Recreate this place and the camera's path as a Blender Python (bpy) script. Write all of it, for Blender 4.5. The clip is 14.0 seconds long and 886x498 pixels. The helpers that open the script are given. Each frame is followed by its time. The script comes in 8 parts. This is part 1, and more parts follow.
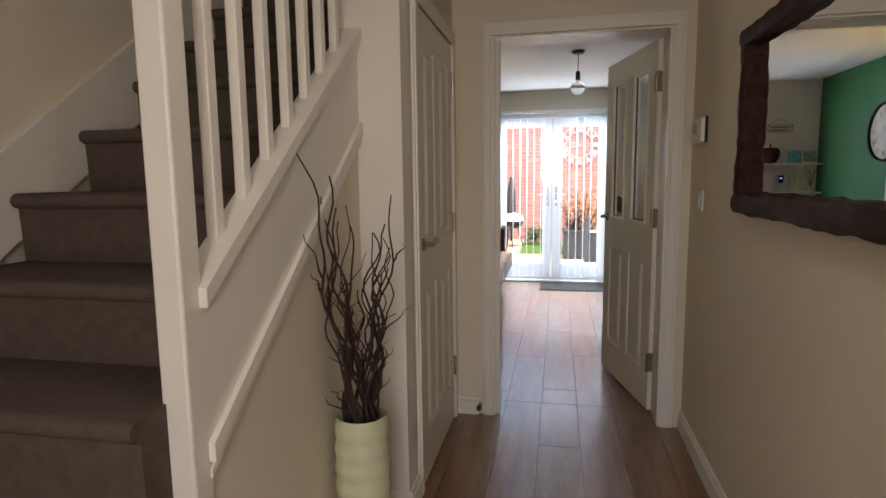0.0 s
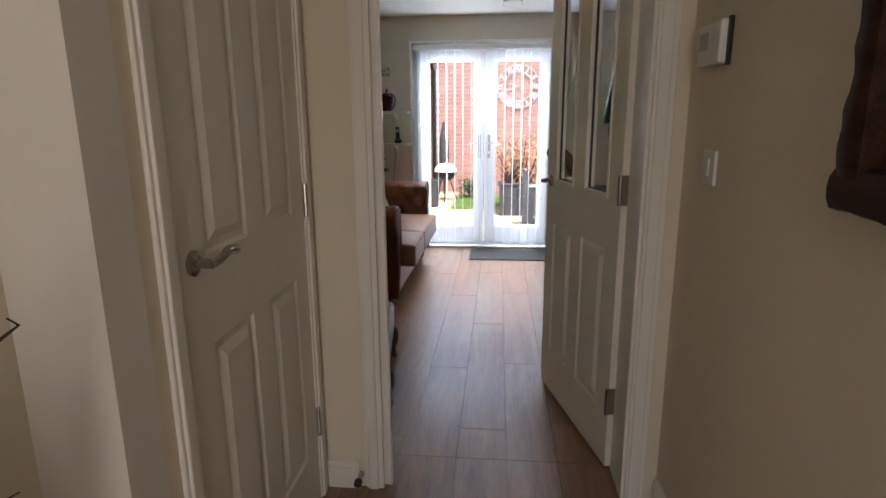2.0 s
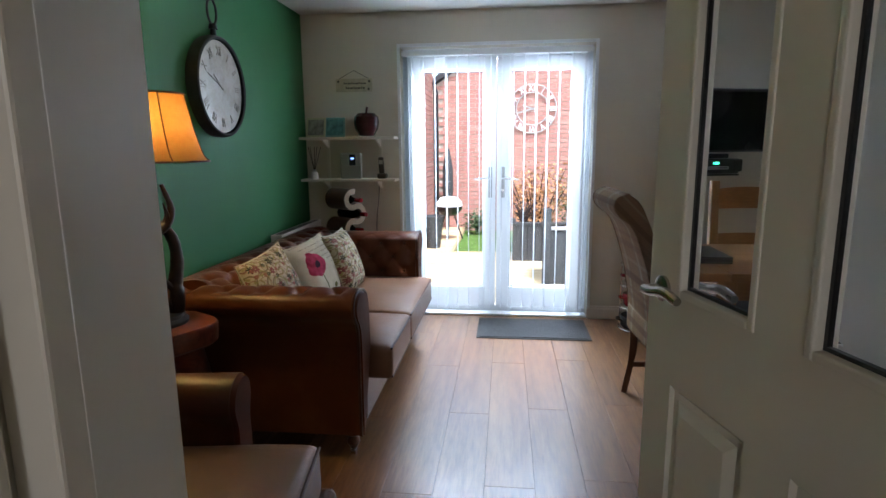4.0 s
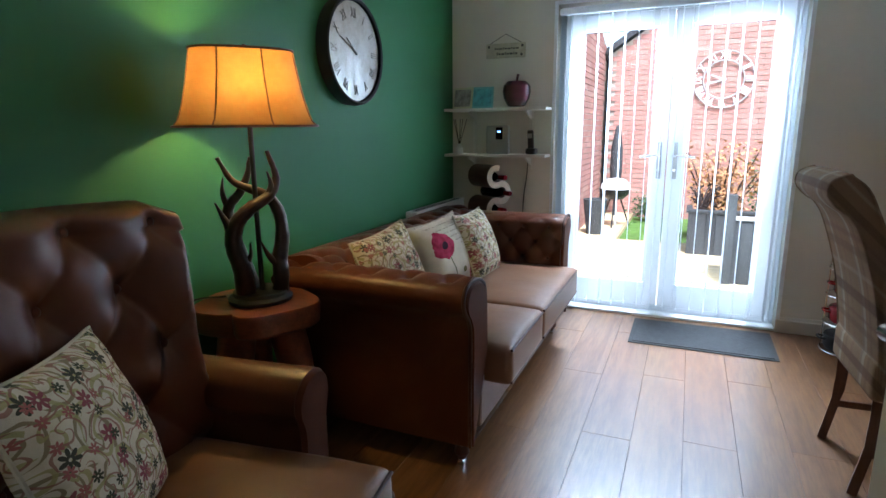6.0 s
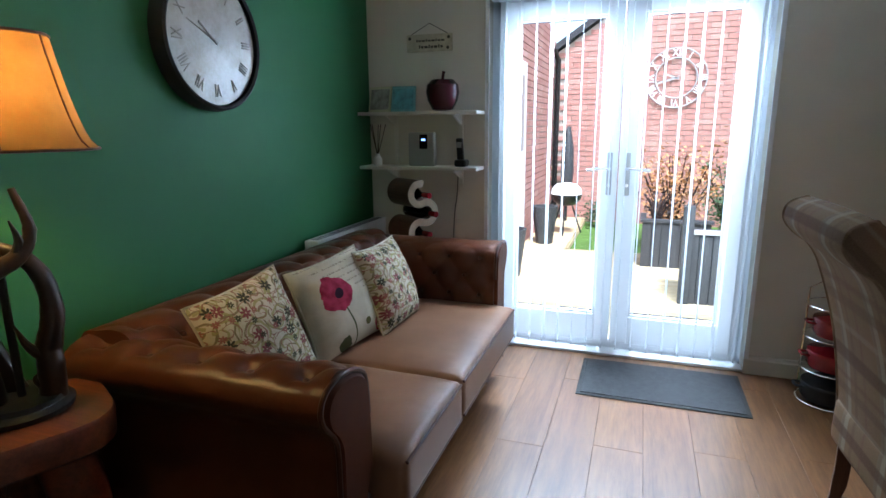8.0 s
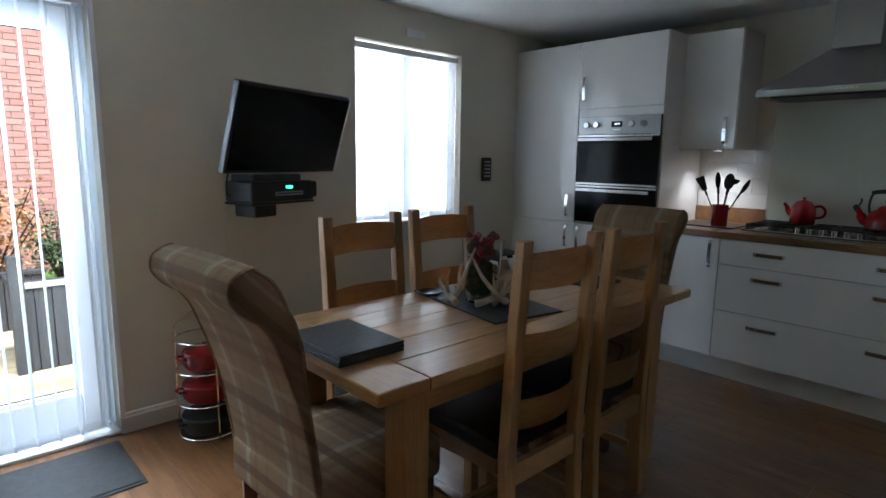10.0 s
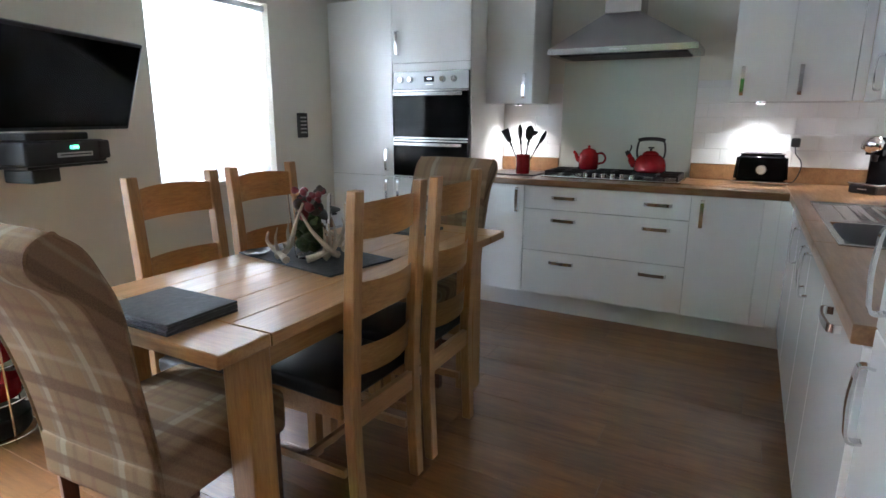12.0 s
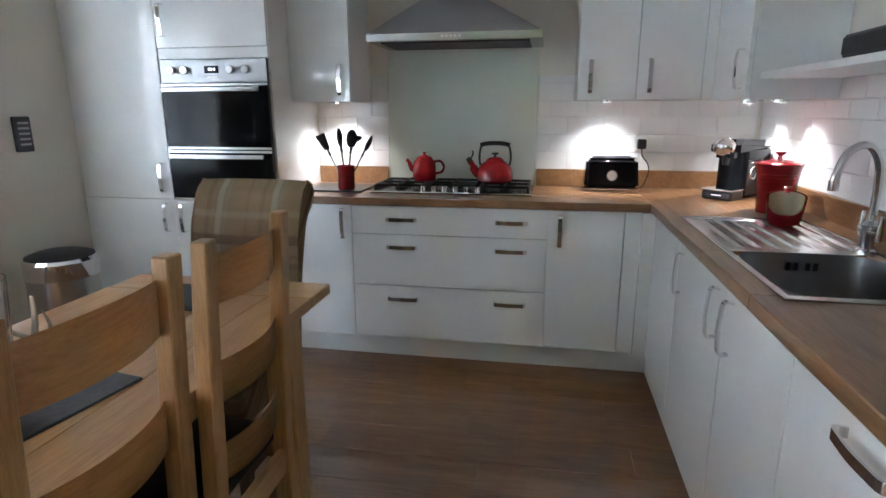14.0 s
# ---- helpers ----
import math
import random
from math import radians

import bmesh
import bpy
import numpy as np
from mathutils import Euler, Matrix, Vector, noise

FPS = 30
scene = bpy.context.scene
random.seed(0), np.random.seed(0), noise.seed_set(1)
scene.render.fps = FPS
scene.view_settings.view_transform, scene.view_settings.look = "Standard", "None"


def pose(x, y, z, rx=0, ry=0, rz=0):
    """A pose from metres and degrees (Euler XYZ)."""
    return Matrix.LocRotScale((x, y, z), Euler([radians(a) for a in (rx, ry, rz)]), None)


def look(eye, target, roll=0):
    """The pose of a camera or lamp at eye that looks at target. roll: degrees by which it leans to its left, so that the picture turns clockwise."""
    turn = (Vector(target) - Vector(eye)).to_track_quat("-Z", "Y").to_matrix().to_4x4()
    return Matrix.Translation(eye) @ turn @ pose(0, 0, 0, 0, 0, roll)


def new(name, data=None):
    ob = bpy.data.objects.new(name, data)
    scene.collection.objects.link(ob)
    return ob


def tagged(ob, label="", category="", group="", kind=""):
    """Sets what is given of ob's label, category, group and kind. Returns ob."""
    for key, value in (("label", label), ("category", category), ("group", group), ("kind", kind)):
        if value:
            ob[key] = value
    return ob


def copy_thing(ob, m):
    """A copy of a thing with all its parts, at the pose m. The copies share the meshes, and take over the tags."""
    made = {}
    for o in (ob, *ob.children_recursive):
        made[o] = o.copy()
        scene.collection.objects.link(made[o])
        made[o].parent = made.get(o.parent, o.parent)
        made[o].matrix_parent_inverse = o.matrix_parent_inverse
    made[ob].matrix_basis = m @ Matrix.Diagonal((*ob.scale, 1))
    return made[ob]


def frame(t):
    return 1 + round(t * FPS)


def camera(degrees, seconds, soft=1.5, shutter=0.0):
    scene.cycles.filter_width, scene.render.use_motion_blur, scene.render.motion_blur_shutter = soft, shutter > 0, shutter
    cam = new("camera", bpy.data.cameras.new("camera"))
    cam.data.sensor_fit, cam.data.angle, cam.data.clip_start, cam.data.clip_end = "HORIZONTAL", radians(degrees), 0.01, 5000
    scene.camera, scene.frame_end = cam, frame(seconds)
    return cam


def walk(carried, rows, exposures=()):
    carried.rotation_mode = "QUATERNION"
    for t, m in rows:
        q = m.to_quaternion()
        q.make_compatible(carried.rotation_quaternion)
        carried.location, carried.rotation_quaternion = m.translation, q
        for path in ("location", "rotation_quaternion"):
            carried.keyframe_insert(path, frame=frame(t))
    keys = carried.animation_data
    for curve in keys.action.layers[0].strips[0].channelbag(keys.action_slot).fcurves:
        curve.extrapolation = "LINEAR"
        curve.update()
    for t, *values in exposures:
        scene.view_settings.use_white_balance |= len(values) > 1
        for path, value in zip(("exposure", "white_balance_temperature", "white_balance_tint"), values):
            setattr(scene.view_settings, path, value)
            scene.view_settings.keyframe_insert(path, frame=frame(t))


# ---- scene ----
cam = camera(76.4, 14.0)
PATH = [
    (0, (1.635, 0.25, 1.252), (1.236, 2.194, 1.0), -0.7),
    (0.5, (1.694, 0.466, 1.232), (1.433, 2.422, 0.909), -0.7),
    (1, (1.732, 0.681, 1.23), (1.507, 2.63, 0.843), -0.8),
    (1.5, (1.7, 1.015, 1.255), (1.493, 2.956, 0.821), -0.6),
    (2, (1.705, 1.373, 1.259), (1.513, 3.314, 0.817), -0.4),
    (2.5, (1.687, 1.77, 1.279), (1.525, 3.715, 0.842), -0.6),
    (4.8, (1.617, 3.113, 1.274), (1.252, 5.053, 0.952), -0.4),
    (5, (1.632, 3.149, 1.26), (1.196, 5.074, 0.938), -0.6),
    (5.5, (1.673, 3.195, 1.231), (1.021, 5.053, 0.883), -0.7),
    (6, (1.691, 3.205, 1.219), (0.911, 4.999, 0.804), -0.5),
    (6.5, (1.684, 3.226, 1.212), (0.85, 4.974, 0.715), -0.4),
    (7, (1.629, 3.368, 1.235), (0.769, 5.092, 0.698), -0.4),
    (7.5, (1.591, 3.597, 1.263), (0.755, 5.338, 0.744), -0.3),
    (8, (1.671, 3.879, 1.278), (1.026, 5.723, 0.85), -0.5),
    (8.5, (1.719, 4.011, 1.31), (1.538, 5.974, 0.97), -0.2),
    (9, (1.652, 4.157, 1.287), (2.123, 6.081, 1.006), -0.0),
    (9.2, (1.657, 4.168, 1.312), (2.377, 6.011, 1.02), 0.3),
    (11.3, (1.565, 4.069, 1.289), (3.236, 5.108, 0.933), 0.1),
    (11.5, (1.559, 4.097, 1.28), (3.248, 5.099, 0.9), 0.3),
    (12, (1.584, 4.138, 1.288), (3.299, 5.062, 0.835), 0.3),
    (12.5, (1.659, 4.143, 1.282), (3.423, 4.954, 0.8), 0.1),
    (13, (1.885, 4.217, 1.296), (3.699, 4.899, 0.805), -0.1),
    (13.5, (2.084, 4.288, 1.314), (3.944, 4.837, 0.827), -0.0),
    (14, (2.307, 4.421, 1.34), (4.217, 4.771, 0.862), -0.2),
]
EXPOSURES = [(0.0, 1.35, 6450, 17), (1.5, 1.42, 6450, 18), (2.5, 1.08, 6450, 18), (5.0, 1.3, 5450, 9), (6.0, 1.45, 5450, 9), (6.5, 1.65, 5450, 9), (7.5, 1.7, 5450, 9), (8.0, 1.25, 5400, 9), (8.5, 0.85, 5400, 9), (9.0, 0.5, 5350, 9), (9.2, 0.55, 5500, 9), (11.3, 2.4, 5900, 12), (12.5, 2.55, 5900, 12), (14.0, 2.6, 5900, 12)]
walk(cam, [(t, look(eye, target, roll)) for t, eye, target, roll in PATH], EXPOSURES)

world = bpy.data.worlds.new("sky")
scene.world = world
world.use_nodes = True
_wn = world.node_tree
_sky = _wn.nodes.new("ShaderNodeTexSky")
_sky.sky_type = 'NISHITA'
_sky.sun_disc = False
_sky.sun_elevation = radians(38)
_sky.sun_rotation = radians(160)
_sky.air_density, _sky.dust_density = 1.0, 1.5
_wn.links.new(_sky.outputs[0], _wn.nodes["Background"].inputs[0])
_wn.nodes["Background"].inputs[1].default_value = 0.15


def lamp(name, kind, m, energy, color=(1, 1, 1), size=0.1, size_y=None, angle=None, blend=0.5):
    data = bpy.data.lights.new(name, kind)
    data.energy, data.color = energy, color
    if kind == 'AREA':
        data.size = size
        if size_y:
            data.shape, data.size_y = 'RECTANGLE', size_y
    elif kind == 'SUN':
        data.angle = angle
    elif kind == 'SPOT':
        data.spot_size, data.spot_blend, data.shadow_soft_size = angle, blend, size
    else:
        data.shadow_soft_size = size
    ob = new(name, data)
    ob.matrix_world = m
    return ob


lamp("sun", 'SUN', look((0, 0, 20), (-3.0, 7.0, 6)), 4.5, (1, 0.97, 0.93), angle=radians(12))
# daylight by french doors, kitchen window, and an unseen, assumed glazed front door behind
lamp("french_door_daylight", 'AREA', look((1.55, 7.235, 1.955), (1.55, 6.0, 0.4)), 138, (0.84, 0.94, 1.0), 1.3, 0.10)
# added fill facing outwards; brightens the inner door frames and blind slats
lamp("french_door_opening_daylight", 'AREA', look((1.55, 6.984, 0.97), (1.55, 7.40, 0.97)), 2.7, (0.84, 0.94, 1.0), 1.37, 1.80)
lamp("window_daylight", 'AREA', look((4.03, 7.22, 1.46), (4.03, 5.0, 1.3)), 9.5, (0.93, 0.97, 1.0), 0.82, 1.0)
lamp("front_door_daylight", 'AREA', look((1.68, -1.17, 1.3), (1.75, 2.0, 1.15)), 5.8, (1.0, 0.97, 0.93), 0.7, 1.5)
# added fill high over the stairs; the landing has no window
lamp("landing_daylight", 'AREA', look((0.70, 2.6, 3.5), (0.70, 2.3, 1.0)), 0.4, (1.0, 0.96, 0.90), 0.7, 1.2)
# added warm fill under the hall ceiling, without any fitting
lamp("hall_ceiling_bulb", 'POINT', pose(1.66, 0.9, 2.05), 1.8, (1.0, 0.90, 0.78), 0.06)


# ---------------------------------------------------------------- materials
def node_mat(name, rough=0.5, metal=0.0, spec=0.5):
    m = bpy.data.materials.new(name)
    m.use_nodes = True
    b = m.node_tree.nodes["Principled BSDF"]
    b.inputs["Roughness"].default_value = rough
    b.inputs["Metallic"].default_value = metal
    b.inputs["Specular IOR Level"].default_value = spec
    return m, m.node_tree, b


def N(t, kind, **inputs):
    n = t.nodes.new(kind)
    for k, v in inputs.items():
        n.inputs[k.replace("_", " ")].default_value = v
    return n


def mixc(t, fac, a, b, mode='MIX'):
    n = t.nodes.new("ShaderNodeMix")
    n.data_type, n.blend_type = 'RGBA', mode
    for sock, v in ((n.inputs[0], fac), (n.inputs[6], a), (n.inputs[7], b)):
        if isinstance(v, bpy.types.NodeSocket):
            t.links.new(v, sock)
        elif isinstance(v, (int, float)):
            sock.default_value = v
        else:
            sock.default_value = (*v, 1) if len(v) == 3 else v
    return n.outputs[2]


def ramp(t, fac, stops):
    n = t.nodes.new("ShaderNodeValToRGB")
    while len(n.color_ramp.elements) < len(stops):
        n.color_ramp.elements.new(0.5)
    for e, (p, c) in zip(n.color_ramp.elements, stops):
        e.position, e.color = p, (*c, 1) if len(c) == 3 else (c[0], c[0], c[0], 1)
    t.links.new(fac, n.inputs[0])
    return n.outputs[0]


def coords(t, kind="Object", scale=(1, 1, 1), rot=(0, 0, 0)):
    c = t.nodes.new("ShaderNodeTexCoord")
    m = t.nodes.new("ShaderNodeMapping")
    m.inputs["Scale"].default_value, m.inputs["Rotation"].default_value = scale, rot
    t.links.new(c.outputs[kind], m.inputs[0])
    return m.outputs[0]


def noise_tex(t, vec, scale, detail=4, rough=0.5, distort=0.0):
    n = N(t, "ShaderNodeTexNoise", Scale=scale, Detail=detail, Roughness=rough, Distortion=distort)
    t.links.new(vec, n.inputs["Vector"])
    return n.outputs[0]


def bump(t, b, height, strength, dist=0.01):
    n = N(t, "ShaderNodeBump", Strength=strength, Distance=dist)
    t.links.new(height, n.inputs["Height"])
    t.links.new(n.outputs[0], b.inputs["Normal"])


def plain(name, color, rough=0.5, metal=0.0, var=0.08, scale=3.0, grain=0.0, grain_scale=200, spec=0.5, coat=0.0, rough_var=0.1):
    """A surface with broad tone variation, fine relief and uneven gloss."""
    m, t, b = node_mat(name, rough, metal, spec)
    v = coords(t)
    broad = noise_tex(t, v, scale, 5, 0.6)
    lo = [max(0, c * (1 - var)) for c in color]
    hi = [min(1, c * (1 + var)) for c in color]
    t.links.new(ramp(t, broad, [(0.3, lo), (0.7, hi)]), b.inputs["Base Color"])
    if rough_var:
        t.links.new(ramp(t, noise_tex(t, v, scale * 6, 4), [(0.3, (max(0.02, rough * (1 - rough_var)),)), (0.7, (min(1, rough * (1 + rough_var)),))]), b.inputs["Roughness"])
    if grain:
        bump(t, b, noise_tex(t, v, grain_scale, 3), grain, 0.003)
    if coat:
        b.inputs["Coat Weight"].default_value, b.inputs["Coat Roughness"].default_value = coat, 0.06
    return m


def wood(name, dark, light, rough=0.4, axis='y', scale=1.0, per_object=0.0, coat=0.0, coat_rough=0.15):
    m, t, b = node_mat(name, rough)
    s = {'x': (1.2, 14, 14), 'y': (14, 1.2, 14), 'z': (14, 14, 1.2)}[axis]
    v = coords(t, "Object", [k * scale for k in s])
    if per_object:
        info = t.nodes.new("ShaderNodeObjectInfo")
        add = t.nodes.new("ShaderNodeVectorMath")
        add.operation = 'ADD'
        comb = t.nodes.new("ShaderNodeVectorMath")
        comb.operation = 'SCALE'
        comb.inputs[0].default_value = (37, 53, 71)
        t.links.new(info.outputs["Random"], comb.inputs["Scale"])
        t.links.new(v, add.inputs[0])
        t.links.new(comb.outputs[0], add.inputs[1])
        v = add.outputs[0]
    grain = noise_tex(t, v, 1.6, 7, 0.62, 0.8)
    fine = noise_tex(t, v, 9, 4, 0.7)
    mid = [(a + c) / 2 for a, c in zip(dark, light)]
    c1 = ramp(t, grain, [(0.28, dark), (0.48, mid), (0.70, light)])
    c2 = mixc(t, 0.35, c1, ramp(t, fine, [(0.35, [x * 0.72 for x in dark]), (0.62, light)]))
    if per_object:
        tone = ramp(t, info.outputs["Random"], [(0.0, (1 - per_object,)), (1.0, (1 + per_object,))])
        c2 = mixc(t, 1.0, c2, tone, 'MULTIPLY')
    t.links.new(c2, b.inputs["Base Color"])
    t.links.new(ramp(t, grain, [(0.2, (rough * 1.2,)), (0.8, (rough * 0.85,))]), b.inputs["Roughness"])
    bump(t, b, fine, 0.12, 0.002)
    if coat:
        b.inputs["Coat Weight"].default_value, b.inputs["Coat Roughness"].default_value = coat, coat_rough
    return m


def leather(name, base, worn, rough=0.36):
    m, t, b = node_mat(name, rough, 0, 0.36)
    v = coords(t)
    patch = noise_tex(t, v, 4.5, 6, 0.6)
    c = ramp(t, patch, [(0.2, [k * 0.85 for k in base]), (0.5, base), (0.85, worn)])
    t.links.new(c, b.inputs["Base Color"])
    vor = N(t, "ShaderNodeTexVoronoi", Scale=420)
    vor.feature = 'DISTANCE_TO_EDGE'
    t.links.new(v, vor.inputs["Vector"])
    wr = noise_tex(t, v, 28, 5, 0.65, 0.4)
    mx = t.nodes.new("ShaderNodeMath")
    mx.operation = 'MULTIPLY_ADD'
    t.links.new(wr, mx.inputs[0])
    mx.inputs[1].default_value = 1.6
    t.links.new(vor.outputs["Distance"], mx.inputs[2])
    bump(t, b, mx.outputs[0], 0.13, 0.003)
    t.links.new(ramp(t, patch, [(0.2, (rough * 0.9,)), (0.8, (rough * 1.12,))]), b.inputs["Roughness"])
    return m


def paint(name, color, rough=0.75, relief=0.12):
    m, t, b = node_mat(name, rough, 0, 0.35)
    v = coords(t)
    t.links.new(ramp(t, noise_tex(t, v, 1.3, 5, 0.6), [(0.3, [c * 0.95 for c in color]), (0.7, [min(1, c * 1.03) for c in color])]), b.inputs["Base Color"])
    bump(t, b, noise_tex(t, v, 260, 3, 0.6), relief, 0.002)
    return m


def glass(name, tint=(1, 1, 1), rough=0.0):
    m, t, b = node_mat(name, rough)
    b.inputs["Base Color"].default_value = (*tint, 1)
    b.inputs["Transmission Weight"].default_value = 1.0
    b.inputs["IOR"].default_value = 1.12
    return m


M = {}
M["wall_cream"] = paint("cream wall paint", (0.70, 0.63, 0.50))
M["wall_room"] = paint("off white wall paint", (0.70, 0.66, 0.57))
M["wall_green"] = paint("emerald wall paint", (0.036, 0.160, 0.054), 0.6)
M["ceiling"] = paint("white ceiling paint", (0.78, 0.78, 0.76), 0.85)
M["trim"] = plain("satin white woodwork", (0.74, 0.71, 0.64), 0.38, var=0.03, grain=0.05, grain_scale=60)
M["door"] = plain("moulded white door paint", (0.74, 0.70, 0.61), 0.42, var=0.03, grain=0.10, grain_scale=180)
M["upvc"] = plain("white upvc", (0.86, 0.88, 0.90), 0.42, var=0.02)
M["gloss"] = plain("high gloss white lacquer", (0.80, 0.80, 0.78), 0.07, var=0.015, rough_var=0.2, spec=0.5)
M["carcass"] = plain("white melamine", (0.76, 0.76, 0.74), 0.4, var=0.02)
M["floor"] = wood("brown oak laminate", (0.118, 0.044, 0.012), (0.255, 0.114, 0.034), 0.42, 'y', 0.7, 0.08, 1.0, 0.22)
M["floor"].node_tree.nodes["Principled BSDF"].inputs["Coat IOR"].default_value = 1.52
M["joint"] = plain("dark plank joint", (0.075, 0.040, 0.020), 0.8, var=0.2)
M["worktop"] = wood("oiled walnut worktop", (0.175, 0.082, 0.032), (0.33, 0.176, 0.080), 0.28, 'y', 1.4, 0, 0.25)
M["worktop_x"] = wood("oiled walnut worktop lengthwise", (0.175, 0.082, 0.032), (0.33, 0.176, 0.080), 0.30, 'x', 1.0, 0, 0.15)
M["oak_x"] = wood("waxed honey oak", (0.275, 0.126, 0.038), (0.445, 0.236, 0.085), 0.34, 'x', 1.1, 0.06, 0.15)
M["oak_z"] = wood("waxed honey oak upright", (0.275, 0.126, 0.038), (0.445, 0.236, 0.085), 0.36, 'z', 1.3, 0.06, 0.15)
M["chair_leg"] = wood("dark stained beech", (0.06, 0.022, 0.012), (0.15, 0.055, 0.028), 0.35, 'z', 1.5)
M["stool"] = wood("red brown hardwood slab", (0.085, 0.022, 0.012), (0.24, 0.07, 0.032), 0.30, 'x', 0.8, 0, 0.3)
M["wine"] = wood("acacia wine rack", (0.05, 0.02, 0.012), (0.16, 0.07, 0.035), 0.45, 'x', 1.2)
M["wine_cut"] = plain("pale cut wood face", (0.48, 0.37, 0.26), 0.6, var=0.15, scale=14)
M["leather"] = leather("saddle brown leather", (0.092, 0.025, 0.009), (0.150, 0.048, 0.017), 0.30)
M["leather_facing"] = leather("matt brown leather", (0.085, 0.023, 0.009), (0.13, 0.042, 0.016), 0.62)
M["leather_facing"].node_tree.nodes["Principled BSDF"].inputs["Specular IOR Level"].default_value = 0.12
# tan seat leather; part of its paleness is sheen put into the colour
M["leather_seat"] = leather("tan leather paled for sheen", (0.185, 0.090, 0.047), (0.265, 0.150, 0.088), 0.32)
M["leather_dark"] = leather("dark brown leather", (0.062, 0.020, 0.011), (0.11, 0.038, 0.020), 0.36)
M["seat_black"] = leather("black faux leather", (0.012, 0.011, 0.011), (0.022, 0.02, 0.019), 0.4)
M["chrome"] = plain("polished chrome", (0.75, 0.75, 0.76), 0.09, 1.0, 0.03)
M["steel"] = plain("brushed stainless steel", (0.50, 0.50, 0.50), 0.24, 1.0, 0.03)
M["steel_panel"] = plain("matt brushed steel panel", (0.30, 0.30, 0.30), 0.38, 1.0, 0.04)
# darker copy of the sink steel, with the bowl's inner shade in its colour
M["steel_shaded_bowl"] = plain("satin steel darkened for bowl shade", (0.26, 0.26, 0.262), 0.36, 1.0, 0.05)
M["nickel"] = plain("satin nickel", (0.44, 0.42, 0.39), 0.25, 1.0, 0.05)
M["black"] = plain("black plastic", (0.012, 0.012, 0.013), 0.35, var=0.2)
M["black_gloss"] = plain("black glass", (0.006, 0.006, 0.007), 0.10, var=0.1, spec=0.16)
M["iron"] = plain("matt black cast iron", (0.018, 0.018, 0.019), 0.55, var=0.2, grain=0.2)
M["bronze"] = plain("dark bronze resin", (0.035, 0.017, 0.010), 0.32, var=0.5, scale=14, grain=0.3, grain_scale=40)
M["slate"] = plain("grey slate", (0.030, 0.033, 0.038), 0.55, var=0.25, scale=8, grain=0.5, grain_scale=60)
M["carpet"] = plain("taupe carpet pile", (0.105, 0.080, 0.064), 0.95, var=0.14, scale=30, grain=0.9, grain_scale=420, spec=0.1)
M["mat_grey"] = plain("grey ribbed doormat", (0.058, 0.058, 0.060), 0.95, var=0.18, scale=40, grain=0.8, grain_scale=260, spec=0.1)
M["rubber"] = plain("black rubber", (0.02, 0.02, 0.02), 0.8, var=0.1)
M["vase"] = plain("pale celadon ceramic", (0.58, 0.60, 0.40), 0.30, var=0.07, scale=8)
M["twig"] = plain("dark curly willow bark", (0.030, 0.014, 0.010), 0.7, var=0.4, scale=20, grain=0.5, grain_scale=120)


def ombre(name, low, high, z0, z1, rough):
    """Red glaze that fades from a dark foot to an orange-red shoulder."""
    m, t, b = node_mat(name, rough)
    c = t.nodes.new("ShaderNodeTexCoord")
    sep = t.nodes.new("ShaderNodeSeparateXYZ")
    t.links.new(c.outputs["Object"], sep.inputs[0])
    n = t.nodes.new("ShaderNodeMapRange")
    n.inputs[1].default_value, n.inputs[2].default_value = z0, z1
    t.links.new(sep.outputs[2], n.inputs[0])
    t.links.new(mixc(t, 0.25, ramp(t, n.outputs[0], [(0.0, low), (0.45, high), (1.0, [min(1, k * 1.25) for k in high])]), ramp(t, noise_tex(t, c.outputs["Object"], 30, 3), [(0.3, low), (0.7, high)])), b.inputs["Base Color"])
    return m


M["red"] = ombre("cherry red enamel", (0.10, 0.004, 0.010), (0.36, 0.014, 0.016), 0.0, 0.11, 0.12)
M["red_dark"] = plain("deep red glazed stoneware", (0.20, 0.008, 0.012), 0.16, var=0.25, scale=6)
M["plum"] = plain("plum glazed ceramic", (0.055, 0.008, 0.014), 0.12, var=0.3, scale=6)
M["cream_glaze"] = plain("cream glaze", (0.50, 0.43, 0.30), 0.25, var=0.08, scale=12)
M["splash"] = plain("pale grey green back painted glass", (0.60, 0.64, 0.57), 0.05, var=0.01)
M["tile"] = plain("white glazed tile", (0.74, 0.73, 0.71), 0.10, var=0.02, scale=2)
M["grout"] = plain("pale grout", (0.64, 0.63, 0.60), 0.9, var=0.05)
M["radiator"] = plain("white radiator enamel", (0.78, 0.77, 0.73), 0.3, var=0.02)
M["cream_plastic"] = plain("white plastic", (0.72, 0.71, 0.68), 0.35, var=0.03)
M["silver_plastic"] = plain("silver grey plastic", (0.42, 0.42, 0.41), 0.35, 0.3, var=0.04)
M["mirror"] = plain("silvered mirror glass", (0.92, 0.93, 0.92), 0.0, 1.0, 0.0, rough_var=0)
M["rustic"] = wood("rough dark driftwood", (0.005, 0.003, 0.002), (0.048, 0.016, 0.008), 0.55, 'y', 1.8)
M["rustic"].node_tree.nodes["Principled BSDF"].inputs["Specular IOR Level"].default_value = 0.12
M["glass"] = glass("clear glass")
M["sign"] = plain("weathered ivory board", (0.50, 0.46, 0.34), 0.7, var=0.2, scale=18)
M["ink"] = plain("faded dark ink", (0.06, 0.055, 0.045), 0.8, var=0.2)
M["faded"] = plain("faded brown print", (0.30, 0.27, 0.23), 0.8, var=0.3, scale=30)
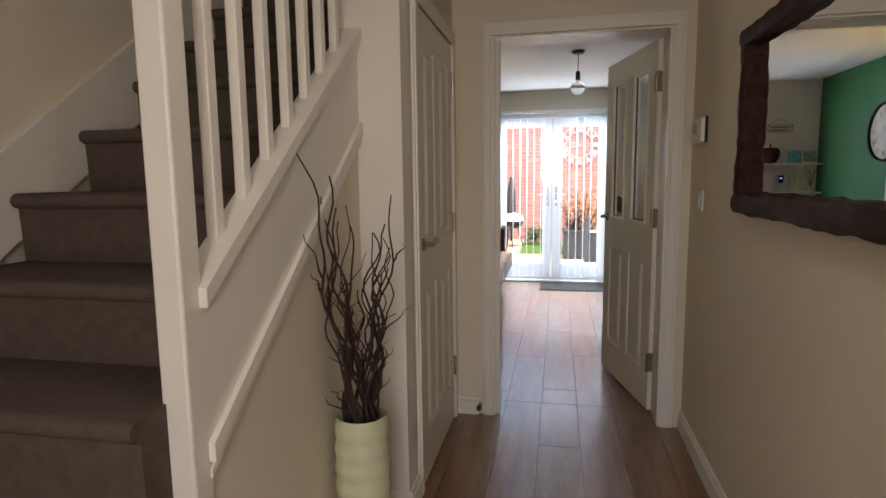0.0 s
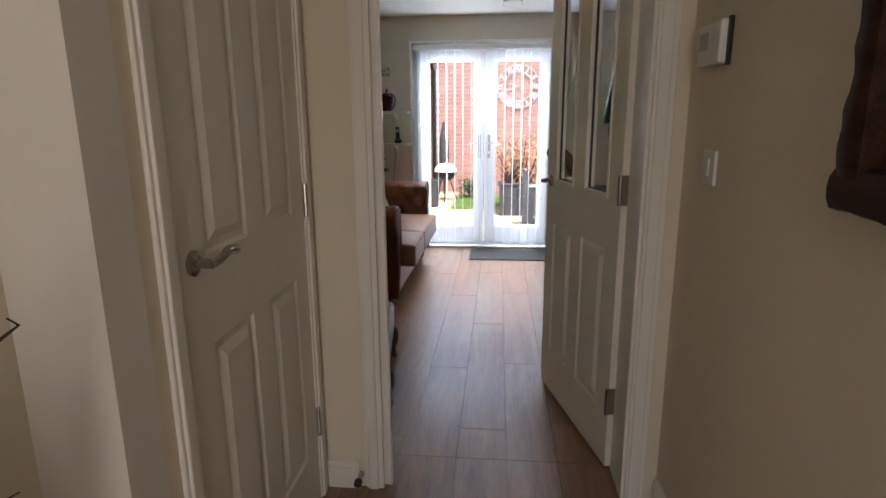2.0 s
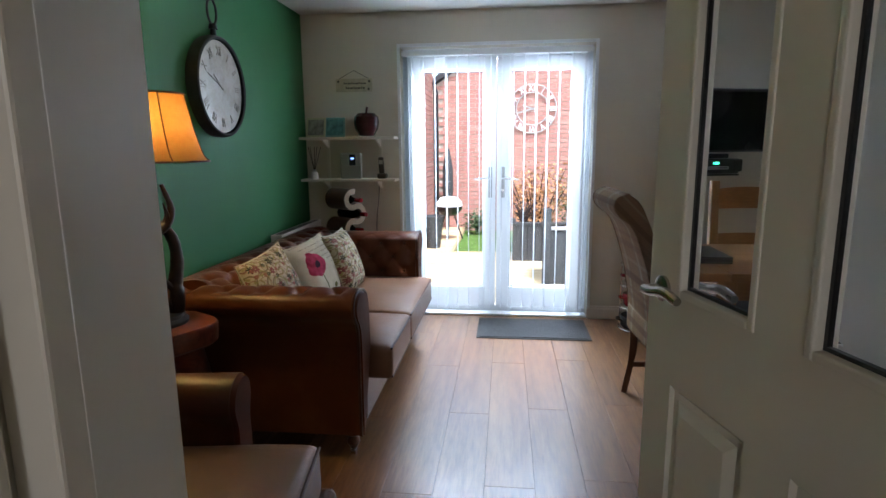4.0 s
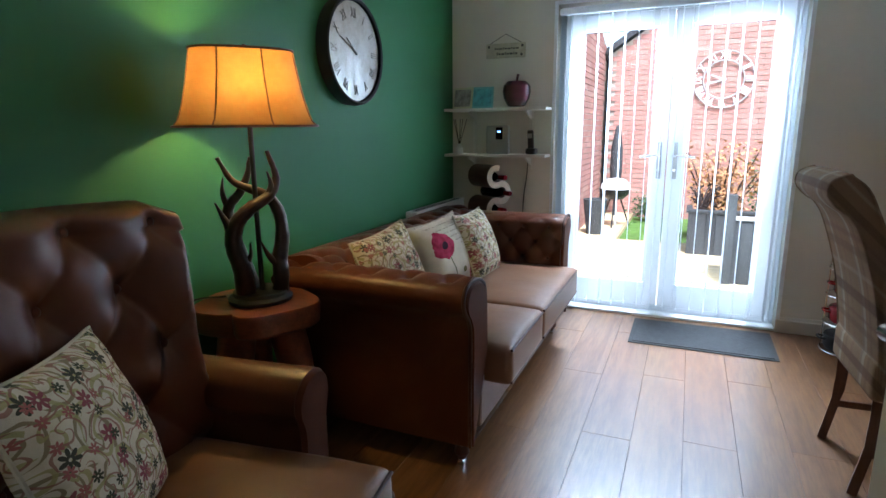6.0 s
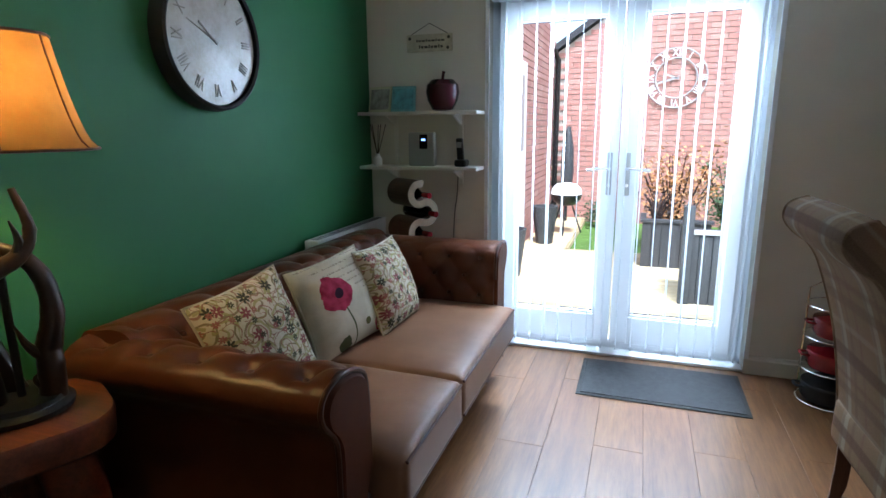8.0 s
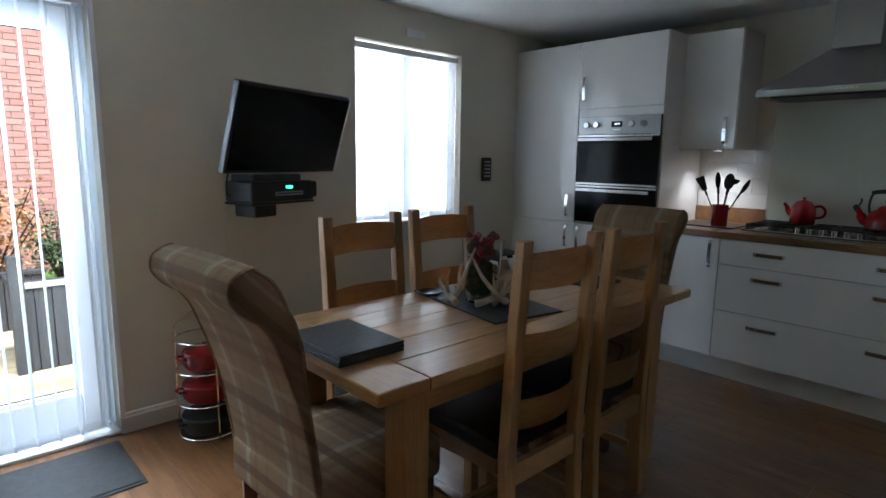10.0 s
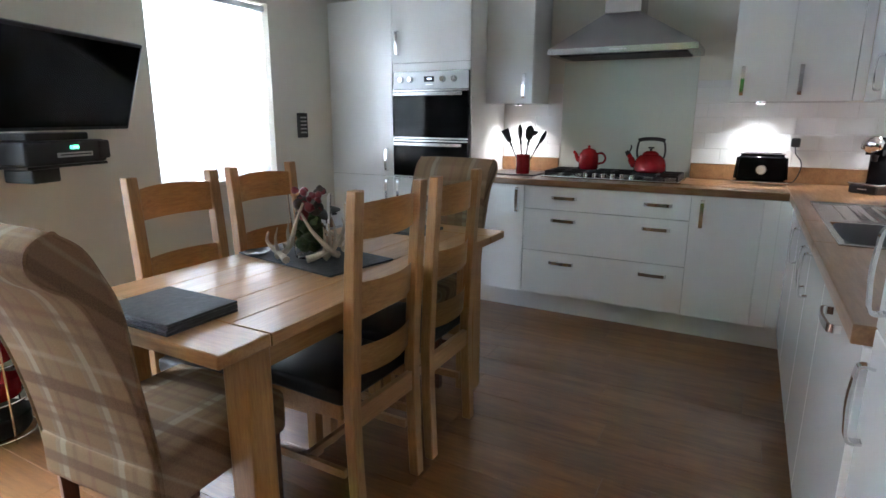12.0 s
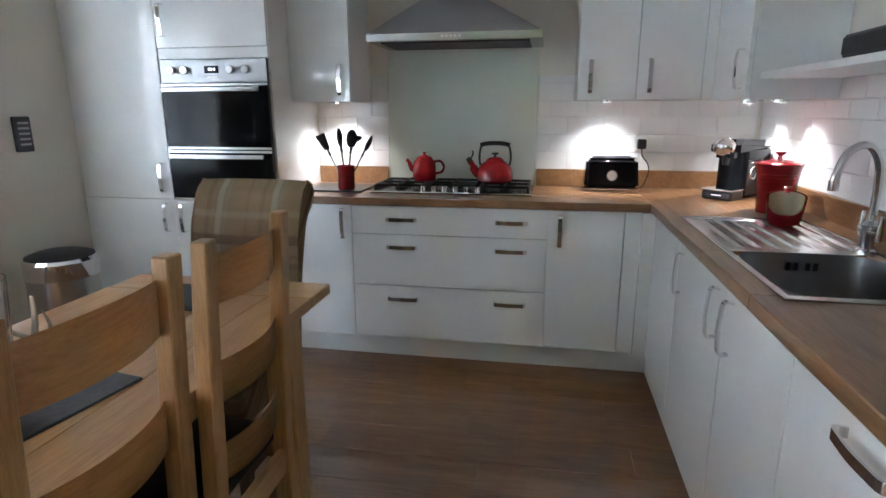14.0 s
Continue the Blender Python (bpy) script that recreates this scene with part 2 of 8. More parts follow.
M["antler"] = plain("bleached antler", (0.40, 0.33, 0.245), 0.5, var=0.35, scale=16, grain=0.3, grain_scale=70)
M["pine"] = plain("pine cone scales", (0.07, 0.045, 0.035), 0.7, var=0.4, scale=40)
M["moss"] = plain("dried green moss", (0.05, 0.075, 0.03), 0.9, var=0.5, scale=40, grain=0.6)
M["berry"] = plain("dark red berries", (0.18, 0.01, 0.015), 0.35, var=0.3, scale=30)


def emitter(name, color, strength):
    m, t, b = node_mat(name, 0.5)
    b.inputs["Base Color"].default_value = (*color, 1)
    b.inputs["Emission Color"].default_value = (*color, 1)
    b.inputs["Emission Strength"].default_value = strength
    return m


# ---------------------------------------------------------------- mesh builders
def done(bm, name):
    me = bpy.data.meshes.new(name)
    bm.normal_update()
    bm.to_mesh(me)
    bm.free()
    return me


def part(name, bm, material, parent=None, label="", smooth=False, sharp=38):
    me = done(bm, name)
    me.materials.append(material)
    if smooth:
        me.polygons.foreach_set("use_smooth", [True] * len(me.polygons))
        me.set_sharp_from_angle(angle=radians(sharp))
    ob = new(name, me)
    if parent:
        ob.parent = parent
    if label:
        tagged(ob, label)
    return ob


def thing(name, label, category, m=None, group=""):
    ob = new(name)
    ob.empty_display_size = 0.05
    if m is not None:
        ob.matrix_world = m
    return tagged(ob, label, category, group)


def mesh_thing(name, bm, material, label, category, m=None, group="", kind="", smooth=False):
    ob = part(name, bm, material, None, "", smooth)
    if m is not None:
        ob.matrix_world = m
    return tagged(ob, label, category, group, kind)


def structure(name, bm, material, label, category="", smooth=False):
    return tagged(part(name, bm, material, None, "", smooth), label, category or name.split("_")[0], "", "structure")


def add_mesh(bm, other, m=None):
    me = bpy.data.meshes.new("tmp")
    other.to_mesh(me)
    other.free()
    if m is not None:
        me.transform(m)
    bm.from_mesh(me)
    bpy.data.meshes.remove(me)
    return bm


def box(bm, lo, hi, r=0.0, seg=2, m=None):
    """A box from corner to corner, with rounded edges of radius r."""
    b = bmesh.new()
    bmesh.ops.create_cube(b, size=1)
    size = [max(1e-4, h - l) for l, h in zip(lo, hi)]
    mid = [(h + l) / 2 for l, h in zip(lo, hi)]
    bmesh.ops.transform(b, matrix=Matrix.LocRotScale(mid, None, size), verts=b.verts)
    if r > 0:
        bmesh.ops.bevel(b, geom=b.edges[:], offset=min(r, min(size) * 0.49), segments=seg, profile=0.5, affect='EDGES')
    return add_mesh(bm, b, m)


def boxes(*items):
    bm = bmesh.new()
    for it in items:
        box(bm, *it)
    return bm


def rod(bm, a, b, r0, r1=None, n=12):
    a, b = Vector(a), Vector(b)
    o = bmesh.new()
    bmesh.ops.create_cone(o, cap_ends=True, segments=n, radius1=r0, radius2=r0 if r1 is None else r1, depth=(b - a).length)
    return add_mesh(bm, o, Matrix.Translation((a + b) / 2) @ (b - a).to_track_quat('Z', 'Y').to_matrix().to_4x4())


def tube(bm, pts, radii, n=8, closed=False):
    """A swept round section along points; radii is one number or one for each point."""
    pts = [Vector(p) for p in pts]
    if isinstance(radii, (int, float)):
        radii = [radii] * len(pts)
    rings = []
    prev = Vector((0.31, 0.17, 0.93)).normalized()
    for i, p in enumerate(pts):
        q = pts[(i + 1) % len(pts)] if (closed or i < len(pts) - 1) else p
        o = pts[i - 1] if (closed or i > 0) else p
        d = (q - o).normalized()
        u = (prev - d * prev.dot(d))
        u = u.normalized() if u.length > 1e-4 else d.orthogonal().normalized()
        prev = u
        w = d.cross(u)
        rings.append([bm.verts.new(p + radii[i] * (math.cos(2 * math.pi * k / n) * u + math.sin(2 * math.pi * k / n) * w)) for k in range(n)])
    count = len(rings) if closed else len(rings) - 1
    for i in range(count):
        a, b = rings[i], rings[(i + 1) % len(rings)]
        for k in range(n):
            bm.faces.new((a[k], a[(k + 1) % n], b[(k + 1) % n], b[k]))
    if not closed:
        bm.faces.new(rings[0][::-1])
        bm.faces.new(rings[-1])
    return bm


def curve_pts(ctrl, steps=6):
    """Catmull-Rom through the points."""
    c = [Vector(p) for p in ctrl]
    c = [c[0] * 2 - c[1]] + c + [c[-1] * 2 - c[-2]]
    out = []
    for i in range(1, len(c) - 2):
        for k in range(steps):
            t = k / steps
            a, b, d, e = c[i - 1], c[i], c[i + 1], c[i + 2]
            out.append(0.5 * ((2 * b) + (d - a) * t + (2 * a - 5 * b + 4 * d - e) * t * t + (3 * b - a - 3 * d + e) * t ** 3))
    out.append(c[-2])
    return out


def lathe(bm, prof, n=32, at=(0, 0, 0), sx=1.0, sy=1.0):
    """A turned shape from (radius, height) pairs; ends with radius 0 close it."""
    rings = []
    for r, z in prof:
        if r < 1e-5:
            rings.append([bm.verts.new((at[0], at[1], at[2] + z))])
        else:
            rings.append([bm.verts.new((at[0] + sx * r * math.cos(2 * math.pi * k / n), at[1] + sy * r * math.sin(2 * math.pi * k / n), at[2] + z)) for k in range(n)])
    for a, b in zip(rings, rings[1:]):
        for k in range(n):
            j = (k + 1) % n
            if len(a) == 1 and len(b) == 1:
                continue
            if len(a) == 1:
                bm.faces.new((a[0], b[j], b[k]))
            elif len(b) == 1:
                bm.faces.new((a[k], a[j], b[0]))
            else:
                bm.faces.new((a[k], a[j], b[j], b[k]))
    bmesh.ops.recalc_face_normals(bm, faces=bm.faces)
    return bm


def sheet(bm, nu, nv, fn, thick=0.0):
    """A grid surface fn(u, v) -> point, with u and v from 0 to 1."""
    vs = [[bm.verts.new(fn(i / nu, j / nv)) for j in range(nv + 1)] for i in range(nu + 1)]
    fs = [bm.faces.new((vs[i][j], vs[i + 1][j], vs[i + 1][j + 1], vs[i][j + 1])) for i in range(nu) for j in range(nv)]
    return vs, fs


def extrude_profile(bm, pts, axis, lo, hi):
    """A closed outline of (a, b) pairs, pushed along an axis from lo to hi."""
    def place(a, b, c):
        return {'x': (c, a, b), 'y': (a, c, b), 'z': (a, b, c)}[axis]
    v0 = [bm.verts.new(place(a, b, lo)) for a, b in pts]
    v1 = [bm.verts.new(place(a, b, hi)) for a, b in pts]
    bm.faces.new(v0)
    bm.faces.new(v1[::-1])
    for k in range(len(pts)):
        j = (k + 1) % len(pts)
        bm.faces.new((v0[k], v1[k], v1[j], v0[j]))
    bmesh.ops.recalc_face_normals(bm, faces=bm.faces)
    return bm


def wall_with_holes(axis, at, thick, lo, hi, z0, z1, holes):
    """A wall along x or y, its face at `at`, with rectangular openings (a0, a1, b0, b1)."""
    bm = bmesh.new()
    xs = sorted({lo, hi, *[h[0] for h in holes], *[h[1] for h in holes]})
    for a, b in zip(xs, xs[1:]):
        cuts = sorted([(h[2], h[3]) for h in holes if h[0] <= a + 1e-6 and h[1] >= b - 1e-6])
        z = z0
        for c, d in cuts + [(z1, z1)]:
            if c > z + 1e-6:
                if axis == 'x':
                    box(bm, (a, at, z), (b, at + thick, c))
                else:
                    box(bm, (at, a, z), (at + thick, b, c))
            z = max(z, d)
    return bm


# ---------------------------------------------------------------- plan
XG, XK, YF, YW, HC = 0.13, 5.66, 3.30, 6.99, 2.23      # green wall, kitchen wall, front wall, garden wall, ceiling
HL, HR, HY = 1.11, 2.245, 3.10                         # hall: stair side, mirror side, end
FD = (0.86, 2.24, 0.0, 1.985)                          # french door opening
WN = (3.59, 4.467, 0.905, 2.0)                         # kitchen window opening
DW = (1.288, 2.154, 0.0, 1.945)                         # doorway from hall to room
LD = (2.322, 3.035, 0.0, 1.90)                         # cupboard door under the stairs

structure("wall_garden_side", wall_with_holes('x', YW, 0.30, XG - 0.1, XK + 0.1, 0, HC, [FD, WN]), M["wall_room"], "off-white painted wall with french doors and a window")
structure("wall_green", boxes(((XG - 0.1, YF, 0), (XG, YW, HC))), M["wall_green"], "emerald green painted feature wall")
structure("wall_kitchen_end", boxes(((XK, YF, 0), (XK + 0.1, YW, HC))), M["wall_room"], "off-white painted kitchen wall")
structure("wall_front", wall_with_holes('x', HY + 0.1, YF - HY - 0.1, 0.0, XK + 0.1, 0, HC, [DW]), M["wall_room"], "off-white painted wall with the doorway")
structure("wall_hall_end", wall_with_holes('x', HY, 0.1, 0.0, 2.45, 0, 4.2, [DW]), M["wall_cream"], "cream painted hall end wall with doorway")
structure("wall_hall_mirror_side", boxes(((HR, -1.2, 0), (HR + 0.1, HY, HC))), M["wall_cream"], "cream painted hall wall")
structure("wall_hall_entrance", wall_with_holes('x', -1.3, 0.1, -0.01, 2.45, 0, 4.2, [(1.25, 2.1, 0.0, 2.0)]), M["wall_cream"], "cream painted wall around the front door")
structure("wall_stair_outer", boxes(((-0.01, -1.2, 0), (0.095, HY, 4.2))), M["wall_cream"], "cream painted stairwell wall")
structure("wall_landing", boxes(((HL, -1.2, HC + 0.2), (HL + 0.1, HY, 4.2))), M["wall_cream"], "cream painted landing wall")
structure("ceiling_landing", boxes(((-0.01, -1.3, 4.2), (HL + 0.1, HY + 0.1, 4.28))), M["ceiling"], "white landing ceiling")
structure("ceiling_room", boxes(((XG - 0.1, YF, HC), (XK + 0.1, YW + 0.30, HC + 0.1))), M["ceiling"], "white painted living room ceiling")
structure("ceiling_hall", boxes(((HL, -1.2, HC), (HR + 0.1, HY, HC + 0.1))), M["ceiling"], "white painted hall ceiling")

# under-stair wall and the full-height wall beside the cupboard door
SXP, YR = 0.95, 2.135        # plane of the stair string, and the return beside the cupboard door
S0, SL = 0.870, 0.763       # top of the stair string at y = 1.0, and its slope


def string_z(y):
    return S0 + SL * (y - 1.0)


bm = bmesh.new()
extrude_profile(bm, [(1.20, 0), (YR, 0), (YR, string_z(YR) - 0.12), (1.20, string_z(1.20) - 0.12)], 'x', SXP - 0.07, SXP)
structure("wall_under_stairs", bm, M["wall_cream"], "cream painted panel under the stairs")
structure("wall_return", boxes(((SXP - 0.06, YR, 0), (HL, YR + 0.1, HC + 0.2))), M["trim"], "white painted wall end beside the stairs", "wall")
structure("wall_cupboard", wall_with_holes('y', HL - 0.1, 0.1, YR + 0.1, HY, 0, HC + 0.2, [LD]), M["wall_cream"], "cream painted wall around the cupboard door")
structure("wall_cupboard_back", boxes(((0.27, 2.2, 0), (0.30, HY, 1.2))), M["wall_cream"], "plain wall inside the cupboard")

# ---------------------------------------------------------------- stairs
stairs = thing("staircase", "carpeted taupe staircase with white string and balusters", "staircase")
RISE, GO = 0.196, 0.256
for i in range(2, 14):
    y0, z0 = 1.583 + GO * (i - 7), -0.15 + RISE * i
    bm = bmesh.new()
    prof = [(y0 + 0.012, max(0, z0 - RISE))]
    for k in range(7):
        a = math.pi * k / 6
        prof.append((y0 - 0.024 * math.sin(a) + 0.006, z0 - 0.022 - 0.022 * math.cos(a)))
    prof += [(y0 + GO + 0.012, z0), (y0 + GO + 0.012, max(0, z0 - RISE))]
    extrude_profile(bm, prof, 'x', 0.12, SXP - 0.042 if i > 4 else SXP - 0.06)
    part("carpeted_step", bm, M["carpet"], stairs, "", True)
bm = bmesh.new()
sl = RISE / GO
extrude_profile(bm, [(0.1, 0.0), (0.1, 0.22), (3.05, 0.22 + 2.95 * sl), (3.05, 2.95 * sl - 0.1)], 'x', 0.097, 0.12)
part("wall_string", bm, M["trim"], stairs)
ya = 1.20
def band(nm, z_lo, z_hi, x0, x1):
    bm = bmesh.new()
    extrude_profile(bm, [(ya, string_z(ya) + z_lo), (ya, string_z(ya) + z_hi), (YR, string_z(YR) + z_hi), (YR, string_z(YR) + z_lo)], 'x', x0, x1)
    part(nm, bm, M["trim"], stairs)
band("outer_string", -0.32, 0.0, SXP - 0.04, SXP + 0.008)
band("string_moulding", -0.015, 0.024, SXP - 0.045, SXP + 0.026)
band("string_moulding", -0.330, -0.290, SXP - 0.03, SXP + 0.022)
band("string_moulding", -0.365, -0.345, SXP - 0.03, SXP + 0.012)
band("handrail", 0.98, 1.05, SXP - 0.06, SXP + 0.012)
part("newel_post", boxes(((SXP - 0.052, 1.150, 0), (SXP + 0.008, 1.212, 2.25), 0.006)), M["trim"], stairs)
y = 1.300
while y < YR - 0.03:
    part("baluster", boxes(((SXP - 0.036, y, string_z(y) - 0.02), (SXP - 0.010, y + 0.030, string_z(y) + 1.0), 0.003)), M["trim"], stairs)
    y += 0.116


# ---------------------------------------------------------------- doors and trim
def architrave(name, axis, face, out, a0, a1, top, w=0.062, t=0.018):
    """A stepped door surround on a wall face: two uprights and a head, butted."""
    ob = tagged(new(name), "white moulded door architrave", "architrave", "", "structure")
    def piece(nm, lo_a, hi_a, z0, z1):
        bm = bmesh.new()
        for inset, th in ((0.0, 0.6), (0.014, 1.0)):
            d0, d1 = (face, face + out * t * th) if out > 0 else (face + out * t * th, face)
            x0, x1, zz1 = lo_a, hi_a, z1
            if inset:
                x0, x1 = (lo_a, hi_a - 0.018) if nm != "left_leg" else (lo_a, hi_a - 0.018)
                x0 += 0.010
            if axis == 'x':
                box(bm, (x0, d0, z0), (x1, d1, zz1), 0.003)
            else:
                box(bm, (d0, x0, z0), (d1, x1, zz1), 0.003)
        part(nm, bm, M["trim"], ob)
    piece("left_leg", a0 - w, a0, 0, top)
    piece("right_leg", a1, a1 + w, 0, top)
    piece("head", a0 - w, a1 + w, top, top + w)
    return ob


architrave("architrave_hall", 'x', HY, -1, DW[0] + 0.034, DW[1] - 0.012, DW[3] - 0.012)
architrave("architrave_room", 'x', YF, 1, DW[0] + 0.006, DW[1] - 0.012, DW[3] - 0.012)
architrave("architrave_cupboard", 'y', HL, 1, LD[0] + 0.012, LD[1] - 0.012, LD[3] - 0.012)
fr = tagged(new("door_frame_room"), "white door lining of the hall doorway", "door frame", "", "structure")
part("left_lining", boxes(((DW[0], HY + 0.001, 0), (DW[0] + 0.020, YF - 0.001, DW[3] - 0.022))), M["trim"], fr)
part("right_lining", boxes(((DW[1] - 0.022, HY + 0.001, 0), (DW[1], YF - 0.001, DW[3] - 0.022))), M["trim"], fr)
part("head_lining", boxes(((DW[0], HY + 0.001, DW[3] - 0.022), (DW[1], YF - 0.001, DW[3]))), M["trim"], fr)
part("stop_strip", boxes(((DW[0] + 0.022, HY + 0.012, 0), (DW[0] + 0.058, HY + 0.040, DW[3] - 0.03), 0.003)), M["trim"], fr)


def panel_bead(bm, x0, x1, z0, z1, y, side, w=0.022, d=0.007, arch=False):
    """A raised moulding ring with a fielded panel inside, on the face y of a door."""
    s = side
    steps = [(0, 0), (0.008, -d * 0.9), (w, -d * 0.9), (w + 0.022, d * 0.35), (w + 0.045, d * 0.35)]
    for (i0, h0), (i1, h1) in zip(steps, steps[1:]):
        a = [(x0 + i0, z0 + i0), (x1 - i0, z0 + i0), (x1 - i0, z1 - i0), (x0 + i0, z1 - i0)]
        b = [(x0 + i1, z0 + i1), (x1 - i1, z0 + i1), (x1 - i1, z1 - i1), (x0 + i1, z1 - i1)]
        va = [bm.verts.new((p[0], y + s * h0, p[1])) for p in a]
        vb = [bm.verts.new((p[0], y + s * h1, p[1])) for p in b]
        for k in range(4):
            j = (k + 1) % 4
            bm.faces.new((va[k], va[j], vb[j], vb[k]))
    i, h = steps[-1]
    bm.faces.new([bm.verts.new((px, y + s * h, pz)) for px, pz in ((x0 + i, z0 + i), (x1 - i, z0 + i), (x1 - i, z1 - i), (x0 + i, z1 - i))])
    bmesh.ops.remove_doubles(bm, verts=bm.verts, dist=1e-5)
    bmesh.ops.recalc_face_normals(bm, faces=bm.faces)
    return bm


def slab_with_holes(bm, w, h, t, holes):
    """A door slab in x and z, y from -t/2 to t/2, with rectangular openings."""
    xs = sorted({0.0, w, *[q for k in holes for q in k[:2]]})
    for a, b in zip(xs, xs[1:]):
        z = 0.0
        for c, d in sorted([(k[2], k[3]) for k in holes if k[0] <= a + 1e-6 and k[1] >= b - 1e-6]) + [(h, h)]:
            if c > z + 1e-6:
                box(bm, (a, -t / 2, z), (b, t / 2, c))
            z = max(z, d)
    bmesh.ops.remove_doubles(bm, verts=bm.verts, dist=1e-5)
    return bm


def lever(parent, x, y, z, side, toward):
    """A lever handle on a round rose; toward is the lever's way along x."""
    bm = bmesh.new()
    o = bmesh.new()
    lathe(o, [(0, 0), (0.026, 0), (0.026, 0.006), (0.018, 0.011), (0.010, 0.013), (0.010, 0.042), (0, 0.044)], 20)
    add_mesh(bm, o, Matrix.Translation((x, y, z)) @ Matrix.Rotation(radians(-90 * side), 4, 'X'))
    yy = y + side * 0.040
    tube(bm, curve_pts([(x - toward * 0.004, yy, z), (x + toward * 0.03, yy + side * 0.002, z + 0.003), (x + toward * 0.07, yy, z + 0.011), (x + toward * 0.115, yy - side * 0.002, z + 0.004)], 5), [0.0095] * 8 + [0.010] * 7 + [0.008], 10)
    return part("lever_handle", bm, M["nickel"], parent, "satin metal lever handle on a round rose", True)


def leaf(name, label, w, h, m, glazed, lever_x, toward, hinge_zs, hinge_x, hinge_side):
    t = 0.036
    door = thing(name, label, "door", m)
    cw = (w - 3 * 0.10) / 2
    c0, c1 = 0.10, 0.10 + cw + 0.10
    low, up = (0.20, 0.80), (0.98 if glazed else 0.99, h - 0.12)
    fields = [(c, c + cw, *z) for c in (c0, c1) for z in (low, up)]
    body = part("door_panel", slab_with_holes(bmesh.new(), w, h, t, fields), M["door"], door)
    for f in fields:
        if glazed and f[2] > 0.9:
            bm = bmesh.new()
            for a, b in (((f[0], -t / 2 - 0.003, f[2]), (f[0] + 0.016, t / 2 + 0.003, f[3])), ((f[1] - 0.016, -t / 2 - 0.003, f[2]), (f[1], t / 2 + 0.003, f[3])),
                         ((f[0] + 0.016, -t / 2 - 0.003, f[2]), (f[1] - 0.016, t / 2 + 0.003, f[2] + 0.016)), ((f[0] + 0.016, -t / 2 - 0.003, f[3] - 0.016), (f[1] - 0.016, t / 2 + 0.003, f[3]))):
                box(bm, a, b, 0.004)
            part("glazing_bead", bm, M["door"], body)
            part("seal", boxes(((f[0] + 0.016, -0.005, f[2] + 0.016), (f[0] + 0.022, 0.005, f[3] - 0.016)), ((f[1] - 0.022, -0.005, f[2] + 0.016), (f[1] - 0.016, 0.005, f[3] - 0.016)), ((f[0] + 0.022, -0.005, f[2] + 0.016), (f[1] - 0.022, 0.005, f[2] + 0.022))), M["black"], body)
            pane = part("pane", boxes(((f[0] + 0.018, -0.003, f[2] + 0.018), (f[1] - 0.018, 0.003, f[3] - 0.018))), M["glass"], body)
            pane.visible_shadow = False
        else:
            for s in (-1, 1):
                part("raised_panel", panel_bead(bmesh.new(), *f, s * t / 2, s), M["door"], body)
    for s in (-1, 1):
        lever(door, lever_x, s * t / 2, 0.985, s, toward)
    for z in hinge_zs:
        bm = boxes(((hinge_x - 0.004, -t / 2 - 0.001, z - 0.05), (hinge_x + 0.004, t / 2 + 0.001, z + 0.05)))
        rod(bm, (hinge_x, hinge_side * (t / 2 + 0.006), z - 0.05), (hinge_x, hinge_side * (t / 2 + 0.006), z + 0.05), 0.007)
        part("hinge", bm, M["nickel"], door, "satin nickel butt hinge")
    return door


# the room door stands open into the room; its free edge points away from the hall
leaf("door_room", "white part-glazed panel door standing open into the room", 0.745, 1.905,
     Matrix.Translation((2.1275, 3.278, 0.012)) @ Matrix.Rotation(math.atan2(0.970, -0.242), 4, 'Z'), True, 0.690, -1, (0.26, 1.02, 1.70), 0.0, 1)
leaf("door_cupboard", "closed white six-panel cupboard door under the stairs", LD[1] - LD[0] - 0.02, 1.875,
     Matrix.Translation((HL - 0.012, LD[0] + 0.01, 0.008)) @ Matrix.Rotation(radians(90), 4, 'Z'), False, 0.050, 1, (0.28, 1.02, 1.70), LD[1] - LD[0] - 0.018, -1)


def skirting(name, axis, face, out, a0, a1, h=0.098, t=0.016):
    bm = bmesh.new()
    prof = [(face, 0), (face + out * t, 0), (face + out * t, h * 0.78), (face + out * t * 0.72, h * 0.82), (face + out * t * 0.6, h * 0.96), (face + out * t * 0.35, h), (face, h)]
    if axis == 'y':
        extrude_profile(bm, prof, 'y', a0, a1)
    else:
        extrude_profile(bm, prof, 'x', a0, a1)
    return structure(name, bm, M["trim"], "white moulded skirting board", "skirting")


skirting("baseboard_green", 'y', XG, 1, YF, YW)
skirting("baseboard_garden_a", 'x', YW, -1, XG + 0.016, FD[0])
skirting("baseboard_garden_b", 'x', YW, -1, FD[1], 5.05)
skirting("baseboard_front", 'x', YF, 1, XG + 0.016, DW[0] - 0.05)
skirting("baseboard_mirror_side", 'y', HR, -1, -1.2, HY - 0.02)
skirting("baseboard_nib", 'x', HY, -1, HL + 0.0, DW[0] - 0.052)
skirting("baseboard_under_stairs", 'y', SXP, 1, 1.225, YR - 0.016)
skirting("baseboard_return", 'x', YR, -1, SXP, HL + 0.016)
skirting("baseboard_cupboard", 'y', HL, 1, YR, LD[0] - 0.052)
# unseen front door, assumed here to give the hall lamp an opening
structure("front_door", boxes(((1.25, -1.28, 0), (1.36, -1.22, 2.0), 0.004), ((1.99, -1.28, 0), (2.1, -1.22, 2.0), 0.004), ((1.36, -1.28, 0), (1.99, -1.22, 0.45), 0.004), ((1.36, -1.28, 1.9), (1.99, -1.22, 2.0), 0.004)), M["trim"], "assumed white glazed front door frame, unseen", "door")

